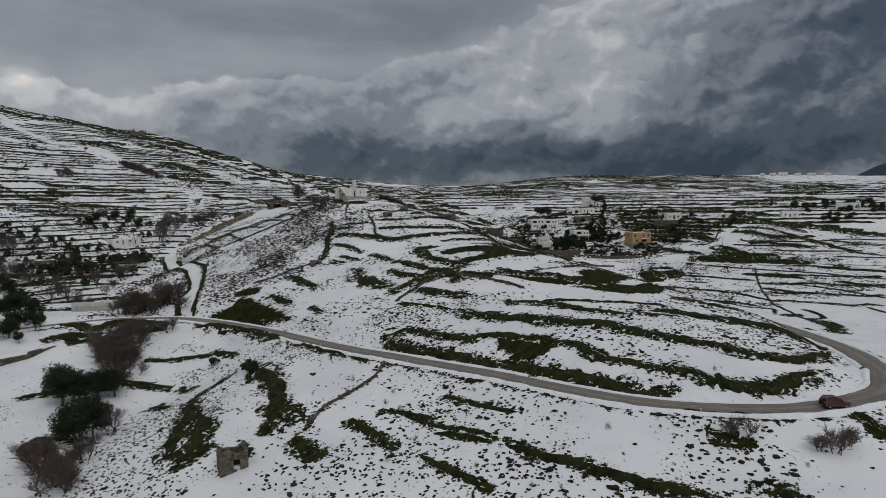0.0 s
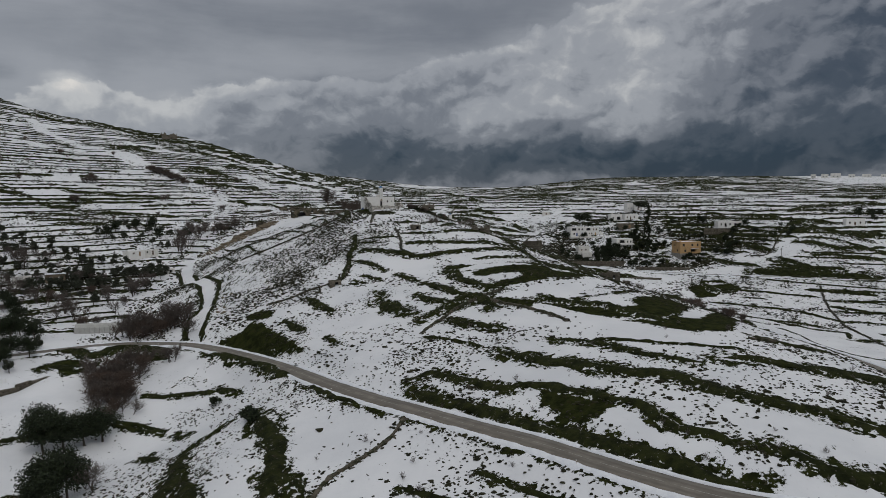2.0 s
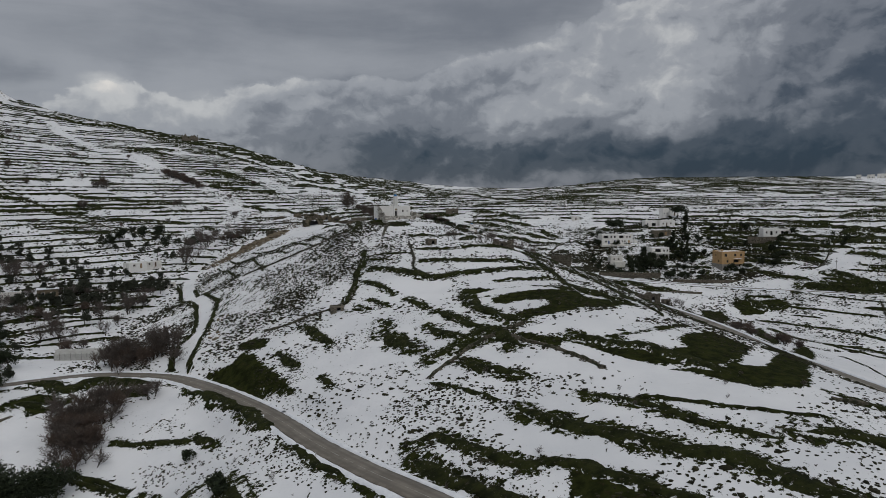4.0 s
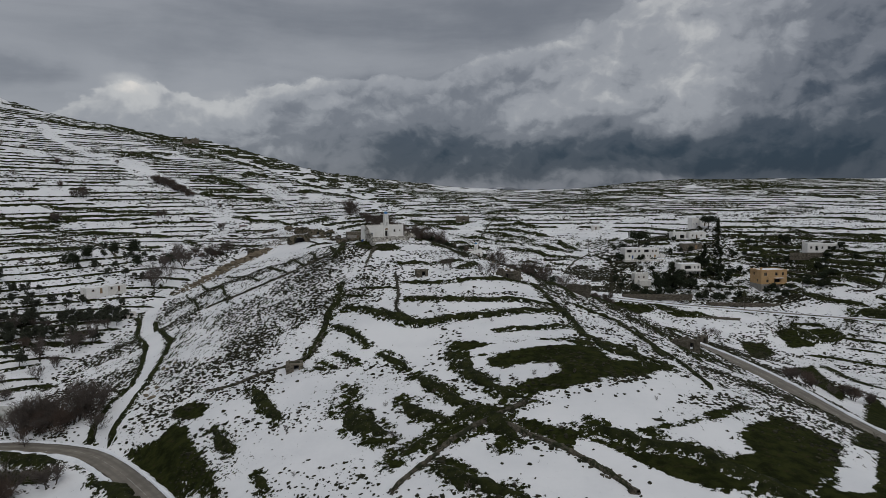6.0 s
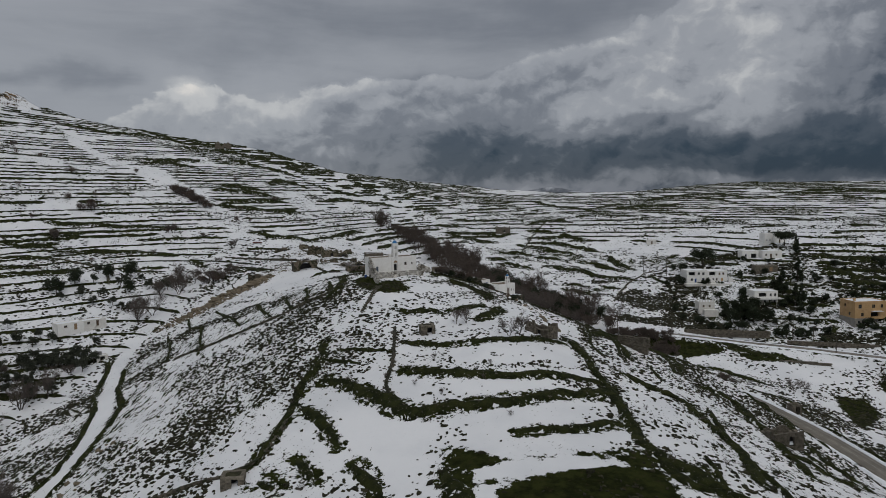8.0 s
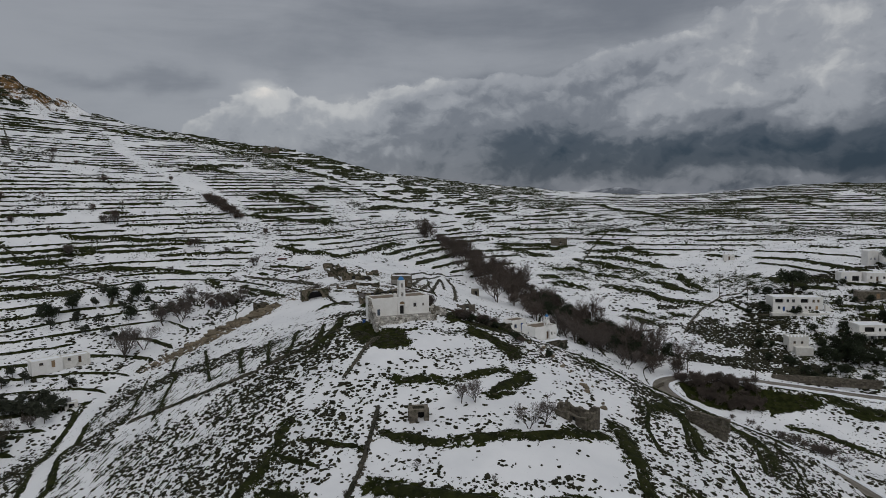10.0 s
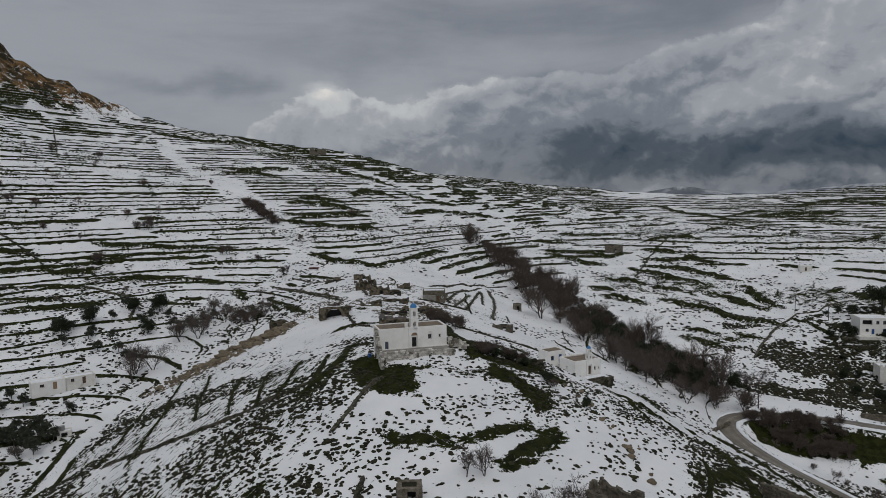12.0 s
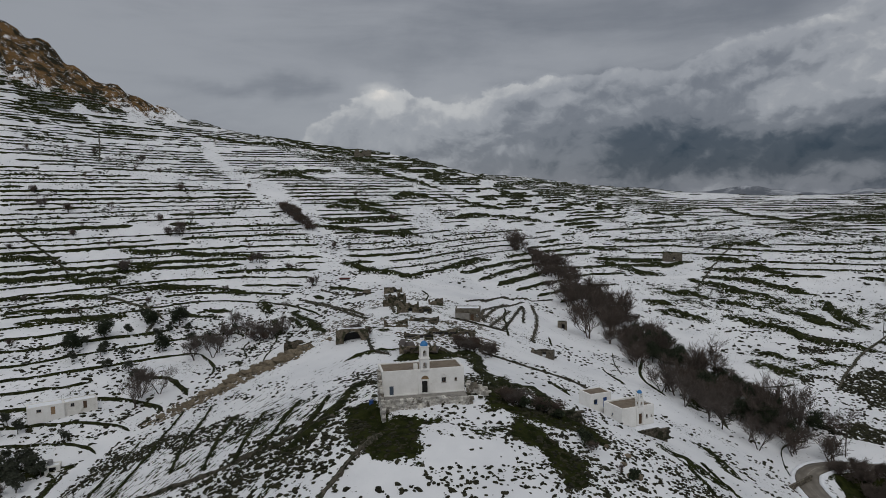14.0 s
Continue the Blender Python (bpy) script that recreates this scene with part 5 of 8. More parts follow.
GLASS = material("window_glass", glass_build)


def link_mesh(name, bm, mat):
    bmesh.ops.recalc_face_normals(bm, faces=bm.faces)
    me = bpy.data.meshes.new(name)
    bm.to_mesh(me)
    bm.free()
    me.materials.append(mat)
    return me


def part(name, bm, mat, parent, label=""):
    """One bmesh as one mesh object under a thing or a part."""
    ob = new(name, link_mesh(name, bm, mat))
    ob.parent = parent
    return tagged(ob, label)


def thing(name, label, category, at, turn=0.0, group=""):
    ob = new(name)
    ob.matrix_world = pose(*at, 0, 0, turn)
    return tagged(ob, label, category, group)


def box(bm, x0, x1, y0, y1, z0, z1, bevel=0.0, jitter=0.0):
    vs = [bm.verts.new((x, y, z)) for x in (x0, x1) for y in (y0, y1) for z in (z0, z1)]
    fs = [bm.faces.new([vs[i] for i in f]) for f in ((0, 1, 3, 2), (4, 6, 7, 5), (0, 4, 5, 1), (2, 3, 7, 6), (0, 2, 6, 4), (1, 5, 7, 3))]
    if jitter:
        for v in vs:
            v.co += Vector([random.uniform(-jitter, jitter) for _ in range(3)])
    if bevel:
        bmesh.ops.bevel(bm, geom=list({e for f in fs for e in f.edges}), offset=bevel, segments=1, affect="EDGES")
    return bm


def boxes(*dims, bevel=0.0):
    bm = bmesh.new()
    for d in dims:
        box(bm, *d, bevel=bevel)
    return bm


def tube(bm, a, b, r0, r1, sides=8):
    a, b = Vector(a), Vector(b)
    q = (b - a).to_track_quat("Z", "Y")
    ring = []
    for p, r in ((a, r0), (b, r1)):
        ring.append([bm.verts.new(p + q @ Vector((r * math.cos(2 * math.pi * i / sides), r * math.sin(2 * math.pi * i / sides), 0))) for i in range(sides)])
    for i in range(sides):
        j = (i + 1) % sides
        bm.faces.new((ring[0][i], ring[0][j], ring[1][j], ring[1][i]))
    bm.faces.new(ring[0][::-1])
    bm.faces.new(ring[1])
    return bm


def wall_cells(length, z0, z1, thick, holes):
    """A wall along x from 0 to length, its outer face at y = 0, with real holes through it."""
    us = sorted({0.0, length, *[h[0] for h in holes], *[h[1] for h in holes]})
    zs = sorted({z0, z1, *[h[2] for h in holes], *[h[3] for h in holes]})
    bm = bmesh.new()
    grid = {}

    def vert(i, j, k):
        if (i, j, k) not in grid:
            grid[i, j, k] = bm.verts.new((us[i], k * thick, zs[j]))
        return grid[i, j, k]
    solid = {(i, j) for i in range(len(us) - 1) for j in range(len(zs) - 1)
             if not any(h[0] - 1e-6 < (us[i] + us[i + 1]) / 2 < h[1] + 1e-6 and h[2] - 1e-6 < (zs[j] + zs[j + 1]) / 2 < h[3] + 1e-6 for h in holes)}
    for i, j in solid:
        bm.faces.new((vert(i, j, 0), vert(i + 1, j, 0), vert(i + 1, j + 1, 0), vert(i, j + 1, 0)))
        bm.faces.new((vert(i, j, 1), vert(i, j + 1, 1), vert(i + 1, j + 1, 1), vert(i + 1, j, 1)))
        for (di, dj), (p, q) in {(-1, 0): ((0, 0), (0, 1)), (1, 0): ((1, 1), (1, 0)), (0, -1): ((1, 0), (0, 0)), (0, 1): ((0, 1), (1, 1))}.items():
            if (i + di, j + dj) not in solid:
                bm.faces.new((vert(i + p[0], j + p[1], 0), vert(i + q[0], j + q[1], 0), vert(i + q[0], j + q[1], 1), vert(i + p[0], j + p[1], 1)))
    return bm


def opening(house, kind, u, z, w, h, m, mat, thick):
    """What fills one hole: a window with frame and pane, a door, or a near-black sheet of painted shade."""
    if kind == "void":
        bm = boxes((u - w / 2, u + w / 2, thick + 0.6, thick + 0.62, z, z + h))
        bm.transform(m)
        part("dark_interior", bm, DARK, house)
        return
    name = "window" if kind == "window" else "door"
    y = thick * 0.45
    f = 0.07
    if kind == "window":
        bm = boxes((u - w / 2, u - w / 2 + f, y, y + 0.06, z, z + h), (u + w / 2 - f, u + w / 2, y, y + 0.06, z, z + h), (u - w / 2 + f, u + w / 2 - f, y, y + 0.06, z, z + f),
                   (u - w / 2 + f, u + w / 2 - f, y, y + 0.06, z + h - f, z + h), (u - 0.025, u + 0.025, y, y + 0.06, z + f, z + h - f))
        bm.transform(m)
        ob = part(name, bm, mat, house)
        bm = boxes((u - w / 2 + f, u + w / 2 - f, y + 0.02, y + 0.035, z + f, z + h - f))
        bm.transform(m)
        part("pane", bm, GLASS, ob)
        bm = boxes((u - w / 2 - 0.06, u + w / 2 + 0.06, -0.06, thick * 0.4, z - 0.08, z - 0.002))
        bm.transform(m)
        part("sill", bm, CONCRETE, ob)
    else:
        bm = boxes((u - w / 2, u + w / 2, y, y + 0.06, z, z + h), (u - w / 2 + 0.1, u - 0.04, y - 0.02, y, z + 0.15, z + h * 0.45), (u + 0.04, u + w / 2 - 0.1, y - 0.02, y, z + 0.15, z + h * 0.45),
                   (u - w / 2 + 0.1, u - 0.04, y - 0.02, y, z + h * 0.52, z + h - 0.12), (u + 0.04, u + w / 2 - 0.1, y - 0.02, y, z + h * 0.52, z + h - 0.12))
        bm.transform(m)
        ob = part(name, bm, mat, house)
        bm = boxes((u + w / 2 - 0.14, u + w / 2 - 0.10, y - 0.08, y - 0.02, z + 0.98, z + 1.08))
        bm.transform(m)
        part("door_handle", bm, TIN, ob)


def volume(house, x, y, z, w, d, h, mat, front=(), left=(), right=(), back=(), roof=None, parapet=0.22, thick=0.35, sunk=1.6):
    """One box-shaped wing of a house: four walls with their openings, and a flat roof behind a low parapet. x, y: its middle; the front looks to -y."""
    for side, holes, length, m in (("front", front, w, pose(x - w / 2, y - d / 2, z)), ("back", back, w, pose(x + w / 2, y + d / 2, z, 0, 0, 180)),
                                   ("left", left, d - 2 * thick, pose(x - w / 2, y + d / 2 - thick, z, 0, 0, -90)), ("right", right, d - 2 * thick, pose(x + w / 2, y - d / 2 + thick, z, 0, 0, 90))):
        cuts = [(u - ww / 2, u + ww / 2, zz, zz + hh) for _, u, zz, ww, hh, _ in holes]
        bm = wall_cells(length, -sunk, h, thick, cuts)
        bm.transform(m)
        part("wall", bm, mat, house)
        for kind, u, zz, ww, hh, mm in holes:
            opening(house, kind, u, zz, ww, hh, m, mm, thick)
    bm = boxes((x - w / 2 + thick, x + w / 2 - thick, y - d / 2 + thick, y + d / 2 - thick, z + h - parapet - 0.2, z + h - parapet))
    bmesh.ops.subdivide_edges(bm, edges=[e for e in bm.edges if e.calc_length() > 1], cuts=6, use_grid_fill=True)
    for v in bm.verts:
        if v.co.z > z + h - parapet - 0.01:
            v.co.z += 0.07 * (noise.noise(v.co * 0.6) + 0.3)
    part("roof", bm, roof or SNOW, house, "snow-covered flat roof" if roof is None else "")


def arch_slab(w, h, thick, ow, oz, oh, n=10):
    """An upright slab with a round-headed opening: width and height of the slab, opening's width, foot and springing height."""
    bm = bmesh.new()
    inner = [(-ow / 2, oz), (-ow / 2, oh)] + [(-ow / 2 * math.cos(math.pi * i / n), oh + ow / 2 * math.sin(math.pi * i / n)) for i in range(1, n)] + [(ow / 2, oh), (ow / 2, oz)]
    outer = []
    for x, z in inner:
        if z <= oh + 1e-6:
            outer.append((math.copysign(w / 2, x), z))
        else:
            a = math.atan2(z - oh, x)
            k = min(w / 2 / max(abs(math.cos(a)), 1e-6), (h - oh) / math.sin(a))
            outer.append((k * math.cos(a), oh + k * math.sin(a)))
    rings = [[[bm.verts.new((x, y, z)) for x, z in ring] for ring in (inner, outer)] for y in (-thick / 2, thick / 2)]
    m = len(inner)
    for i in range(m - 1):
        a, b = rings[0]
        c, d = rings[1]
        bm.faces.new((a[i], a[i + 1], b[i + 1], b[i]))
        bm.faces.new((c[i], d[i], d[i + 1], c[i + 1]))
        bm.faces.new((a[i], c[i], c[i + 1], a[i + 1]))
        bm.faces.new((b[i], b[i + 1], d[i + 1], d[i]))
    if oz > 0:
        box(bm, -w / 2, w / 2, -thick / 2, thick / 2, 0, oz)
    return bm


def dome(r, h, sides=14, rings=6):
    bm = bmesh.new()
    bmesh.ops.create_uvsphere(bm, u_segments=sides, v_segments=rings * 2, radius=1)
    bmesh.ops.delete(bm, geom=[v for v in bm.verts if v.co.z < -0.01], context="VERTS")
    bmesh.ops.holes_fill(bm, edges=[e for e in bm.edges if e.is_boundary])
    bm.transform(Matrix.Diagonal((r, r, h, 1)))
    return bm


def boulder(seed, squash=0.7):
    """An uneven rock about one metre across."""
    r = random.Random(seed)
    bm = bmesh.new()
    bmesh.ops.create_icosphere(bm, subdivisions=2, radius=0.5)
    s = Vector((r.uniform(0, 50), r.uniform(0, 50), r.uniform(0, 50)))
    for v in bm.verts:
        k = 1 + 0.45 * noise.noise(v.co * 2.2 + s) + 0.2 * noise.noise(v.co * 5 + s)
        v.co = Vector((v.co.x * k, v.co.y * k * 0.85, v.co.z * k * squash))
    return bm


def ruin(at, turn, w, d, h, label, seed, sides="flrb", door=True, thick=0.6, roofed=False, name="ruin", stones=False, mat=STONE, broken=0.6):
    """A rubble-stone hut with broken walls, each wall a part; near ones have their stones as parts too."""
    r = random.Random(seed)
    ob = thing(name, label, "ruin", at, turn)
    kinds = []
    if stones:
        for i in range(4):
            bm = box(bmesh.new(), -0.5, 0.5, -0.5, 0.5, -0.5, 0.5, jitter=0.08)
            bmesh.ops.bevel(bm, geom=bm.edges[:], offset=0.08, segments=1, affect="EDGES")
            kinds.append(link_mesh("stone", bm, STONE))
    for side in sides:
        length = w if side in "fb" else d - 2 * thick
        m = {"f": pose(-w / 2, -d / 2, 0), "b": pose(w / 2, d / 2, 0, 0, 0, 180), "l": pose(-w / 2, d / 2 - thick, 0, 0, 0, -90), "r": pose(w / 2, -d / 2 + thick, 0, 0, 0, 90)}[side]
        fall = [h * (1 if roofed else r.uniform(broken, 1.1)) for _ in range(6)]

        def crest(u):
            i = min(max(u / length, 0), 1) * 5
            return fall[int(i)] * (1 - i % 1) + fall[min(5, int(i) + 1)] * (i % 1)
        du = length * 0.6
        hole = (du - 0.55, du + 0.55, -0.1, min(1.85, h * 0.8)) if door and side == "f" else None
        us = sorted({*[length * i / max(2, int(length / 0.55)) for i in range(max(2, int(length / 0.55)) + 1)], *(hole[:2] if hole else ())})
        zs = sorted({*[-1.2 + 0.42 * i for i in range(int((h * 1.1 + 1.2) / 0.42) + 2)], *(hole[2:] if hole else ())})
        bm = bmesh.new()
        grid = {}
        shift = Vector((seed * 3.7, len(side) + ord(side), 0))

        def vert(i, j, k):
            if (i, j, k) not in grid:
                p = Vector((us[i], k * thick, min(zs[j], crest(us[i]) if zs[j] > 0 else zs[j])))
                n = noise.noise(p * 1.9 + shift)
                q = p + Vector((0.05 * noise.noise(p * 2.3 - shift), (0.16 * n) * (1 if k == 0 else -1), 0.10 * n if zs[j] > crest(us[i]) else 0.03 * n))
                grid[i, j, k] = bm.verts.new(q)
            return grid[i, j, k]
        solid = {(i, j) for i in range(len(us) - 1) for j in range(len(zs) - 1)
                 if zs[j] < min(crest(us[i]), crest(us[i + 1])) - 0.02 and not (hole and hole[0] < (us[i] + us[i + 1]) / 2 < hole[1] and hole[2] < (zs[j] + zs[j + 1]) / 2 < hole[3])}
        for i, j in solid:
            bm.faces.new((vert(i, j, 0), vert(i + 1, j, 0), vert(i + 1, j + 1, 0), vert(i, j + 1, 0)))
            bm.faces.new((vert(i, j, 1), vert(i, j + 1, 1), vert(i + 1, j + 1, 1), vert(i + 1, j, 1)))
            for (di, dj), (p, q) in {(-1, 0): ((0, 0), (0, 1)), (1, 0): ((1, 1), (1, 0)), (0, -1): ((1, 0), (0, 0)), (0, 1): ((0, 1), (1, 1))}.items():
                if (i + di, j + dj) not in solid:
                    bm.faces.new((vert(i + p[0], j + p[1], 0), vert(i + q[0], j + q[1], 0), vert(i + q[0], j + q[1], 1), vert(i + p[0], j + p[1], 1)))
        bm.transform(m)
        wall = part("wall", bm, mat, ob)
        z = -0.3
        while stones and side in "flr" and z < h:
            x = 0.0
            while x < length - 0.2:
                wd = min(r.uniform(0.4, 0.9), length - x)
                mid = x + wd / 2
                if z + 0.2 < crest(mid) and not (hole and hole[0] - wd / 2 < mid < hole[1] + wd / 2 and hole[2] - 0.3 < z < hole[3]):
                    st = new("stone", r.choice(kinds))
                    st.parent = wall
                    st.matrix_local = m @ Matrix.LocRotScale((mid, 0.1 + r.uniform(-0.05, 0.03), z + 0.16), Euler((0, r.uniform(-0.07, 0.07), 0)), (wd * 0.94, 0.36, 0.29))
                x += wd
            z += 0.31
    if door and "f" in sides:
        # indoor shade painted as a near-black sheet behind the doorway
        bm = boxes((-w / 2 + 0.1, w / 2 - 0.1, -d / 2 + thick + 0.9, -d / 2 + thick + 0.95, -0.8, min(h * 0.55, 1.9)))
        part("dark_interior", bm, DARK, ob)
    bm = boxes((-w / 2 + thick * 0.7, w / 2 - thick * 0.7, -d / 2 + thick * 0.7, d / 2 - thick * 0.7, (h - 0.4) if roofed else 0.1, (h - 0.12) if roofed else 0.35))
    part("roof" if roofed else "floor", bm, SCRUB if roofed else SNOW, ob, "turf-covered flat roof" if roofed else "snow-filled floor")
    return ob


# ---------------------------------------------------------------- the whitewashed church on the spur
CH = (-43.0, 316.3, 61.0)
SLATE_BLUE = grainy("slate_blue_paint", (0.06, 0.085, 0.12), (0.09, 0.115, 0.15), 2.0, rough=0.6)
church = thing("church", "whitewashed stone church with blue-domed bell tower on a rubble terrace", "church", CH, 39.0)
L, D, H = 14.2, 5.8, 4.15
volume(church, 0, D / 2, 0, L, D, H, WHITE, roof=ROOF_EARTH, parapet=0.16, sunk=2.2,
       front=(("door", 7.3, 0.12, 0.95, 2.0, DARK), ("window", 10.6, 1.65, 0.75, 0.85, WOOD), ("window", 12.7, 1.85, 0.42, 0.5, WOOD), ("door", 1.6, 0.0, 0.7, 1.6, SLATE_BLUE)),
       left=(("window", 2.4, 1.9, 0.5, 0.7, WOOD),))
bm = arch_slab(2.35, 4.05, 0.3, 1.35, 0.0, 2.45)
bm.transform(pose(0.2, -0.15, 0))
part("door_surround", bm, WHITE, church, "white arched door surround")
bm = bmesh.new()
for i in range(8):
    a0, a1 = math.pi * i / 8, math.pi * (i + 1) / 8
    f = [bm.verts.new((0.2 + 0.66 * math.cos(a), -0.06, 2.45 + 0.66 * math.sin(a))) for a in (a0, a1)] + [bm.verts.new((0.2, -0.06, 2.45))]
    bm.faces.new(f)
part("tympanum", bm, TAN_WOOD, church, "beige plastered niche over the door")
part("window_hood", boxes((3.0, 4.0, -0.07, 0.0, 2.62, 2.74)), WHITE, church)
bm = arch_slab(0.62, 0.55, 0.12, 0.34, 0.0, 0.2, 6)
bm.transform(pose(3.5, -0.06, 2.78))
part("niche", bm, WHITE, church)
part("plinth", boxes((-7.3, -1.0, -0.28, 0.0, -1.0, 0.12), (1.4, 7.2, -0.28, 0.0, -1.0, 0.12)), WHITE, church)
# bell tower in two open stages
for z, w, h in ((4.05, 1.55, 2.0), (6.1, 1.4, 2.0)):
    for k in range(4):
        bm = arch_slab(w if k % 2 == 0 else w - 0.5, h, 0.25, 0.62, 0.32, 1.1)
        bm.transform(pose(0.2, 0.25, z) @ pose(0, 0, 0, 0, 0, 90 * k) @ pose(0, -(w / 2 - 0.125), 0))
        part("tower_stage", bm, WHITE, church)
    part("cornice", boxes((0.2 - w / 2 - 0.1, 0.2 + w / 2 + 0.1, 0.25 - w / 2 - 0.1, 0.25 + w / 2 + 0.1, z + h, z + h + 0.1)), WHITE, church)
bm = dome(0.68, 0.85)
bm.transform(pose(0.2, 0.25, 8.2))
cupola = part("dome", bm, DOME_BLUE, church, "blue painted dome")
part("cross", boxes((0.17, 0.23, 0.22, 0.28, 9.0, 9.75), (-0.02, 0.42, 0.22, 0.28, 9.4, 9.47)), WHITE, cupola)
bm = tube(bmesh.new(), (0.2, 0.25, 6.5), (0.2, 0.25, 6.85), 0.26, 0.12, 10)
part("bell", bm, TIN, church)
part("chimney", boxes((-1.6, -0.9, 0.4, 1.1, 4.1, 5.0), bevel=0.03), PLASTER, church, "small grey rooftop box")


def rubble(name, label, at, turn, length, h0, h1, thick, mat, seed, category="stone wall", down=1.6, group=""):
    """A wall of rough stones laid in courses; each stone a part of its own."""
    r = random.Random(seed)
    ob = thing(name, label, category, at, turn, group)
    kinds = []
    for i in range(6):
        bm = box(bmesh.new(), -0.5, 0.5, -0.5, 0.5, -0.5, 0.5, jitter=0.07)
        bmesh.ops.bevel(bm, geom=bm.edges[:], offset=0.09, segments=1, affect="EDGES")
        kinds.append(link_mesh("stone", bm, mat))
    bm = bmesh.new()
    n = max(2, int(length / 1.5))
    for i in range(n):
        a, b = i / n, (i + 1) / n
        box(bm, a * length, b * length + 0.01, 0.14, thick - 0.1, -down, h0 + (h1 - h0) * (a + b) / 2 - 0.15)
    part("wall_core", bm, mat, ob)
    z, count = -0.5, 0
    while z < max(h0, h1):
        ch = r.uniform(0.3, 0.42)
        x = r.uniform(-0.2, 0.1)
        while x < length and count < 280:
            wd = r.uniform(0.45, 0.95)
            top = h0 + (h1 - h0) * (x / length)
            if z + ch * 0.6 < top:
                st = new("stone", r.choice(kinds))
                st.parent = ob
                st.matrix_local = Matrix.LocRotScale((x + wd / 2, thick / 2 + r.uniform(-0.05, 0.03), z + ch / 2), Euler((0, r.uniform(-0.06, 0.06), r.uniform(-0.05, 0.05))), (wd * 0.97, thick + 0.06, ch * 0.96))
                count += 1
            x += wd
        z += ch
    return ob


def local(at, turn, x, y, z=0.0):
    v = pose(*at, 0, 0, turn) @ Vector((x, y, z))
    return (v.x, v.y, v.z)


WASHED = grainy("whitewashed_rubble", (0.36, 0.34, 0.30), (0.62, 0.60, 0.56), 1.3, bump=0.6, dist=0.1, stain=(0.14, 0.125, 0.10), random_tint=0.35, stain_at=(0.48, 0.6))
rubble("church_terrace_wall", "rough whitewashed rubble terrace wall below the church", local(CH, 39, -7.4, -3.1, -2.2), 39, 14.8, 2.35, 2.2, 0.65, WASHED, 5)
rubble("church_yard_wall", "stepped whitewashed rubble wall beside the church", local(CH, 39, -7.75, 1.2, -2.6), -51, 6.4, 6.7, 2.6, 0.55, WASHED, 6)
bm = boxes((-7.0, 7.0, -2.5, -0.28, -1.8, -0.06))
terrace = thing("church_terrace", "earth and snow terrace in front of the church door", "terrace", CH, 39)
part("paving", bm, CONCRETE, terrace)
rubble("church_end_wall", "broken whitewashed wall end beside the church", local(CH, 39, 7.3, -0.9, -0.9), 32, 3.6, 2.7, 1.2, 0.5, WASHED, 7)
barrel = thing("water_barrel", "blue plastic water barrel beside the church wall", "barrel", local(CH, 39, -8.9, 0.6, -1.8), 0)
part("body", tube(bmesh.new(), (0, 0, 0), (0, 0, 1.1), 0.38, 0.36, 14), BLUE, barrel)
part("lid", tube(bmesh.new(), (0, 0, 1.1), (0, 0, 1.16), 0.39, 0.39, 14), BLUE, barrel)

# ---------------------------------------------------------------- the small chapel and its annex on the flank below
C2 = (-13.1, 347.1, 49.9)
chapel = thing("chapel", "small white chapel with blue-domed belfry and brown flat roof", "chapel", C2, 50.0)
volume(chapel, 0, 2.85, 0, 7.6, 5.7, 3.6, WHITE, roof=ROOF_EARTH, parapet=0.3, sunk=2.5,
       front=(("door", 4.3, 0.1, 0.95, 2.05, WOOD), ("window", 5.9, 1.1, 0.45, 0.7, WOOD), ("window", 7.0, 1.2, 0.3, 0.4, WOOD)), left=(("window", 2.4, 1.5, 0.4, 0.5, BLUE),))
bm = arch_slab(1.9, 3.5, 0.25, 1.1, 0.0, 2.1)
bm.transform(pose(0.5, -0.125, 0))
part("door_surround", bm, WHITE, chapel)
for z, w, h in ((3.6, 1.15, 1.35), (5.0, 1.0, 1.1)):
    for k in range(4):
        bm = arch_slab(w if k % 2 == 0 else w - 0.4, h, 0.2, 0.5, 0.2, 0.75, 8)
        bm.transform(pose(0.5, 0.3, z) @ pose(0, 0, 0, 0, 0, 90 * k) @ pose(0, -(w / 2 - 0.1), 0))
        part("tower_stage", bm, WHITE, chapel)
    part("cornice", boxes((0.5 - w / 2 - 0.07, 0.5 + w / 2 + 0.07, 0.3 - w / 2 - 0.07, 0.3 + w / 2 + 0.07, z + h, z + h + 0.05)), WHITE, chapel)
bm = dome(0.48, 0.6)
bm.transform(pose(0.5, 0.3, 6.15))
part("dome", bm, DOME_BLUE, chapel, "pale blue dome")
part("cross", boxes((0.48, 0.52, 0.28, 0.32, 6.7, 7.15), (0.36, 0.64, 0.28, 0.32, 6.93, 6.97)), WHITE, chapel)
part("porch_slab", boxes((-1.8, 3.9, -2.8, -0.25, -2.5, -0.1)), SNOW, chapel, "snowy forecourt")
rubble("chapel_forecourt_wall", "low rubble wall round the chapel's forecourt", local(C2, 50, -2.6, -3.3, -1.9), 50, 7.0, 2.2, 1.75, 0.45, FIELD_STONE, 15)
rubble("bank_wall", "dark broken stone wall on the bank below the church", (-23.5, 324.0, 56.0), 40, 6.0, 2.4, 1.6, 0.6, FIELD_STONE, 16)
annex = thing("annex", "small white outbuilding with blue door and window", "outbuilding", (-22.5, 351.3, 51.2), 50.0)
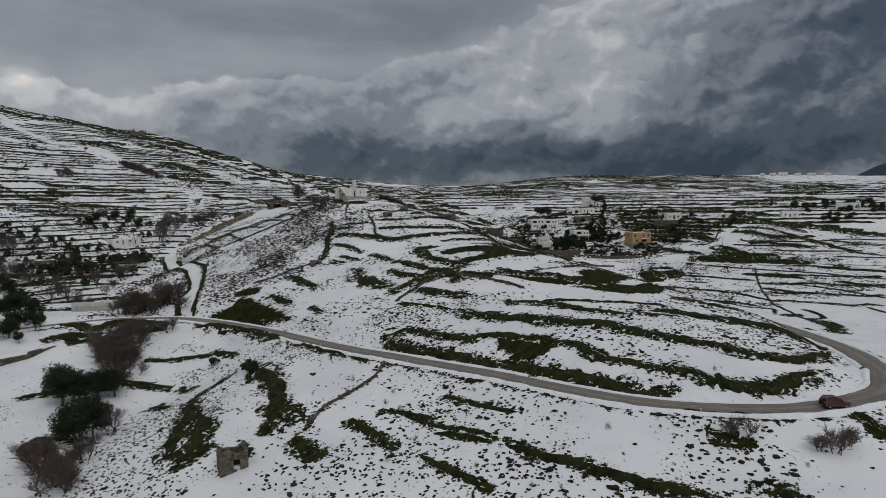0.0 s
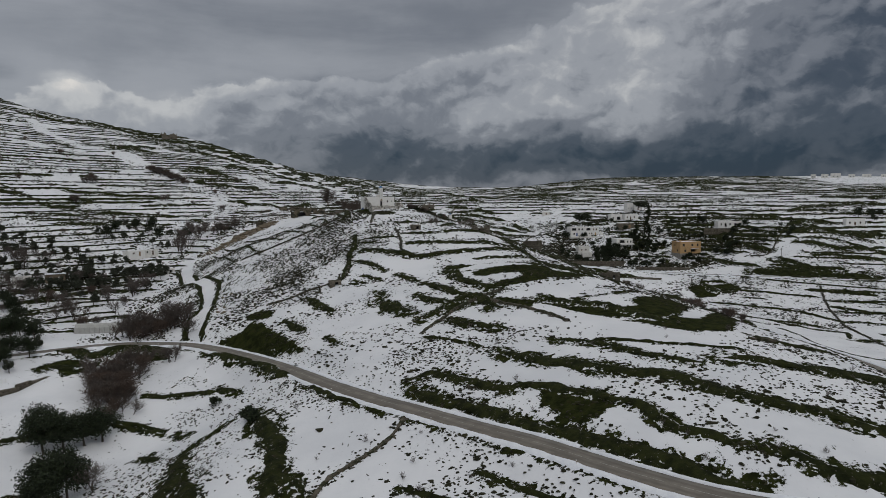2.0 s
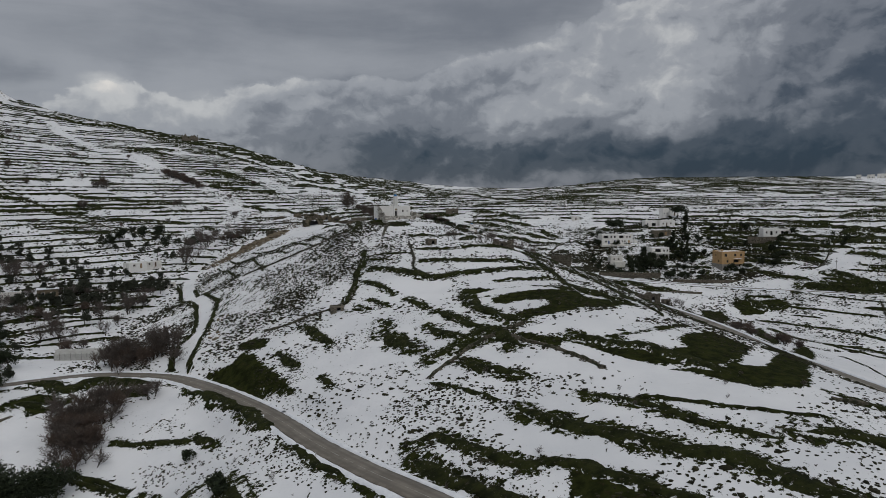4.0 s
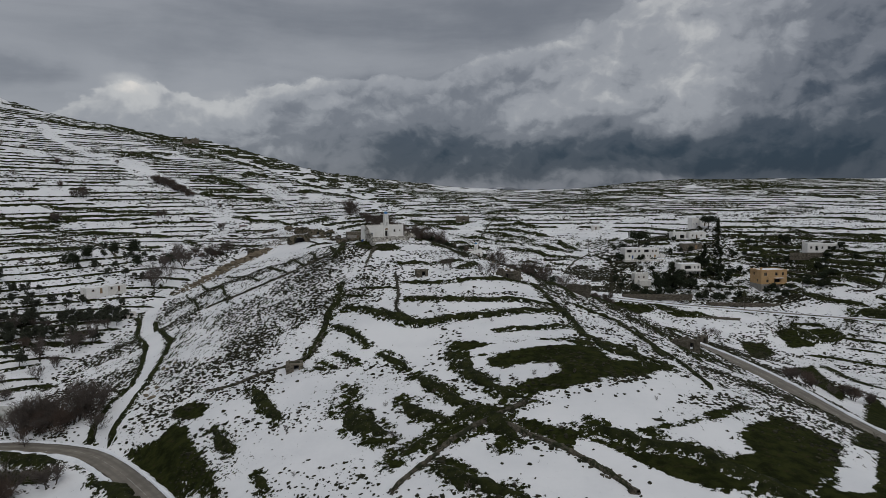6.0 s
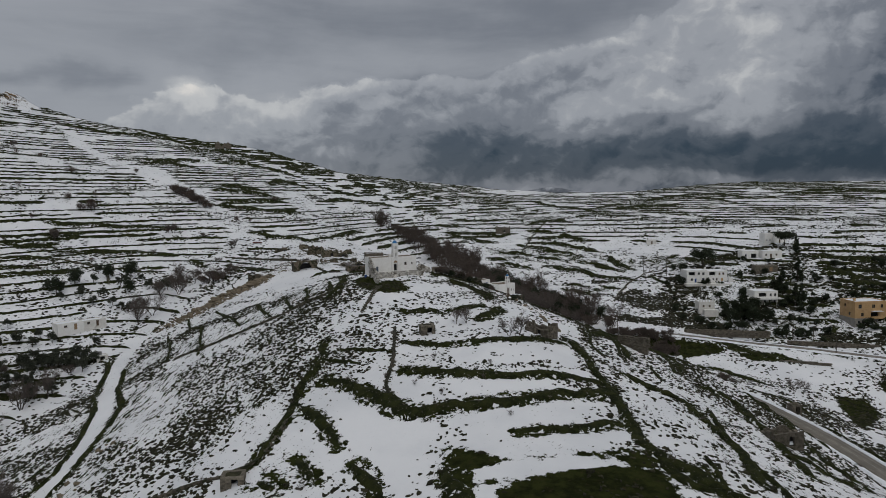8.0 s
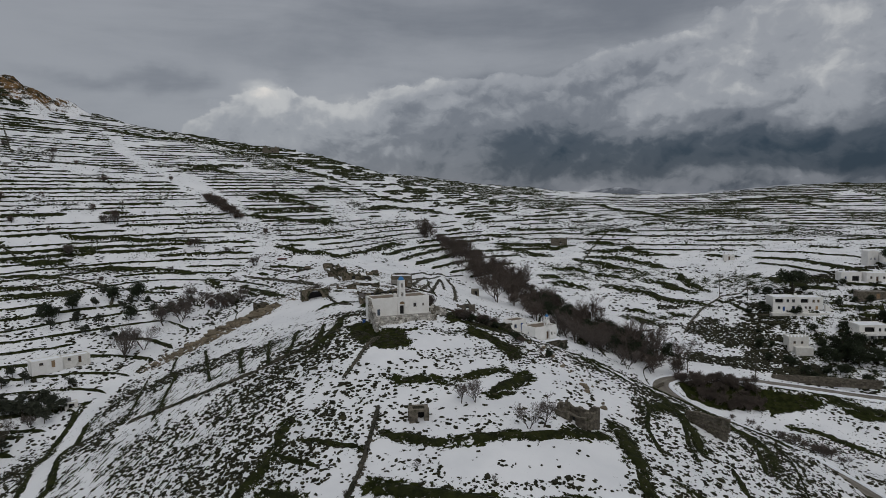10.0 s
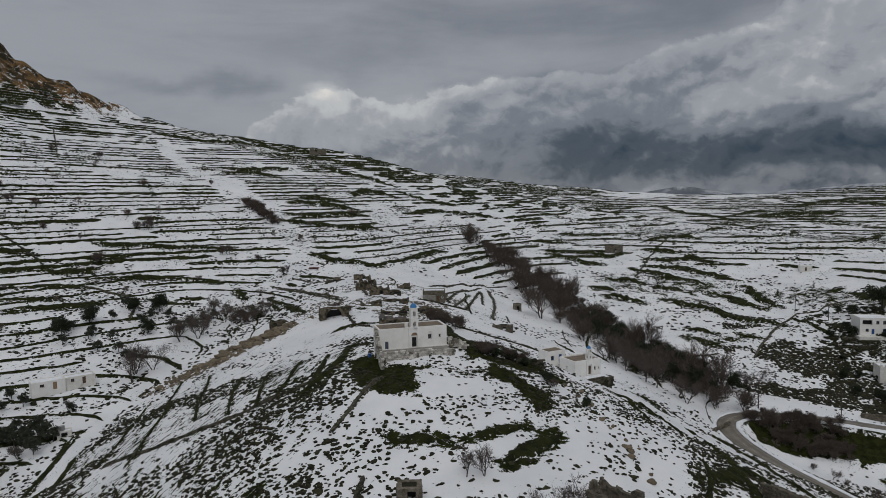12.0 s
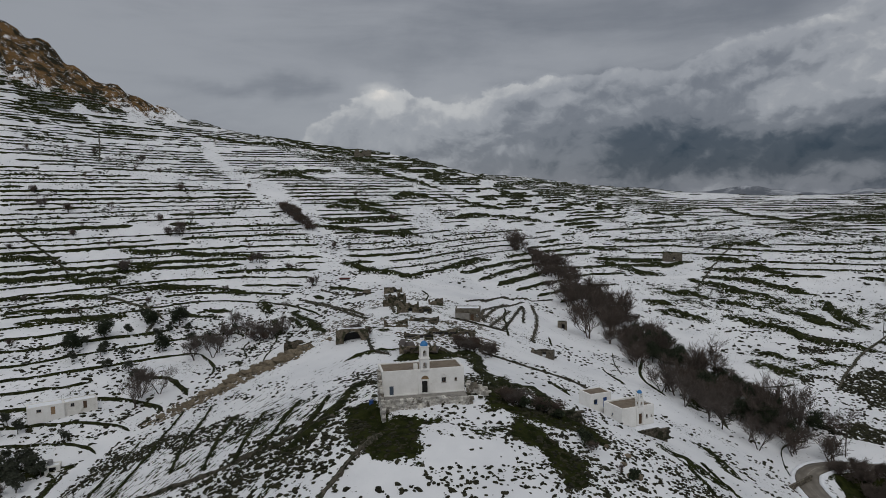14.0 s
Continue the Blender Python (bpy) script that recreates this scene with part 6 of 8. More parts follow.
volume(annex, 0, 0, 0, 5.1, 3.9, 3.1, WHITE, roof=ROOF_EARTH, parapet=0.12, sunk=2.5, front=(("window", 1.3, 1.0, 0.9, 1.0, BLUE), ("door", 3.6, 0.05, 0.95, 2.1, BLUE)))
part("steps", boxes((0.6, 2.0, -2.9, -1.95, -1.5, -0.1), (0.6, 2.0, -3.3, -2.9, -1.5, -0.4)), CONCRETE, annex)


# ---------------------------------------------------------------- village houses across the valley
W, T = "window", "door"


def house(name, label, x, y, turn, z=None, group="village houses"):
    return thing(name, label, "house", (x, y, z_at(x, y) if z is None else z), turn, group)


villa = house("villa", "long white two-storey villa with loggias and outside stairs", 75.5, 492, 12, 36.6)
volume(villa, -5.3, 0, 0, 10.6, 8, 6.4, WHITE, front=((W, 2.6, 1.0, 1.1, 1.2, CONCRETE), (T, 4.6, 0.1, 1.0, 2.0, BLUE), (W, 8.6, 0.9, 1.2, 1.4, BLUE), ("void", 2.6, 3.8, 3.4, 1.7, DARK), (W, 6.2, 4.0, 1.1, 1.3, CONCRETE), (W, 8.6, 4.0, 1.2, 1.3, CONCRETE)), left=((W, 4, 1.2, 1, 1.1, CONCRETE),))
volume(villa, 5.4, 0.3, 0, 10.4, 7.6, 6.1, WHITE, front=((W, 3.2, 1.0, 0.9, 1.1, TAN_WOOD), (W, 5.0, 1.0, 0.9, 1.1, TAN_WOOD), (T, 7.8, 0.1, 1.1, 2.1, OCHRE), ("void", 2.6, 3.7, 3.2, 1.7, DARK), (W, 6.4, 3.9, 1.0, 1.2, OCHRE), (W, 8.4, 3.9, 1.0, 1.2, OCHRE)))
for k, (sx, flip) in enumerate(((0.2, 1), (10.8, 1))):
    bm = bmesh.new()
    for i in range(9):
        box(bm, sx + flip * i * 0.42 - 0.0, sx + flip * i * 0.42 + 0.42, -5.6, -4.0, -1.5, 3.2 - i * 0.36)
    part("outside_stair", bm, WHITE, villa)
part("terrace", boxes((-12, 15, -7.5, -4.0, -3.2, -0.3)), PLASTER, villa, "walled terrace")
part("chimney", boxes((0.0, 0.9, 0, 0.8, 5.8, 7.4)), WHITE, villa)

villa2 = house("villa", "white two-storey villa with a covered porch", 98.5, 471.5, 14, 29.0)
volume(villa2, 0, 0, 0, 11.5, 8, 6.6, WHITE, front=((W, 5.2, 0.9, 1.1, 1.2, CONCRETE), (T, 7.4, 0.1, 1.0, 2.1, WOOD), (W, 10.0, 0.9, 1.1, 1.2, CONCRETE), ("void", 4.0, 3.8, 3.8, 1.9, DARK), (W, 8.0, 4.0, 1.0, 1.3, CONCRETE), (W, 10.2, 4.0, 1.0, 1.3, CONCRETE)))
part("porch_roof", boxes((-8.2, 5.75, -6.4, -4.0, 2.75, 2.95)), WHITE, villa2)
for x in (-8.0, -4.0, 0.0, 4.0):
    part("porch_post", boxes((x, x + 0.25, -6.3, -6.05, -1.4, 2.75)), PLASTER, villa2)
part("porch_wing", boxes((-8.2, -5.75, -4.0, 2.5, -1.5, 2.7)), WHITE, villa2)
part("balustrade", boxes((-8.2, 5.75, -6.4, -6.25, 2.95, 3.7)), WHITE, villa2)

tower = house("tower_house", "square whitewashed tower house with pigeon-loft parapet", 70.2, 460, 8, 25.2)
volume(tower, 0, 0, 0, 7.4, 6, 6.2, PLASTER, front=((W, 2.2, 3.6, 0.9, 1.0, TAN_WOOD), (W, 5.0, 3.6, 0.9, 1.0, TAN_WOOD), (T, 3.6, 0.1, 1.0, 2.0, WOOD)))
for i in range(6):
    part("merlon", boxes((-3.6 + i * 1.3, -3.0 + i * 1.3, -3.0, -2.6, 6.2, 6.9)), PLASTER, tower)
part("lean_to", boxes((-1.8, 4.6, -5.6, -3.0, -1.5, 2.6)), PLASTER, tower)

ochre = house("apartment_house", "square ochre-rendered three-storey house with balconies", 134.5, 449, 16, 24.6)
volume(ochre, 0, 0, 0, 15.0, 10, 3.0, CONCRETE, front=((T, 4.0, 0.1, 1.4, 2.1, DARK), (W, 6.4, 0.8, 1.6, 1.3, DARK), (W, 2.0, 0.8, 1.0, 1.2, DARK), (W, 11.0, 0.8, 1.2, 1.3, DARK)))
volume(ochre, 0, 0.2, 3.0, 14.6, 9.6, 7.4, OCHRE, sunk=0.0, front=((W, 3.6, 0.9, 1.3, 1.5, TAN_WOOD), ("void", 9.2, 0.5, 3.4, 2.0, DARK), (W, 2.4, 4.4, 1.6, 1.7, TAN_WOOD), (W, 8.6, 4.4, 1.4, 1.6, TAN_WOOD), (W, 12.4, 4.4, 1.2, 1.6, TAN_WOOD)), left=((W, 3, 4.4, 1.1, 1.4, TAN_WOOD), (W, 6, 1.0, 1.1, 1.4, TAN_WOOD)))
part("balcony", boxes((-0.5, 5.2, -6.6, -4.6, 3.0, 3.2), (-0.5, 5.2, -6.6, -6.45, 3.2, 4.1)), OCHRE, ochre)
part("balcony_canopy", boxes((0.0, 4.8, -6.2, -4.6, 6.05, 6.2)), SNOW, ochre, "snow-topped canopy")
part("cornice", boxes((-7.45, 7.45, -4.75, 5.15, 9.7, 9.9)), OCHRE, ochre)
part("chimney", boxes((-5.2, -4.4, -1, -0.2, 10.2, 11.4)), OCHRE, ochre)

shed = house("long_shed", "long low ochre stone shed with flat roof", 107.5, 502, 8)
volume(shed, 0, 0, 0, 12, 4, 3.2, STONE, roof=CONCRETE, front=((T, 8.5, 0.1, 1.6, 2.2, TAN_WOOD),), parapet=0.1)
bungalow = house("bungalow", "low white house with dark arched veranda", 104.5, 524, 10)
volume(bungalow, 0, 0, 0, 9, 6, 4.4, WHITE, front=((W, 2.0, 1.2, 0.9, 1.2, BLUE), ("void", 6.4, 0.2, 3.0, 2.4, DARK)))
part("chimney", boxes((-2.4, -1.6, 0, 0.8, 4.2, 5.6)), WHITE, bungalow)
bungalow = house("bungalow", "low white house beside the bungalow with small windows", 115.5, 523, 10)
volume(bungalow, 0, 0, 0, 10.5, 6, 4.0, WHITE, front=((W, 2.0, 1.2, 0.9, 1.1, TAN_WOOD), (T, 4.6, 0.1, 1.0, 2.1, WOOD), (W, 7.6, 1.2, 1.0, 1.1, TAN_WOOD)))
far_chapel = house("village_chapel", "white village chapel with stepped bell wall", 124.5, 551, 20)
volume(far_chapel, 2.5, 0, 0, 8, 6, 5.0, WHITE, front=((T, 4, 0.1, 1.1, 2.1, WOOD),))
volume(far_chapel, -4.2, 0.3, 0, 5.2, 5, 5.8, WHITE, front=((W, 1.6, 1.4, 0.6, 0.9, BLUE), (W, 3.6, 1.4, 0.6, 0.9, BLUE)))
bm = arch_slab(1.6, 2.2, 0.3, 0.8, 0.3, 1.2)
bm.transform(pose(2.5, -2.8, 5.0))
part("bell_wall", bm, WHITE, far_chapel)
long_house = house("long_house", "long white single-storey house with arched openings", 169.5, 471, 4)
volume(long_house, -4, 0, 0, 9.5, 6, 4.2, WHITE, front=((W, 2, 1.2, 1.0, 1.2, WOOD), ("void", 5, 0.2, 1.5, 2.4, DARK), (W, 8, 1.2, 1.0, 1.2, WOOD)))
volume(long_house, 5.6, 0.4, 0, 9.6, 5.6, 3.7, WHITE, front=(("void", 2.4, 0.2, 1.7, 2.3, DARK), ("void", 5.4, 0.2, 1.7, 2.3, DARK), (W, 8, 1.2, 1.0, 1.2, WOOD)))
small = house("small_house", "small white house among dark trees", 240, 452, -10)
volume(small, 0, 0, 0, 10.5, 6, 4.3, WHITE, front=((W, 2, 1.2, 1, 1.2, WOOD), (T, 5, 0.1, 1, 2.1, WOOD), (W, 8, 1.2, 1, 1.2, WOOD)))
small = house("small_house", "white house with bare walls on the far slope", 292, 470, -14)
volume(small, 0, 0, 0, 14, 7, 5.0, WHITE, front=((W, 3, 1.2, 1, 1.2, WOOD), (W, 7, 1.2, 1, 1.2, WOOD), (W, 11, 1.2, 1, 1.2, WOOD)))
small = house("small_house", "white cottage on the terraced slope", 60, 596, 5)
volume(small, 0, 0, 0, 6, 4, 3.0, PLASTER, front=((T, 3, 0.1, 1, 2.0, WOOD),))
far_rows = [(560, 1110, 10), (578, 1112, 14), (600, 1106, 9), (622, 1104, 12), (646, 1098, 9), (545, 1116, 7)]
for x, y, w in far_rows:
    ob = house("hilltop_house", "distant pale house on the skyline", x, y, -25, group="skyline houses")
    volume(ob, 0, 0, 0, w, 7, 5.0 + (w % 3), PLASTER, front=((W, w * 0.3, 1.2, 1.2, 1.4, DARK), (W, w * 0.7, 1.2, 1.2, 1.4, DARK)))

# ---------------------------------------------------------------- houses and sheds in the valley by the road
farm = house("farmhouse", "low whitewashed farmhouse with tan door and snow roof", -161.5, 325.5, 62, 38.3, "valley houses")
volume(farm, -2.2, 0, 0, 8.4, 4.6, 2.75, WHITE, front=((W, 2.6, 1.2, 1.1, 0.8, TAN_WOOD), (T, 5.8, 0.1, 1.0, 2.1, TAN_WOOD)), left=((T, 2, 0.1, 0.8, 1.9, PLASTER),))
volume(farm, 6.0, 0.6, 0, 8.0, 4.0, 2.5, PLASTER, front=((W, 2, 1.1, 0.9, 0.9, WOOD), (T, 5, 0.1, 0.9, 2.0, WOOD)))
part("roof_post", tube(bmesh.new(), (1.6, -1.8, 2.5), (1.6, -1.8, 4.8), 0.04, 0.03, 6), TIN, farm)
bunker = house("water_cistern", "small whitewashed cistern hut with a tank on top", -139, 310.5, 50, 31.4, "valley houses")
volume(bunker, 0, 0, 0, 3.2, 2.6, 2.3, PLASTER, front=(("void", 1.6, 0.7, 1.4, 1.2, DARK),))
part("tank", tube(bmesh.new(), (-0.5, 0.1, 2.3), (-0.5, 0.1, 3.3), 0.6, 0.6, 14), TIN, bunker)
cot = house("cottage", "white cottage among bare trees in the valley", -183, 275, 40, 30.8, "valley houses")
volume(cot, 0, 0, 0, 6.5, 5, 4.2, PLASTER, front=((W, 2, 1.5, 1, 1.1, WOOD), (T, 4.6, 0.1, 1, 2, WOOD)))
cot = house("cottage", "brown-walled cottage with white snowy roof edge", -176.5, 286, 36, 31.2, "valley houses")
volume(cot, 0, 0, 0, 7.2, 5, 3.2, ROCK, front=((W, 2, 1.2, 1, 1, WHITE), (T, 5, 0.1, 1, 2, WHITE)))
part("eaves", boxes((-3.9, 3.9, -2.9, 2.9, 3.2, 3.4)), SNOW, cot)
road_house = house("roadside_house", "stone and concrete house beside the road", -141, 200, 34, 20.6, "valley houses")
volume(road_house, 0, 0, 0, 8, 6, 3.6, PLASTER, front=((W, 2, 1.2, 1.1, 1.1, WOOD), (T, 5.4, 0.1, 1, 2.1, WOOD)))
part("porch_slab", boxes((-4.3, 4.3, -5.0, -3.0, 2.7, 2.9)), CONCRETE, road_house)
greenhouse = thing("greenhouse", "long low greenhouse of grey plastic sheeting", "greenhouse", (-125, 231, z_at(-125, 231)), 8)
for i in range(9):
    bm = bmesh.new()
    x0 = -7.2 + i * 1.6
    prof = [(-2.2, -0.3), (-2.2, 1.9), (-1.2, 2.7), (0, 3.0), (1.2, 2.7), (2.2, 1.9), (2.2, -0.3)]
    a = [bm.verts.new((x0 + 0.04, y, z)) for y, z in prof]
    b = [bm.verts.new((x0 + 1.56, y, z)) for y, z in prof]
    for k in range(len(prof) - 1):
        bm.faces.new((a[k], a[k + 1], b[k + 1], b[k]))
    bm.faces.new(a)
    bm.faces.new(b[::-1])
    part("cover_panel", bm, PLASTIC_SHEET, greenhouse)
for i in range(10):
    x0 = -7.2 + i * 1.6
    part("hoop", boxes((x0 - 0.04, x0 + 0.04, -2.3, -2.2, -0.3, 2.0), (x0 - 0.04, x0 + 0.04, 2.2, 2.3, -0.3, 2.0), (x0 - 0.04, x0 + 0.04, -2.2, 2.2, 2.0, 2.1)), TIN, greenhouse)
rubble("retaining_wall", "curved stone retaining wall below the roadside garden", (-121.5, 175, 15.2), 55, 7.5, 2.0, 2.0, 0.8, STONE, 31)
rubble("retaining_wall", "stone retaining wall below the roadside house", (-117.2, 181, 15.9), 76, 9, 2.0, 1.6, 0.8, STONE, 32)
rubble("retaining_wall", "stone retaining wall of the garden terrace", (-131, 166, 14.4), 43, 13, 2.2, 2.0, 0.8, STONE, 39)
fence = thing("garden_railing", "white garden railing along the terrace edge", "railing", (-130, 176, 17.2), 52)
for i in range(8):
    part("post", boxes((i * 1.6, i * 1.6 + 0.12, 0, 0.12, -0.8, 1.0)), WHITE, fence)
for z in (0.35, 0.85):
    part("rail", boxes((0, 11.3, 0.02, 0.10, z, z + 0.1)), WHITE, fence)
rubble("road_parapet", "low stone parapet on the outside of the road bend", (9, 375, 26.6), 62, 20, 1.0, 0.9, 0.5, STONE, 33)
rubble("roadside_wall", "dark stone retaining wall beside the village road", (55, 420.5, 23.6), 2, 34, 1.8, 1.6, 0.5, STONE, 34)
rubble("roadside_wall", "stone retaining wall beside the village road", (96, 422, 19.6), -4, 34, 1.7, 1.7, 0.5, STONE, 35)
rubble("garden_wall", "stone garden wall under the white villa", (60, 484, 33.5), 6, 30, 2.2, 2.2, 0.5, STONE, 36)
rubble("garden_wall", "ochre stone wall before the long white house", (150, 462, 40.0), 2, 40, 2.6, 2.6, 0.5, STONE, 37)
rubble("ravine_wall", "stone retaining wall below the village road", (84, 404, 14.5), -4, 22, 3.0, 2.6, 0.6, STONE, 38)

# ---------------------------------------------------------------- ruins and field huts
def on(x, y, dz=0.0):
    return (x, y, z_at(x, y) + dz)


ruin(on(-36.2, 107.3), 25, 4.6, 4.2, 3.6, "ruined square stone hut with a broken roof on the slope", 1, stones=True)
ruin(on(-23.2, 272.2, -0.2), 24, 3.2, 2.8, 2.0, "small stone field hut with turf roof and dark doorway", 2, roofed=True, name="field_hut", stones=True)
ruin(on(-44.2, 224.0, -0.3), 20, 3.6, 3.0, 1.75, "small stone field hut built into the field wall", 3, roofed=True, name="field_hut", stones=True)
ruin(on(1.6, 282.5, -0.4), -32, 6.4, 4.0, 3.0, "ruined stone building on the edge of the spur", 4, stones=True)
rubble("ruined_wall", "standing wall of a ruined stone building", on(20.6, 311, -0.4), -40, 9.0, 2.4, 3.0, 0.7, STONE, 41)
ruin(on(49.5, 268), 20, 6.2, 4.5, 2.6, "collapsed stone hut with dark openings above the road", 5)
ruin(on(67, 317.5), 15, 2.6, 2.4, 2.3, "small stone pump hut beside the road", 6, roofed=True, name="field_hut")
ruin(on(-45.2, 627), 8, 11, 6, 4.4, "dark ruined stone building in the far snowfield", 7)
ruin(on(-346, 748), 30, 16, 8, 7.5, "ruined stone tower on the skyline ridge", 8, broken=0.25)
ruin(on(-61.9, 459), 18, 3.4, 3.0, 2.6, "small stone hut on the snowy slope", 9, roofed=True, name="field_hut")
ruin(on(-50.6, 402), 10, 6.6, 3.0, 1.8, "low ruined stone pen", 10)
HAMLET_STONE = grainy("sooty_hamlet_stone", (0.070, 0.057, 0.041), (0.165, 0.138, 0.102), 1.4, bump=0.9, dist=0.16, stain=(0.028, 0.03, 0.015), random_tint=0.3, stain_at=(0.46, 0.58))
RUSTY = grainy("dark_rusty_tin", (0.045, 0.038, 0.034), (0.10, 0.085, 0.075), 1.2, rough=0.6, metal=0.3, stain=(0.07, 0.035, 0.02))
for k, (x, y, tn, w, d, h, txt) in enumerate(((-99, 407, 30, 7.2, 5.5, 5.0, "tall roofless stone house of the abandoned hamlet"), (-97, 423, 28, 5.2, 4.5, 2.8, "roofless stone hut of the hamlet"),
                                              (-75, 386, 25, 8.4, 5.0, 2.7, "long ruined stone house with broken walls"), (-122, 435, 32, 7, 5, 3.2, "collapsed stone house of the hamlet"),
                                              (-109, 413, 30, 6, 4.6, 3.6, "ruined stone house with a dark doorway"), (-88, 398, 22, 9, 5, 2.0, "low ruined stone house full of snow"), (-60, 380, 20, 7, 4, 2.6, "ruined stone gable wall above the bushes"),
                                              (-110, 418, 34, 6.4, 5, 4.4, "tall broken stone house of the hamlet"), (-94, 409, 26, 5, 4, 3.0, "small roofless hut of the hamlet"), (-72, 394, 22, 6, 4, 2.4, "low ruined stone hut beside the lane"),
                                              (-91, 386, 30, 7, 4.5, 2.4, "snow-filled ruined stone house with fallen gable"), (-77.6, 376, 30, 8, 4, 2.6, "long broken wall of a stone house"), (-134, 432, 34, 6, 4, 2.6, "collapsed dark stone barn beside the snowy lane"), (-114, 369, 34, 8, 5, 2.6, "ruined stone barn at the edge of the spur"))):
    ruin(on(x, y, -0.3), tn, w, d, h * (0.7 if h > 4 else 0.75), txt, 20 + k, door=k % 3 != 1, mat=HAMLET_STONE, broken=0.2)
arch_house = thing("arched_ruin", "ruined stone house with a wide arched vault", "ruin", on(-92.8, 366, -0.4), 36)
bm = arch_slab(8.8, 3.9, 0.7, 4.6, 0.0, 0.9, 12)
for v in bm.verts:
    v.co += Vector((noise.noise(v.co * 1.3), noise.noise(v.co * 1.7 + Vector((5, 0, 0))), noise.noise(v.co * 1.1 + Vector((0, 7, 0))))) * 0.16
part("arch_wall", bm, HAMLET_STONE, arch_house)
# the depth of the vault: its shade painted on a near-black slab
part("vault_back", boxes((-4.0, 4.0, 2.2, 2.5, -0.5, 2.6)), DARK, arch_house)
part("side_wall", boxes((-4.4, -3.7, 0.35, 4.6, -1, 3.3), bevel=0.1), HAMLET_STONE, arch_house)
part("side_wall", boxes((3.7, 4.4, 0.35, 4.6, -1, 3.6), bevel=0.1), HAMLET_STONE, arch_house)
part("vault_top", boxes((-4.0, 4.0, 0.3, 4.4, 2.9, 3.4), bevel=0.15), SNOW, arch_house)
tin = thing("tin_roofed_shed", "collapsing stone shed under rusty tin sheets", "shed", on(-69.7, 361.5, -0.4), 30)
part("wall", boxes((-4.6, 4.6, -2.2, -1.6, -1, 2.2), (-4.6, -4.0, -1.6, 2.4, -1, 2.4), (4.0, 4.6, -1.6, 2.4, -1, 2.0), bevel=0.08), HAMLET_STONE, tin)
for i in range(7):
    bm = boxes((-4.9 + i * 1.4, -3.4 + i * 1.4, -2.7, 2.6, 2.35 + 0.1 * (i % 3), 2.41 + 0.1 * (i % 3)))
    bm.transform(pose(0, 0, -0.5 * (i % 2) - 0.15 * i, 4 + 9 * (i % 2), 6 - 5 * (i % 3), (i % 3 - 1) * 7))
    part("tin_sheet", bm, RUSTY, tin)
lodge = thing("stone_lodge", "restored grey stone house with snow on its roof", "house", on(-81.4, 416.5, -0.5), 22, "hamlet houses")
volume(lodge, 0, 0, 0, 8.2, 5.6, 4.2, STONE, front=((T, 5.6, 0.1, 1.1, 2.1, WOOD), (W, 7.2, 1.3, 0.7, 0.9, WHITE)))
part("porch_screen", boxes((-4.0, 0.6, -4.2, -3.0, -1.0, 2.6)), CONCRETE, lodge, "grey flat porch wall")
tarp = thing("tarpaulin", "dark red tarpaulin lying in the snow", "tarpaulin", on(-159, 455), 20)
part("sheet", boxes((-2.4, 2.4, -1.2, 1.2, 0, 0.5), bevel=0.2), grainy("dark_red_cloth", (0.07, 0.018, 0.014), (0.10, 0.028, 0.022), 1.0), tarp)


# ---------------------------------------------------------------- bare trees, evergreens and scrub
def branches(seed, height, spread, levels, fork, up=0.6):
    """Limbs of a leafless tree, as (start, end, radius, radius, level)."""
    r = random.Random(seed)
    out = []

    def grow(p, d, length, rad, level):
        n = 2 if level < levels else 1
        for _ in range(n):
            d2 = (d + Vector((r.uniform(-1, 1), r.uniform(-1, 1), r.uniform(-0.5, 0.9))) * 0.22).normalized()
            q = p + d2 * length / n
            out.append((p, q, rad, rad * 0.72, level))
            p, d, rad = q, d2, rad * 0.72
            if level < levels:
                for _ in range(fork if level else fork + 1):
                    e = (d * up + Vector((r.uniform(-1, 1), r.uniform(-1, 1), r.uniform(-0.15, 0.8))) * spread).normalized()
                    grow(p, e, length * r.uniform(0.5, 0.8), rad * 0.6, level + 1)
    for s in range(1 if levels < 3 else r.choice((1, 2, 3))):
        lean = Vector((r.uniform(-0.4, 0.4), r.uniform(-0.4, 0.4), 1)).normalized()
        grow(Vector((r.uniform(-0.3, 0.3), r.uniform(-0.3, 0.3), -0.3)), lean, height * 0.42, height * 0.022, 0)
    return out


def limbs_mesh(name, segs, mat, sides=3, thicken=1.0):
    vs, fs = [], []
    for a, b, r0, r1, _ in segs:
        q = (b - a).to_track_quat("Z", "Y")
        n0 = len(vs)
        for p, rr in ((a, r0), (b, r1)):
            for i in range(sides):
                an = 2 * math.pi * i / sides
                vs.append(p + q @ Vector((rr * thicken * math.cos(an), rr * thicken * math.sin(an), 0)))
        for i in range(sides):
            j = (i + 1) % sides
            fs.append((n0 + i, n0 + j, n0 + sides + j, n0 + sides + i))
    return mesh_from(name, [tuple(v) for v in vs], fs, mat)


def bare_tree(name, seed, height, spread, levels, fork, mat, label, category="tree", thin=0.016):
    ob = thing(name, label, category, (0, 0, -500))
    segs = branches(seed, height, spread, levels, fork)
    segs = [(a, b, max(r0, thin), max(r1, thin), lv) for a, b, r0, r1, lv in segs]
    for nm, ss, m, k in (("trunk", [s for s in segs if s[4] < 2], BARK, 5), ("crown", [s for s in segs if s[4] >= 2], mat, 3)):
        c = new(nm, limbs_mesh(nm, ss, m, k))
        c.parent = ob
    return ob


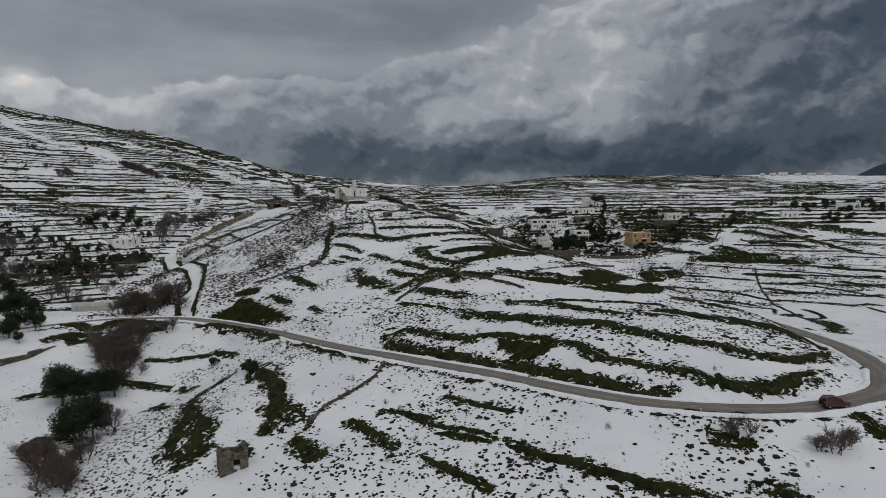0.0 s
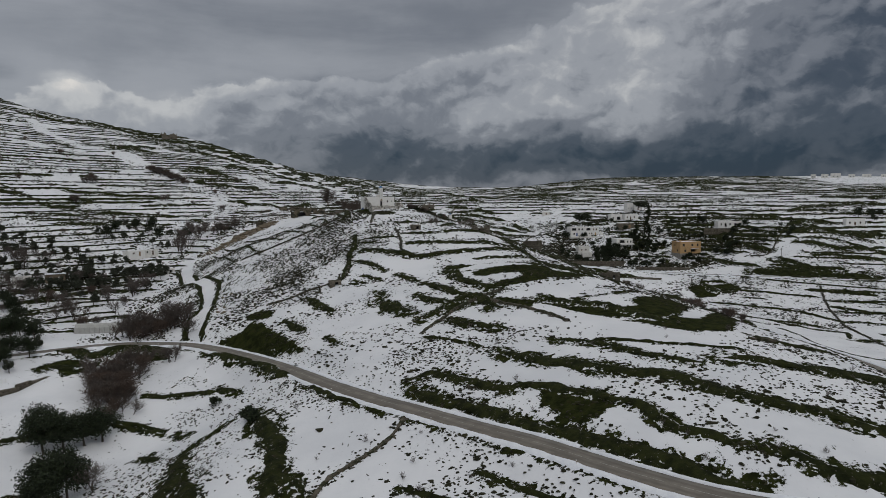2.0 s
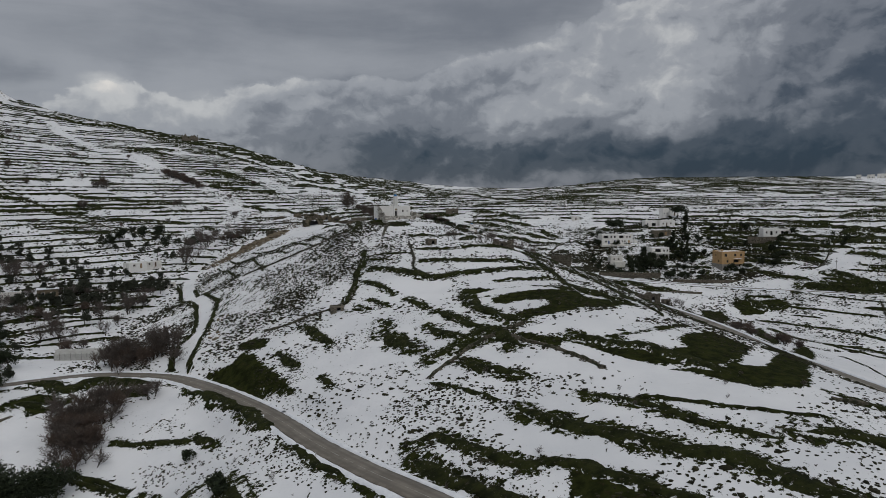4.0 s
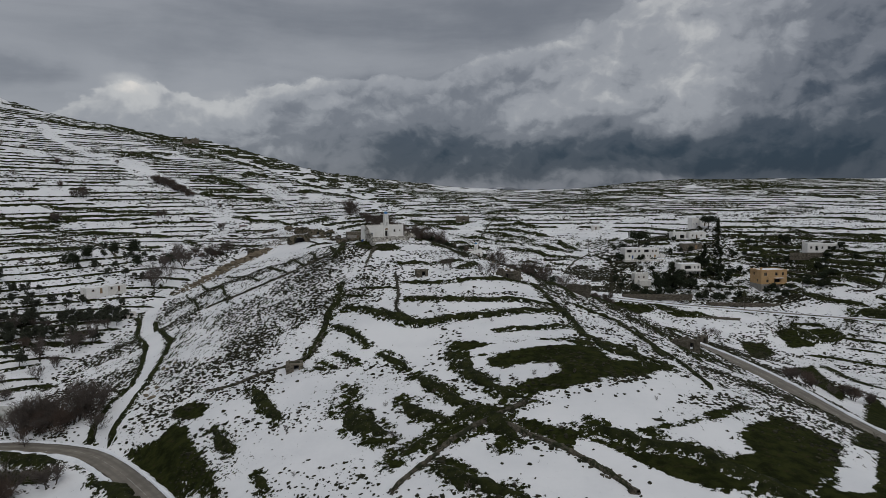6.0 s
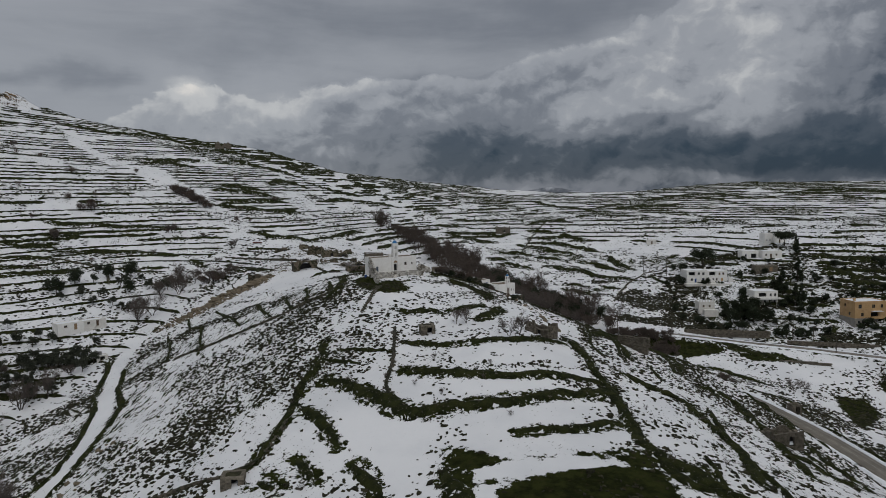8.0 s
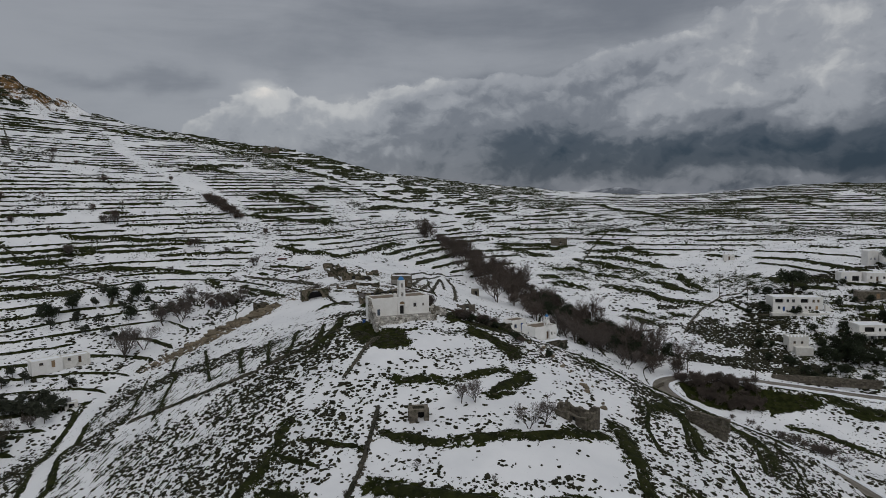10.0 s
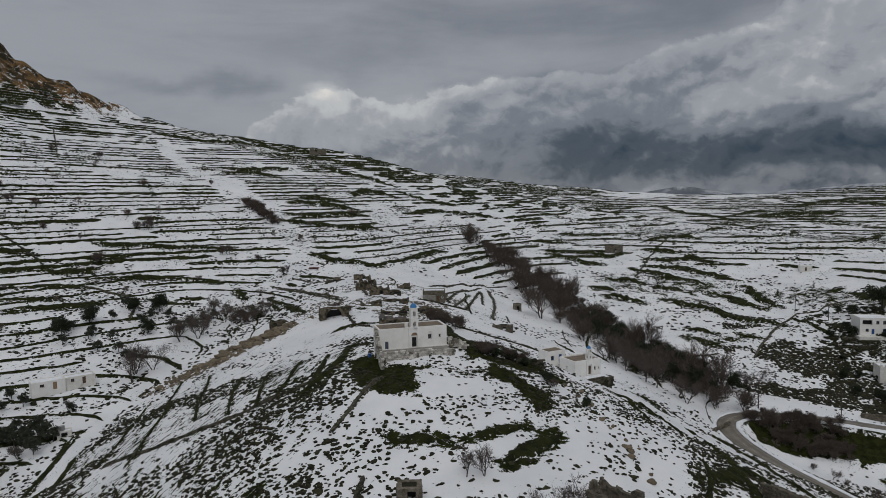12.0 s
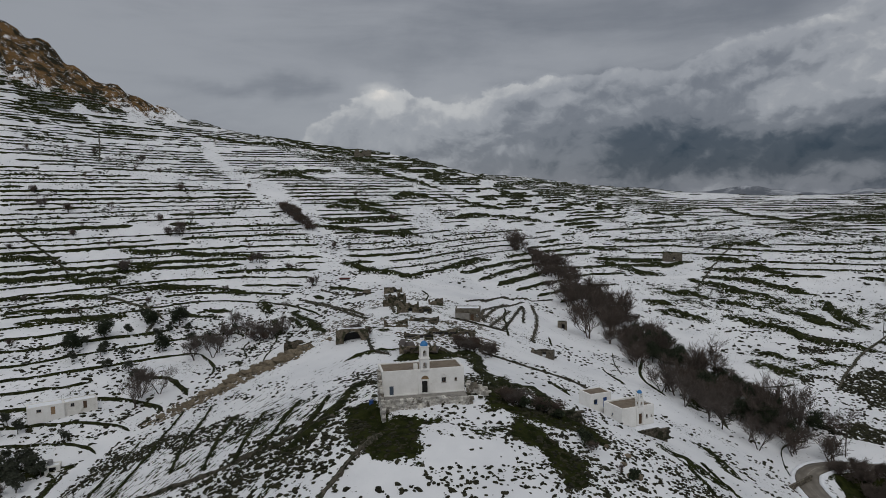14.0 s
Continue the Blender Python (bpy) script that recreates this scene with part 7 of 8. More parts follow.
def leafy_tree(name, seed, height, width, shape, mat, label, leaves=1500, leaf=0.34, category="tree"):
    """An evergreen: tapered trunk, limbs, and a crown of many small leaf sprays in uneven clumps."""
    r = random.Random(seed)
    ob = thing(name, label, category, (0, 0, -500))
    segs, clumps = [], []
    base = height * {"round": 0.22, "cone": 0.08, "flat": 0.55, "olive": 0.3}[shape]
    segs.append((Vector((0, 0, -0.4)), Vector((r.uniform(-0.2, 0.2), r.uniform(-0.2, 0.2), base + 0.3)), height * 0.035, height * 0.025, 0))
    top = segs[0][1]
    n = {"round": 16, "cone": 22, "flat": 14, "olive": 9}[shape]
    for i in range(n):
        u, an = (i + r.random()) / n, r.uniform(0, 6.283)
        if shape == "cone":
            z = base + u * (height - base) * 0.95
            rad = width * 0.5 * (1 - u) ** 0.75 * r.uniform(0.5, 0.95)
            size = width * 0.24 * (1.05 - u * 0.75)
        elif shape == "flat":
            z, rad, size = base + height * 0.2 + r.uniform(-0.1, 0.12) * height, width * 0.42 * math.sqrt(u), width * 0.19
        else:
            z = base + (height - base) * r.uniform(0.15, 0.85)
            rad = width * 0.36 * math.sqrt(r.random()) * (1.15 - abs(z / height - 0.55))
            size = width * r.uniform(0.16, 0.26)
        c = Vector((rad * math.cos(an), rad * math.sin(an), z))
        clumps.append((c, size))
        if shape != "cone" or i % 2 == 0:
            segs.append((top if shape != "cone" else Vector((0, 0, z * 0.85)), c, height * 0.013, height * 0.005, 1))
    if shape == "cone":
        segs.append((top, Vector((0, 0, height * 0.95)), height * 0.02, height * 0.004, 0))
    vs, fs = [], []
    for _ in range(leaves):
        c, s = r.choice(clumps)
        d = Vector((r.gauss(0, 1), r.gauss(0, 1), r.gauss(0, 0.75)))
        d = d.normalized() * s * (r.random() ** 0.45)
        p = c + d
        a = Vector((r.gauss(0, 1), r.gauss(0, 1), r.gauss(0, 0.6))).normalized() * leaf * r.uniform(0.5, 1.1)
        b = a.cross(Vector((r.gauss(0, 1), r.gauss(0, 1), r.gauss(0, 1)))).normalized() * leaf * r.uniform(0.25, 0.5)
        n0 = len(vs)
        vs += [tuple(p - a), tuple(p + b), tuple(p + a), tuple(p - b)]
        fs.append((n0, n0 + 1, n0 + 2, n0 + 3))
    t = new("trunk", limbs_mesh("trunk", segs, BARK, 5))
    t.parent = ob
    c = new("crown", mesh_from("crown", vs, fs, mat, False))
    c.parent = ob
    return ob


protos = []


def proto(ob):
    protos.append(ob)
    return ob


ASH = [proto(bare_tree("bare_tree", 10 + k, 5.5, 0.75, 4, 2, TWIG, "leafless grey-brown tree with fine twigs")) for k in range(4)]
THICKET = [proto(bare_tree("bare_bush", 30 + k, 3.6, 1.0, 3, 3, TWIG_RED if k % 2 else TWIG, "leafless brown thicket bush", "bush")) for k in range(4)]
SHRUB = [proto(bare_tree("bare_shrub", 50 + k, 1.7, 1.1, 2, 4, TWIG, "small leafless grey shrub standing in snow", "shrub", 0.012)) for k in range(3)]
OAK = [proto(leafy_tree("evergreen_tree", 60 + k, 5.6, 6.4, "round", LEAF, "dense dark evergreen tree with a rounded crown", 4200, 0.23)) for k in range(3)]
OLIVES = [proto(leafy_tree("olive_tree", 70 + k, 3.4, 3.2, "olive", OLIVE, "small dark olive tree in a terraced orchard", 750, 0.3)) for k in range(3)]
CONIFER = [proto(leafy_tree("conifer", 80 + k, 9.5, 4.4, "cone", LEAF, "tall dark conifer in a village garden", 2200, 0.42)) for k in range(2)]
PINE = proto(leafy_tree("stone_pine", 90, 6.5, 9.0, "flat", LEAF, "broad flat-topped dark pine", 2200, 0.42))
EVBUSH = [proto(leafy_tree("evergreen_bush", 95 + k, 2.2, 3.0, "round", LEAF, "low dark evergreen bush", 700, 0.3, "bush")) for k in range(2)]
PALM_R = random.Random(99)


def plant(ob, x, y, scale=1.0, turn=None, group="", label="", sink=0.0):
    c = copy_thing(ob, pose(x, y, z_at(x, y) - sink, 0, 0, PALM_R.uniform(0, 360) if turn is None else turn) @ Matrix.Diagonal((scale, scale, scale * PALM_R.uniform(0.88, 1.12), 1)))
    return tagged(c, label, "", group)


def plants(kinds, spots, lo, hi, group):
    for x, y in spots:
        plant(PALM_R.choice(kinds), x, y, PALM_R.uniform(lo, hi), group=group)


def scatter(n, x0, x1, y0, y1, ok, gap=0.0, seed=1):
    r = random.Random(seed)
    out = []
    tries = 0
    while len(out) < n and tries < n * 60:
        tries += 1
        p = (r.uniform(x0, x1), r.uniform(y0, y1))
        if ok(*p) and all((p[0] - q[0]) ** 2 + (p[1] - q[1]) ** 2 > gap * gap for q in out):
            out.append(p)
    return out


def along(line, n, width, seed):
    """Spots strewn along a line."""
    r = random.Random(seed)
    g = glide(line, 1.0)
    out = []
    for _ in range(n):
        p = g[r.randrange(len(g))]
        out.append((p[0] + r.gauss(0, width * 0.45), p[1] + r.gauss(0, width * 0.45)))
    return out


def thicket_mass(kinds, spots, lo, hi, label):
    """Bushes grown into one another past telling apart, as one mass."""
    vs, fs, n0 = [], [], 0
    shapes = []
    for ob in kinds:
        v, f = [], []
        for c in ob.children:
            me = c.data
            co = np.empty(len(me.vertices) * 3)
            me.vertices.foreach_get("co", co)
            ids = np.empty(len(me.loops), int)
            me.loops.foreach_get("vertex_index", ids)
            f.append(ids.reshape(-1, 4) + sum(len(k) for k in v))
            v.append(co.reshape(-1, 3))
        shapes.append((np.vstack(v), np.vstack(f)))
    for x, y in spots:
        v, f = PALM_R.choice(shapes)
        s, a = PALM_R.uniform(lo, hi), PALM_R.uniform(0, 6.283)
        ca, sa = math.cos(a) * s, math.sin(a) * s
        vs.append(np.column_stack([v[:, 0] * ca - v[:, 1] * sa + x, v[:, 0] * sa + v[:, 1] * ca + y, v[:, 2] * s * PALM_R.uniform(0.88, 1.12) + z_at(x, y)]))
        fs.append(f + n0)
        n0 += len(v)
    tagged(new("thicket", mesh_from("thicket", np.vstack(vs), np.vstack(fs), TWIG_DARK, False)), label, "thicket", kind="stuff")


# the wooded ravine behind the spur
RAVINE = [(-132, 592), (-112, 585), (-90, 555), (-70, 520), (-48, 488), (-30, 462), (-12, 442), (2, 428), (12, 414)]
thicket_mass(THICKET + ASH[:1], along(RAVINE[:4], 45, 9, 2) + along(RAVINE[3:], 130, 14, 3), 1.6, 2.7, "dense leafless brown thicket filling the ravine")
plants(OAK, along(RAVINE[3:], 22, 12, 4), 0.9, 1.4, "ravine thicket")
plants(ASH, along([(-20, 430), (-5, 405), (8, 398)], 16, 9, 5), 1.1, 1.7, "ravine thicket")
thicket_mass(THICKET, along([(27, 392), (33, 396), (40, 388), (52, 374), (62, 352)], 24, 5, 6), 0.6, 1.1, "leafless brown thicket on the slope inside the bend")
plants(OAK, [(-4, 421), (2, 417), (8, 415), (14, 417), (-9, 427), (10, 427), (20, 424)], 0.9, 1.3, "ravine thicket")
plants(ASH + THICKET, along([(-4, 422), (12, 418), (22, 425)], 20, 6, 25), 1.2, 1.8, "ravine thicket")
# bushes by the church and the hamlet
plants(THICKET, along([(-62, 374), (-54, 371)], 14, 4, 7), 1.1, 1.6, "hamlet bushes")
plants(EVBUSH + THICKET, along([(-18, 322), (-8, 313)], 7, 3.5, 8), 0.5, 0.8, "spur bushes")
plants(THICKET, [(-96, 372), (-99, 374), (-91, 371)], 1.0, 1.3, "hamlet bushes")
# the valley beside the road
plants(ASH, along([(-112, 226), (-100, 228), (-93, 224)], 16, 6, 9), 1.2, 1.7, "roadside trees")
plants(THICKET, along([(-112, 222), (-98, 224)], 18, 6, 10), 1.3, 2.0, "roadside trees")
plants(THICKET, along([(-100, 190), (-91, 180), (-84, 172)], 26, 6, 11), 1.4, 2.2, "gully thicket")
plants(OAK, [(-93.5, 156), (-96, 160), (-90.5, 158.5), (-87.5, 161), (-84.5, 163), (-79.5, 136), (-77, 138.5), (-81.5, 139)], 1.35, 1.65, "evergreens in the gully")
plants(THICKET, along([(-92, 178), (-96, 190), (-92, 198)], 26, 5, 71), 1.6, 2.3, "gully thicket")
thicket_mass(THICKET, along([(25, 401), (30, 403), (38, 406), (46, 405)], 80, 3.4, 72) + along([(32, 397), (40, 398), (48, 397)], 50, 4.5, 73), 0.8, 1.15, "dense brown thicket filling the inside of the road bend")
plants(THICKET + EVBUSH[:1], along([(-31, 322.5), (-26, 324), (-22, 326)], 18, 2.2, 74), 0.7, 1.05, "spur bushes")
plants(THICKET, [(-310, 416), (-301, 423), (-296, 443), (-280, 411), (-262, 450), (-262, 457), (-259, 454), (-212, 454), (-210, 456), (-245, 410), (-248, 412), (-190, 489), (-167, 443), (-160, 418), (-328, 423), (-344, 462), (-313, 502), (-394, 539), (-421, 634), (-437, 631)], 1.0, 1.9, "hillside bushes")
plants(THICKET, along([(-263, 536), (-245, 524), (-229, 515), (-217, 507)], 22, 3, 75), 1.0, 1.8, "hillside hedge")
plants(ASH + THICKET, along([(-152, 392), (-146, 386), (-140, 390)], 12, 5, 76), 0.9, 1.4, "trees under the terraces")
plants(ASH, [(-76.2, 143), (-73, 140)], 1.1, 1.3, "gully trees")
plants(THICKET, along([(-80, 128), (-70, 112)], 16, 4, 12), 1.4, 2.2, "gully thicket")
plants(EVBUSH, [(-62, 172), (-47, 152), (-45, 149)], 0.9, 1.3, "slope bushes")
plants(OAK + OLIVES, [(-131, 193), (-133, 198), (-128, 201), (-143, 209), (-131, 208), (-152, 228), (-165, 245), (-147, 231), (-137, 216), (-158, 238), (-172, 250), (-126, 190)], 0.9, 1.3, "garden trees")
# orchard terraces and tree groups under the hillside
plants(OLIVES, scatter(80, -225, -138, 262, 320, lambda x, y: x < -120 - 0.35 * (y - 255), 4.2, 13), 0.9, 1.5, "olive orchard")
plants(OLIVES + OAK[:1], scatter(26, -200, -150, 345, 400, lambda x, y: x < -0.25 * (y - 330) - 148, 4, 14), 0.9, 1.3, "trees under the terraces")
plants(ASH + THICKET, [(-166, 393), (-162, 396), (-170, 399), (-157, 392), (-164, 390), (-160, 399)], 1.2, 1.6, "trees under the terraces")
plants(ASH, [(-158, 370), (-162, 373), (-154, 376), (-151, 371), (-146, 338), (-149, 342), (-146, 346)], 1.2, 1.7, "trees under the terraces")
plants(ASH + THICKET, scatter(44, -200, -132, 236, 300, lambda x, y: x < -120 - 0.3 * (y - 230), 4, 15), 1.0, 1.7, "valley trees")
plants(OAK, [(-150, 214), (-146, 222), (-158, 206), (-141, 211), (-190, 262), (-196, 270), (-186, 258), (-170, 232), (-178, 240), (-184, 252), (-165, 222)], 1.0, 1.5, "garden trees")
plants(OLIVES, along([(-178.0, 269.7), (-169.7, 280.7), (-155.9, 289.0)], 26, 4, 101) + along([(-176.7, 287.6), (-162.9, 300.8), (-141.9, 308.8)], 30, 5, 102), 0.9, 1.4, "olive orchard")
plants(THICKET, along([(86.0, 300.0), (88.8, 282.6), (98.5, 283.7), (104.9, 284.2)], 18, 3, 103), 0.9, 1.5, "thicket below the village")
# village gardens
plants(OAK + EVBUSH, scatter(90, 55, 165, 426, 522, lambda x, y: abs(x - 134) > 11 or abs(y - 447) > 12, 4.0, 16), 0.45, 0.9, "village garden trees")
plants(CONIFER, [(112, 466), (116, 470), (110, 480), (84, 450), (120, 490), (87, 455), (130, 526)], 1.0, 1.4, "village conifers")
plants(OAK, [(86, 452), (90, 456), (84, 460), (93, 462), (89, 447), (80, 446), (96, 450)], 1.0, 1.4, "village garden trees")
plant(PINE, 79, 515, 1.6, group="village pines")
plant(PINE, 128, 540, 1.3, group="village pines")
plants(EVBUSH, scatter(60, 60, 200, 425, 470, lambda x, y: True, 3, 17), 0.8, 1.6, "village scrub")
plants(OAK, scatter(34, 250, 330, 430, 500, lambda x, y: True, 5, 18), 0.6, 1.1, "far garden trees")
# hedges on the hillside
plants(THICKET, along([(-258, 532), (-240, 520), (-228, 512)], 30, 4, 19), 1.2, 2.0, "hillside hedge")
plants(THICKET, scatter(40, -420, -180, 340, 600, lambda x, y: True, 12, 20), 0.8, 1.6, "hillside bushes")
# shrubs in the snow on the spur and below the road
plants(SHRUB, scatter(130, -60, 70, 75, 260, lambda x, y: min(np.hypot(x - q[0], y - q[1]) for q in whole_road[::6, :2]) > 6, 4, 21), 0.6, 1.2, "shrubs in the snow")
plants(THICKET, [(52, 88), (54, 87), (41, 92), (43, 91), (57, 89)], 0.9, 1.2, "roadside thicket")
plants(ASH, [(84, 372), (88, 374), (-18, 279), (-15.5, 280.5), (-5, 273), (-3, 275)], 0.6, 0.9, "lone bare shrubs")
for ob in protos:
    for c in list(ob.children):
        bpy.data.objects.remove(c)
    bpy.data.objects.remove(ob)


# ---------------------------------------------------------------- cushions of dark scrub poking through the snow
def cushions(name, x, y, size, label, seed, mat=SCRUB):
    """Very many low, uneven domes of scrub as one object."""
    r = np.random.RandomState(seed)
    n = len(x)
    z = ground_z(x, y)
    a = np.arange(7) / 7 * 2 * np.pi
    ring1 = np.stack([np.cos(a), np.sin(a), np.full(7, -0.18)], 1)
    ring2 = np.stack([np.cos(a + 0.3) * 0.72, np.sin(a + 0.3) * 0.72, np.full(7, 0.34)], 1)
    shape = np.vstack([ring1, ring2, [[0, 0, 0.52]]])
    v = shape[None] * (1 + r.uniform(-0.35, 0.35, (n, 15, 1)))
    ang = r.uniform(0, 2 * np.pi, n)
    sx, sy = size * r.uniform(0.8, 1.5, n), size * r.uniform(0.55, 1.0, n)
    vx, vy = v[:, :, 0] * sx[:, None], v[:, :, 1] * sy[:, None]
    px = vx * np.cos(ang)[:, None] - vy * np.sin(ang)[:, None] + x[:, None]
    py = vx * np.sin(ang)[:, None] + vy * np.cos(ang)[:, None] + y[:, None]
    pz = v[:, :, 2] * (size * r.uniform(0.6, 1.0, n))[:, None] + z[:, None]
    f = []
    for i in range(7):
        j = (i + 1) % 7
        f += [(i, j, 7 + j), (i, 7 + j, 7 + i), (7 + i, 7 + j, 14)]
    f = (np.array(f)[None] + (np.arange(n) * 15)[:, None, None]).reshape(-1, 3)
    tagged(new(name, mesh_from(name, np.stack([px, py, pz], -1).reshape(-1, 3), f, mat, False)), label, "scrub", kind="stuff")


def strewn(n, x0, x1, y0, y1, cover, seed):
    """Places for scrub, crowded where cover (0 to 1) is high and in drifts."""
    r = np.random.RandomState(seed)
    x, y = r.uniform(x0, x1, n), r.uniform(y0, y1, n)
    d = cover(x, y) * (0.06 + 2.2 * sstep(0.46, 0.70, fbm(x / 13, y / 13, seed, 3)))
    for line in ROADS:
        rr, _ = near_line(x, y, line[::3])
        d = np.where(rr < 3.4, 0, d)
    rr, _ = near_line(x, y, glide(TRACK_LINE)[::3])
    d = np.where(rr < 2.6, 0, d)
    for poly in SNOWFIELDS:
        q = np.array(poly)
        m = (x > q[:, 0].min()) & (x < q[:, 0].max()) & (y > q[:, 1].min()) & (y < q[:, 1].max())
        m[m] = inside(x[m], y[m], list(poly))
        d = np.where(m, d * 0.08, d)
    k = r.uniform(0, 1, n) < d
    return x[k], y[k], r


flank_cover = lambda x, y: 0.75 * sstep(-28, -48, x) * sstep(-135, -115, x) * sstep(205, 235, y) * sstep(345, 320, y)
FLANK_BAND = np.array([(-53, 300), (-52.5, 288), (-52, 273), (-58.5, 259), (-65, 243), (-72, 228)], float)
thick_cover = lambda x, y: 0.55 * sstep(15, 5, near_line(x, y, FLANK_BAND)[0])
x, y, r = strewn(15000, -115, -40, 205, 330, thick_cover, 91)
cushions("scrub", x, y, r.uniform(0.22, 0.62, len(x)), "dense dark scrub in slanting rows on the spur's flank", 92)
x, y, r = strewn(25000, -135, -30, 200, 345, flank_cover, 41)
cushions("scrub", x, y, r.uniform(0.22, 0.55, len(x)), "many low dark scrub cushions on the snowy flank", 42)
x, y, r = strewn(30000, -60, 85, 70, 330, lambda x, y: 0.42 + 0.35 * sstep(15, 40, x) * sstep(230, 260, y), 43)
cushions("scrub", x, y, r.uniform(0.16, 0.42, len(x)) * (1 + 0.9 * (r.uniform(0, 1, len(x)) > 0.88)), "dark tufts and stones dotting the snowy fields", 44)
x, y, r = strewn(14000, -110, -30, 70, 210, lambda x, y: 0.45 + 0 * x, 45)
cushions("scrub", x, y, r.uniform(0.14, 0.36, len(x)), "dark tufts dotting the snow below the road", 46)
x, y, r = strewn(26000, -75, 85, 62, 175, lambda x, y: 0.34 + 0 * x, 81)
cushions("scrub", x, y, r.uniform(0.12, 0.36, len(x)), "small dark tufts in the snow on both sides of the road", 82)
x, y, r = strewn(16000, 60, 260, 300, 420, lambda x, y: 0.5 + 0 * x, 47)
cushions("scrub", x, y, r.uniform(0.3, 0.7, len(x)), "dark scrub cushions on the slope below the village", 48)
x, y, r = strewn(16000, 52, 180, 420, 545, lambda x, y: 0.75 + 0 * x, 49)
cushions("scrub", x, y, r.uniform(0.35, 1.2, len(x)), "dark garden scrub round the village houses", 50)
x, y, r = strewn(26000, 10, 88, 200, 385, lambda x, y: 0.4 + 0 * x, 55)
cushions("scrub", x, y, r.uniform(0.2, 0.5, len(x)), "dark scrub cushions on the steep flank above the road", 56)
x, y, r = strewn(16000, 18, 75, 424, 520, lambda x, y: 0.75 + 0 * x, 57)
cushions("scrub", x, y, r.uniform(0.3, 0.75, len(x)), "dark scrub cushions on the slope beside the village", 58)
x, y, r = strewn(16000, -48, 18, 255, 345, lambda x, y: 0.28 + 0 * x, 59)
cushions("scrub", x, y, r.uniform(0.14, 0.42, len(x)), "dark tufts dotting the snow below the church", 60)
x, y, r = strewn(60000, -430, -130, 290, 640, lambda x, y: 0.22 + 0 * x, 67)
cushions("scrub", x, y, r.uniform(0.3, 0.85, len(x)), "dark tufts and stones along the terraced hillside", 68)
x, y, r = strewn(26000, -130, 320, 480, 900, lambda x, y: 0.34 + 0 * x, 69)
cushions("scrub", x, y, r.uniform(0.4, 1.1, len(x)), "dark tufts on the far snowy slopes", 70)
x, y, r = strewn(9000, -70, 60, 260, 460, lambda x, y: 0.32 + 0 * x, 51)
cushions("scrub", x, y, r.uniform(0.25, 0.6, len(x)), "dark scrub on the upper spur and hamlet slopes", 52)
x, y, r = strewn(12000, -230, -120, 230, 420, lambda x, y: 0.25 + 0 * x, 53)
cushions("scrub", x, y, r.uniform(0.3, 0.8, len(x)), "dark scrub among the orchard terraces", 54)

# loose stones fallen from the field walls, and rubble of the hamlet
sx, sy = [], []
RW = np.random.RandomState(61)
for height, pts in WALLS:
    g = glide(pts, 0.3)[:, :2] if len(pts) > 2 else np.linspace(pts[0], pts[1], max(3, int(math.dist(pts[0], pts[1]) / 0.3)))
    g = np.repeat(g, 2, axis=0)
    g = g + RW.normal(0, 0.38, g.shape)
    sx.append(g[:, 0])
    sy.append(g[:, 1])
sx, sy = np.concatenate(sx), np.concatenate(sy)
cushions("loose_stones", sx, sy, RW.uniform(0.16, 0.42, len(sx)), "loose grey-brown stones along the field walls", 62, FIELD_STONE)
x, y, r = strewn(5200, -128, -50, 350, 440, lambda x, y: 0.5 * sstep(48, 20, np.hypot(x + 92, (y - 402) * 0.9)), 63)
cushions("rubble", x, y, r.uniform(0.2, 0.6, len(x)), "fallen stones among the ruins of the hamlet", 64, STONE)
x, y, r = strewn(2600, -138, -100, 328, 372, lambda x, y: 0.42 * sstep(7, 3, np.abs((x + 118) * 0.75 - (y - 350) * 0.62)), 65)
cushions("rubble", x, y, r.uniform(0.3, 0.8, len(x)), "broken brown rock along the edge of the spur", 66, ROCK)

# ---------------------------------------------------------------- rocks
STONES = [link_mesh("boulder", boulder(k), ROCK) for k in range(6)]
RK = random.Random(7)
for line, n, wid, lo, hi, grp in (([(-122.7, 348.7), (-118.8, 355.6), (-112.6, 360.3), (-108.8, 364.2)], 70, 3.4, 1.4, 3.2, "rock outcrop by the spur"), ([(-131, 335), (-125, 343), (-118, 350), (-112, 357), (-106, 364)], 90, 3.8, 0.6, 2.4, "boulders on the spur's edge"), ([(-113, 356), (-108, 360)], 10, 1.5, 2.0, 4.2, "rock outcrop by the spur"),
                                  ([(-12, 322), (0, 305), (6, 296)], 18, 2.0, 0.6, 1.8, "boulders by the ruin"), ([(-84, 232), (-90, 250)], 10, 2.0, 0.6, 1.6, "boulders by the track")):
    for x, y in along(line, n, wid, RK.randrange(1000)):
        s = RK.uniform(lo, hi)
        ob = tagged(new("boulder", RK.choice(STONES)), "weathered ochre boulder lying in snow", "rock", grp)
        ob.matrix_world = Matrix.LocRotScale((x, y, z_at(x, y) + s * 0.1), Euler((RK.uniform(-0.3, 0.3), RK.uniform(-0.3, 0.3), RK.uniform(0, 6))), (s * RK.uniform(0.8, 1.4), s, s * RK.uniform(0.6, 1.0)))


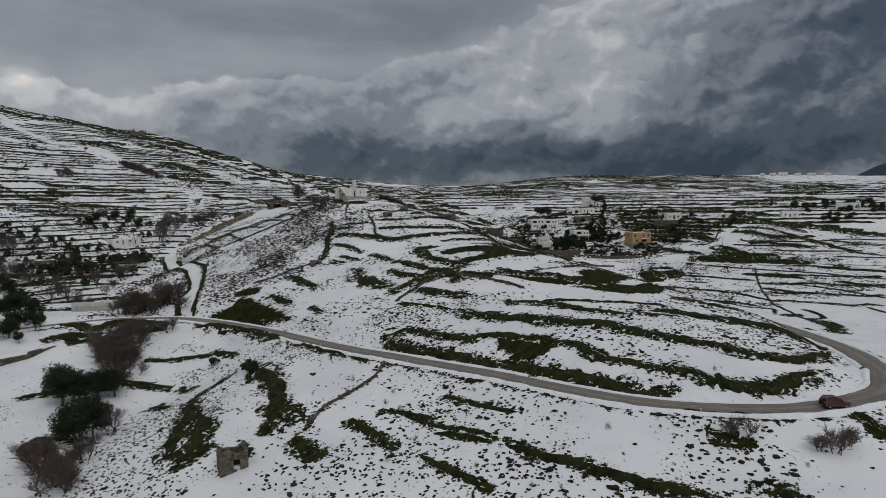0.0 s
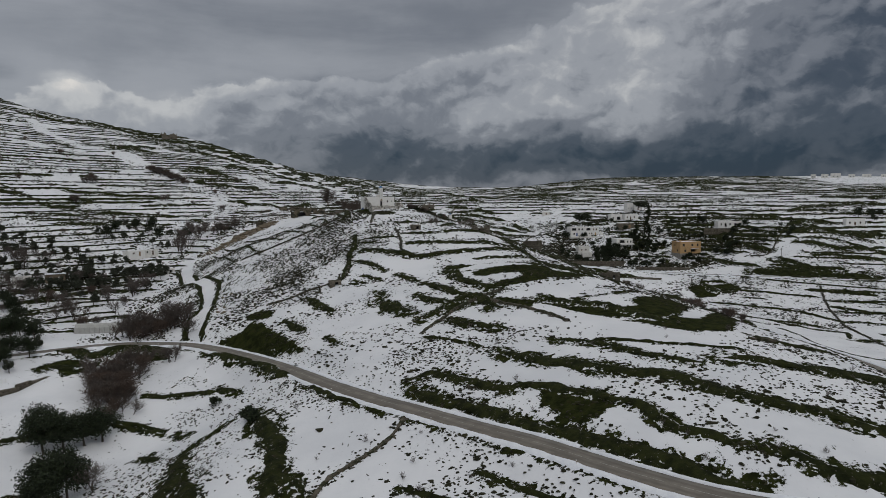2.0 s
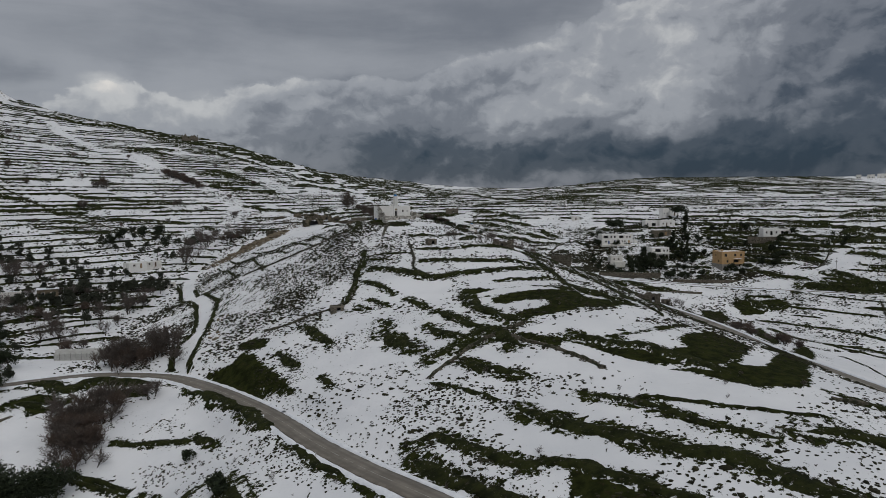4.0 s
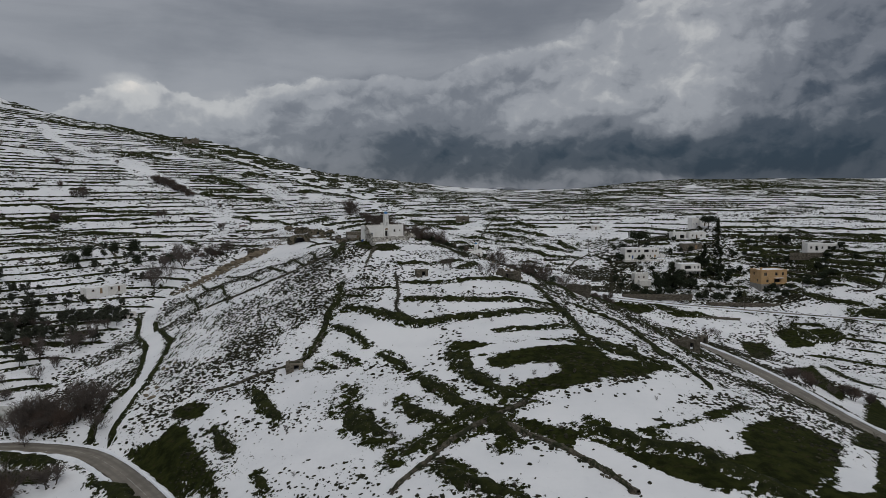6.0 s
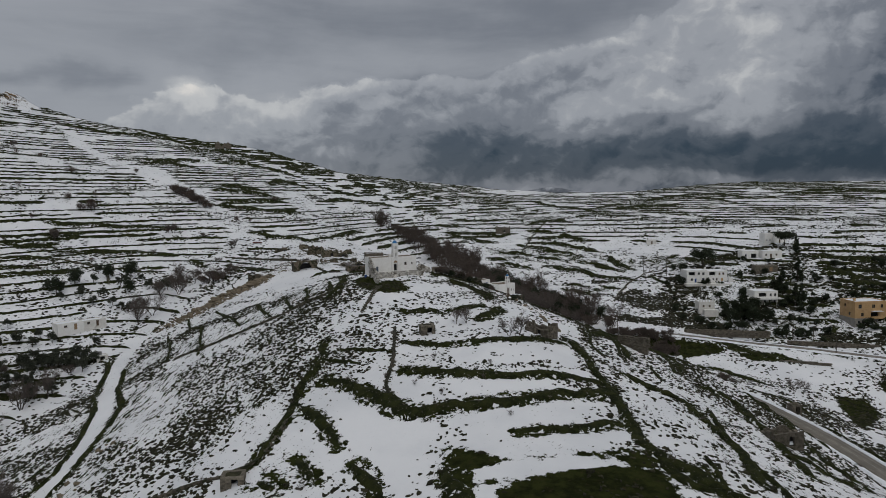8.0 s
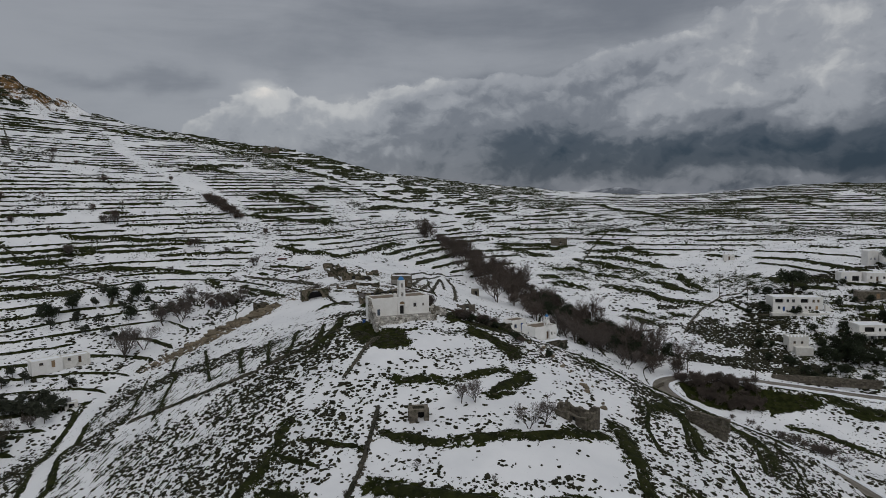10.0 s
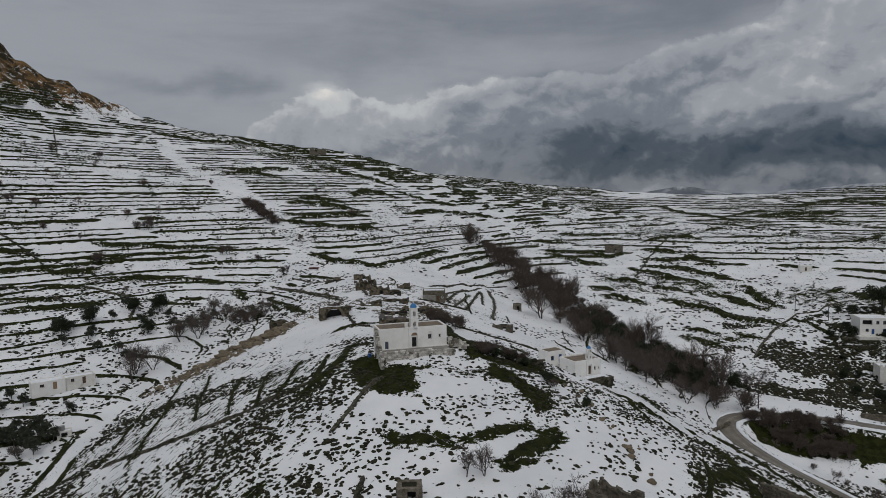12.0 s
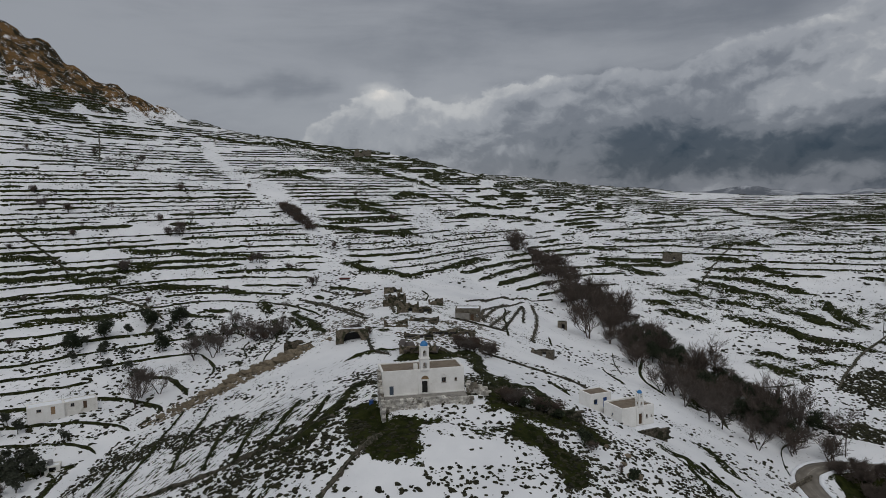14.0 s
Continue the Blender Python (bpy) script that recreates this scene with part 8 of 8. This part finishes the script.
# ---------------------------------------------------------------- utility poles, road posts and the parked car
def pole(x, y, h, turn):
    ob = thing("utility_pole", "weathered wooden utility pole with a crossarm", "pole", (x, y, z_at(x, y)), turn, "utility poles")
    part("shaft", tube(bmesh.new(), (0, 0, -0.6), (0, 0, h), 0.15, 0.10, 8), POLE_WOOD, ob)
    part("crossarm", boxes((-0.9, 0.9, -0.06, 0.06, h - 0.75, h - 0.6)), POLE_WOOD, ob)
    for x0 in (-0.8, 0.0, 0.8):
        part("insulator", tube(bmesh.new(), (x0, 0, h - 0.6), (x0, 0, h - 0.4), 0.05, 0.03, 6), WHITE, ob)


for x, y, h, tn in ((49.4, 417.5, 8, 10), (110.5, 411, 9, 15), (99.4, 427, 11, 20), (48.2, 526, 9, 30), (58.8, 509, 9.5, 30), (26.9, 413.5, 8, 0), (106.7, 425, 7, 15), (140, 420, 9, 15), (170, 396, 9, 20)):
    pole(x, y, h, tn)


def road_post(x, y):
    ob = thing("road_post", "white roadside marker post with a dark band", "marker post", (x, y, z_at(x, y)), 0, "road marker posts")
    part("shaft", boxes((-0.07, 0.07, -0.05, 0.05, -0.3, 1.15), bevel=0.02), WHITE, ob)
    part("band", boxes((-0.075, 0.075, -0.055, 0.055, 0.8, 0.95)), WOOD, ob)


for k in range(9, len(ROADS[0]) - 6, 14):
    a, b = ROADS[0][k], ROADS[0][k + 1]
    d = (b - a)[:2] / np.linalg.norm((b - a)[:2])
    road_post(a[0] + d[1] * 3.3, a[1] - d[0] * 3.3)


def car_paint(nd, mt, bsdf, link):
    bsdf.inputs["Base Color"].default_value = (0.075, 0.012, 0.014, 1)
    bsdf.inputs["Roughness"].default_value = 0.3
    bsdf.inputs["Coat Weight"].default_value = 0.5


PAINT = material("dark_red_paint", car_paint)
RUBBER = grainy("tyre_rubber", (0.015, 0.015, 0.015), (0.025, 0.025, 0.025), 4.0)


def profile_body(pts, half, inset=0.0):
    """A body from a side profile (x, z), as wide as 2 * half, narrowing upwards by inset."""
    bm = bmesh.new()
    zt = max(z for _, z in pts)
    zb = min(z for _, z in pts)
    sides = [[bm.verts.new((x, s * (half - inset * (z - zb) / (zt - zb)), z)) for x, z in pts] for s in (-1, 1)]
    n = len(pts)
    for i in range(n):
        bm.faces.new((sides[0][i], sides[0][(i + 1) % n], sides[1][(i + 1) % n], sides[1][i]))
    bm.faces.new(sides[0])
    bm.faces.new(sides[1][::-1])
    bmesh.ops.bevel(bm, geom=[e for e in bm.edges if e.calc_face_angle(0) > 0.5], offset=0.06, segments=2, affect="EDGES")
    return bm


car = thing("parked_car", "dark red off-road car with a spare wheel standing on the road", "car", (60.2, 98.4, 27.1), 3)
part("body", profile_body([(-1.95, 0.45), (-2.0, 0.95), (-1.9, 1.05), (0.75, 1.08), (1.85, 0.98), (2.0, 0.75), (1.95, 0.4), (1.5, 0.32), (-1.5, 0.32)], 0.86), PAINT, car)
part("cabin", profile_body([(-1.9, 1.04), (-1.75, 1.62), (-1.5, 1.72), (0.0, 1.72), (0.3, 1.66), (0.95, 1.06)], 0.82, 0.14), PAINT, car)
for s in (-1, 1):
    for x0, x1 in ((-1.6, -0.85), (-0.75, -0.05), (0.05, 0.55)):
        bm = boxes((x0, x1, s * 0.755 - 0.03, s * 0.755 + 0.03, 1.12, 1.55))
        part("side_window", bm, GLASS, car)
    part("tail_lamp", boxes((-1.99, -1.9, s * 0.72 - 0.08, s * 0.72 + 0.08, 0.85, 1.25)), grainy("red_lens", (0.20, 0.01, 0.01), (0.25, 0.02, 0.02), 4.0, rough=0.3), car)
    part("mirror", boxes((0.55, 0.7, s * 0.95 - 0.1, s * 0.95 + 0.1, 1.1, 1.28), bevel=0.03), RUBBER, car)
    for x0 in (-1.25, 1.3):
        w = part("wheel", tube(bmesh.new(), (x0, s * 0.66, 0.34), (x0, s * 0.88, 0.34), 0.34, 0.34, 16), RUBBER, car)
        part("rim", tube(bmesh.new(), (x0, s * 0.87, 0.34), (x0, s * 0.895, 0.34), 0.2, 0.19, 12), TIN, w)
part("rear_window", boxes((-1.88, -1.8, -0.6, 0.6, 1.14, 1.55)), GLASS, car)
part("windscreen", boxes((0.5, 0.56, -0.62, 0.62, 1.15, 1.55)), GLASS, car)
part("spare_wheel", tube(bmesh.new(), (-2.2, 0.1, 0.95), (-1.98, 0.1, 0.95), 0.34, 0.34, 16), RUBBER, car)
part("bumper", boxes((-2.08, -1.95, -0.85, 0.85, 0.42, 0.62), (1.92, 2.06, -0.85, 0.85, 0.38, 0.58), bevel=0.03), RUBBER, car)
for s in (-1, 1):
    part("roof_rail", boxes((-1.4, 0.0, s * 0.58 - 0.03, s * 0.58 + 0.03, 1.72, 1.79)), RUBBER, car)


# ---------------------------------------------------------------- far hills
def far_ridge(name, label, pts, depth, seed, mat):
    """A distant ridge as a real hill of three slopes."""
    g = glide(pts, 25.0)
    d = np.gradient(g[:, :2], axis=0)
    d /= np.linalg.norm(d, axis=1)[:, None]
    side = np.stack([d[:, 1], -d[:, 0]], 1)
    rows = []
    for f, k in ((-1.0, 0.0), (-0.6, 0.45), (-0.25, 0.85), (0.0, 1.0), (0.3, 0.8), (0.7, 0.4), (1.0, 0.0)):
        n = (fbm(g[:, 0] / 160 + f * 2, g[:, 1] / 160, seed, 5) - 0.5)
        q = g[:, :2] + side * (f * depth)
        rows.append(np.column_stack([q, -80 + (g[:, 2] + 80) * k + n * 60 * (0.3 + k * 0.7)]))
    v = np.stack(rows, 1)
    n, k = v.shape[:2]
    ii = np.arange(n * k).reshape(n, k)
    q = np.stack([ii[:-1, :-1], ii[:-1, 1:], ii[1:, 1:], ii[1:, :-1]], -1).reshape(-1, 4)
    tagged(new(name, mesh_from(name, v.reshape(-1, 3), q, mat)), label, "hill", kind="structure")


# the haze of distance is put into these bluish ground and snow colours
FAR_HILL = grainy("far_hill_hazed", (0.10, 0.115, 0.14), (0.15, 0.165, 0.19), 0.012, stain=(0.42, 0.44, 0.48), stain_at=(0.46, 0.58))
DARK_HILL = grainy("dark_mountain_hazed", (0.020, 0.027, 0.040), (0.035, 0.043, 0.058), 0.012, stain=(0.07, 0.08, 0.10), stain_at=(0.55, 0.66))
far_ridge("backdrop_hills", "far snow-dusted hills tinted blue-grey for haze", [(-900, 3700, 45), (-500, 3750, 95), (-100, 3700, 120), (250, 3650, 95), (700, 3500, 130), (1100, 3400, 90)], 380, 5, FAR_HILL)
far_ridge("backdrop_mountain", "dark mountain on the horizon, tinted blue for haze", [(1650, 3000, 40), (1950, 2900, 190), (2200, 2750, 330), (2600, 2500, 380), (3000, 2100, 260)], 500, 6, DARK_HILL)
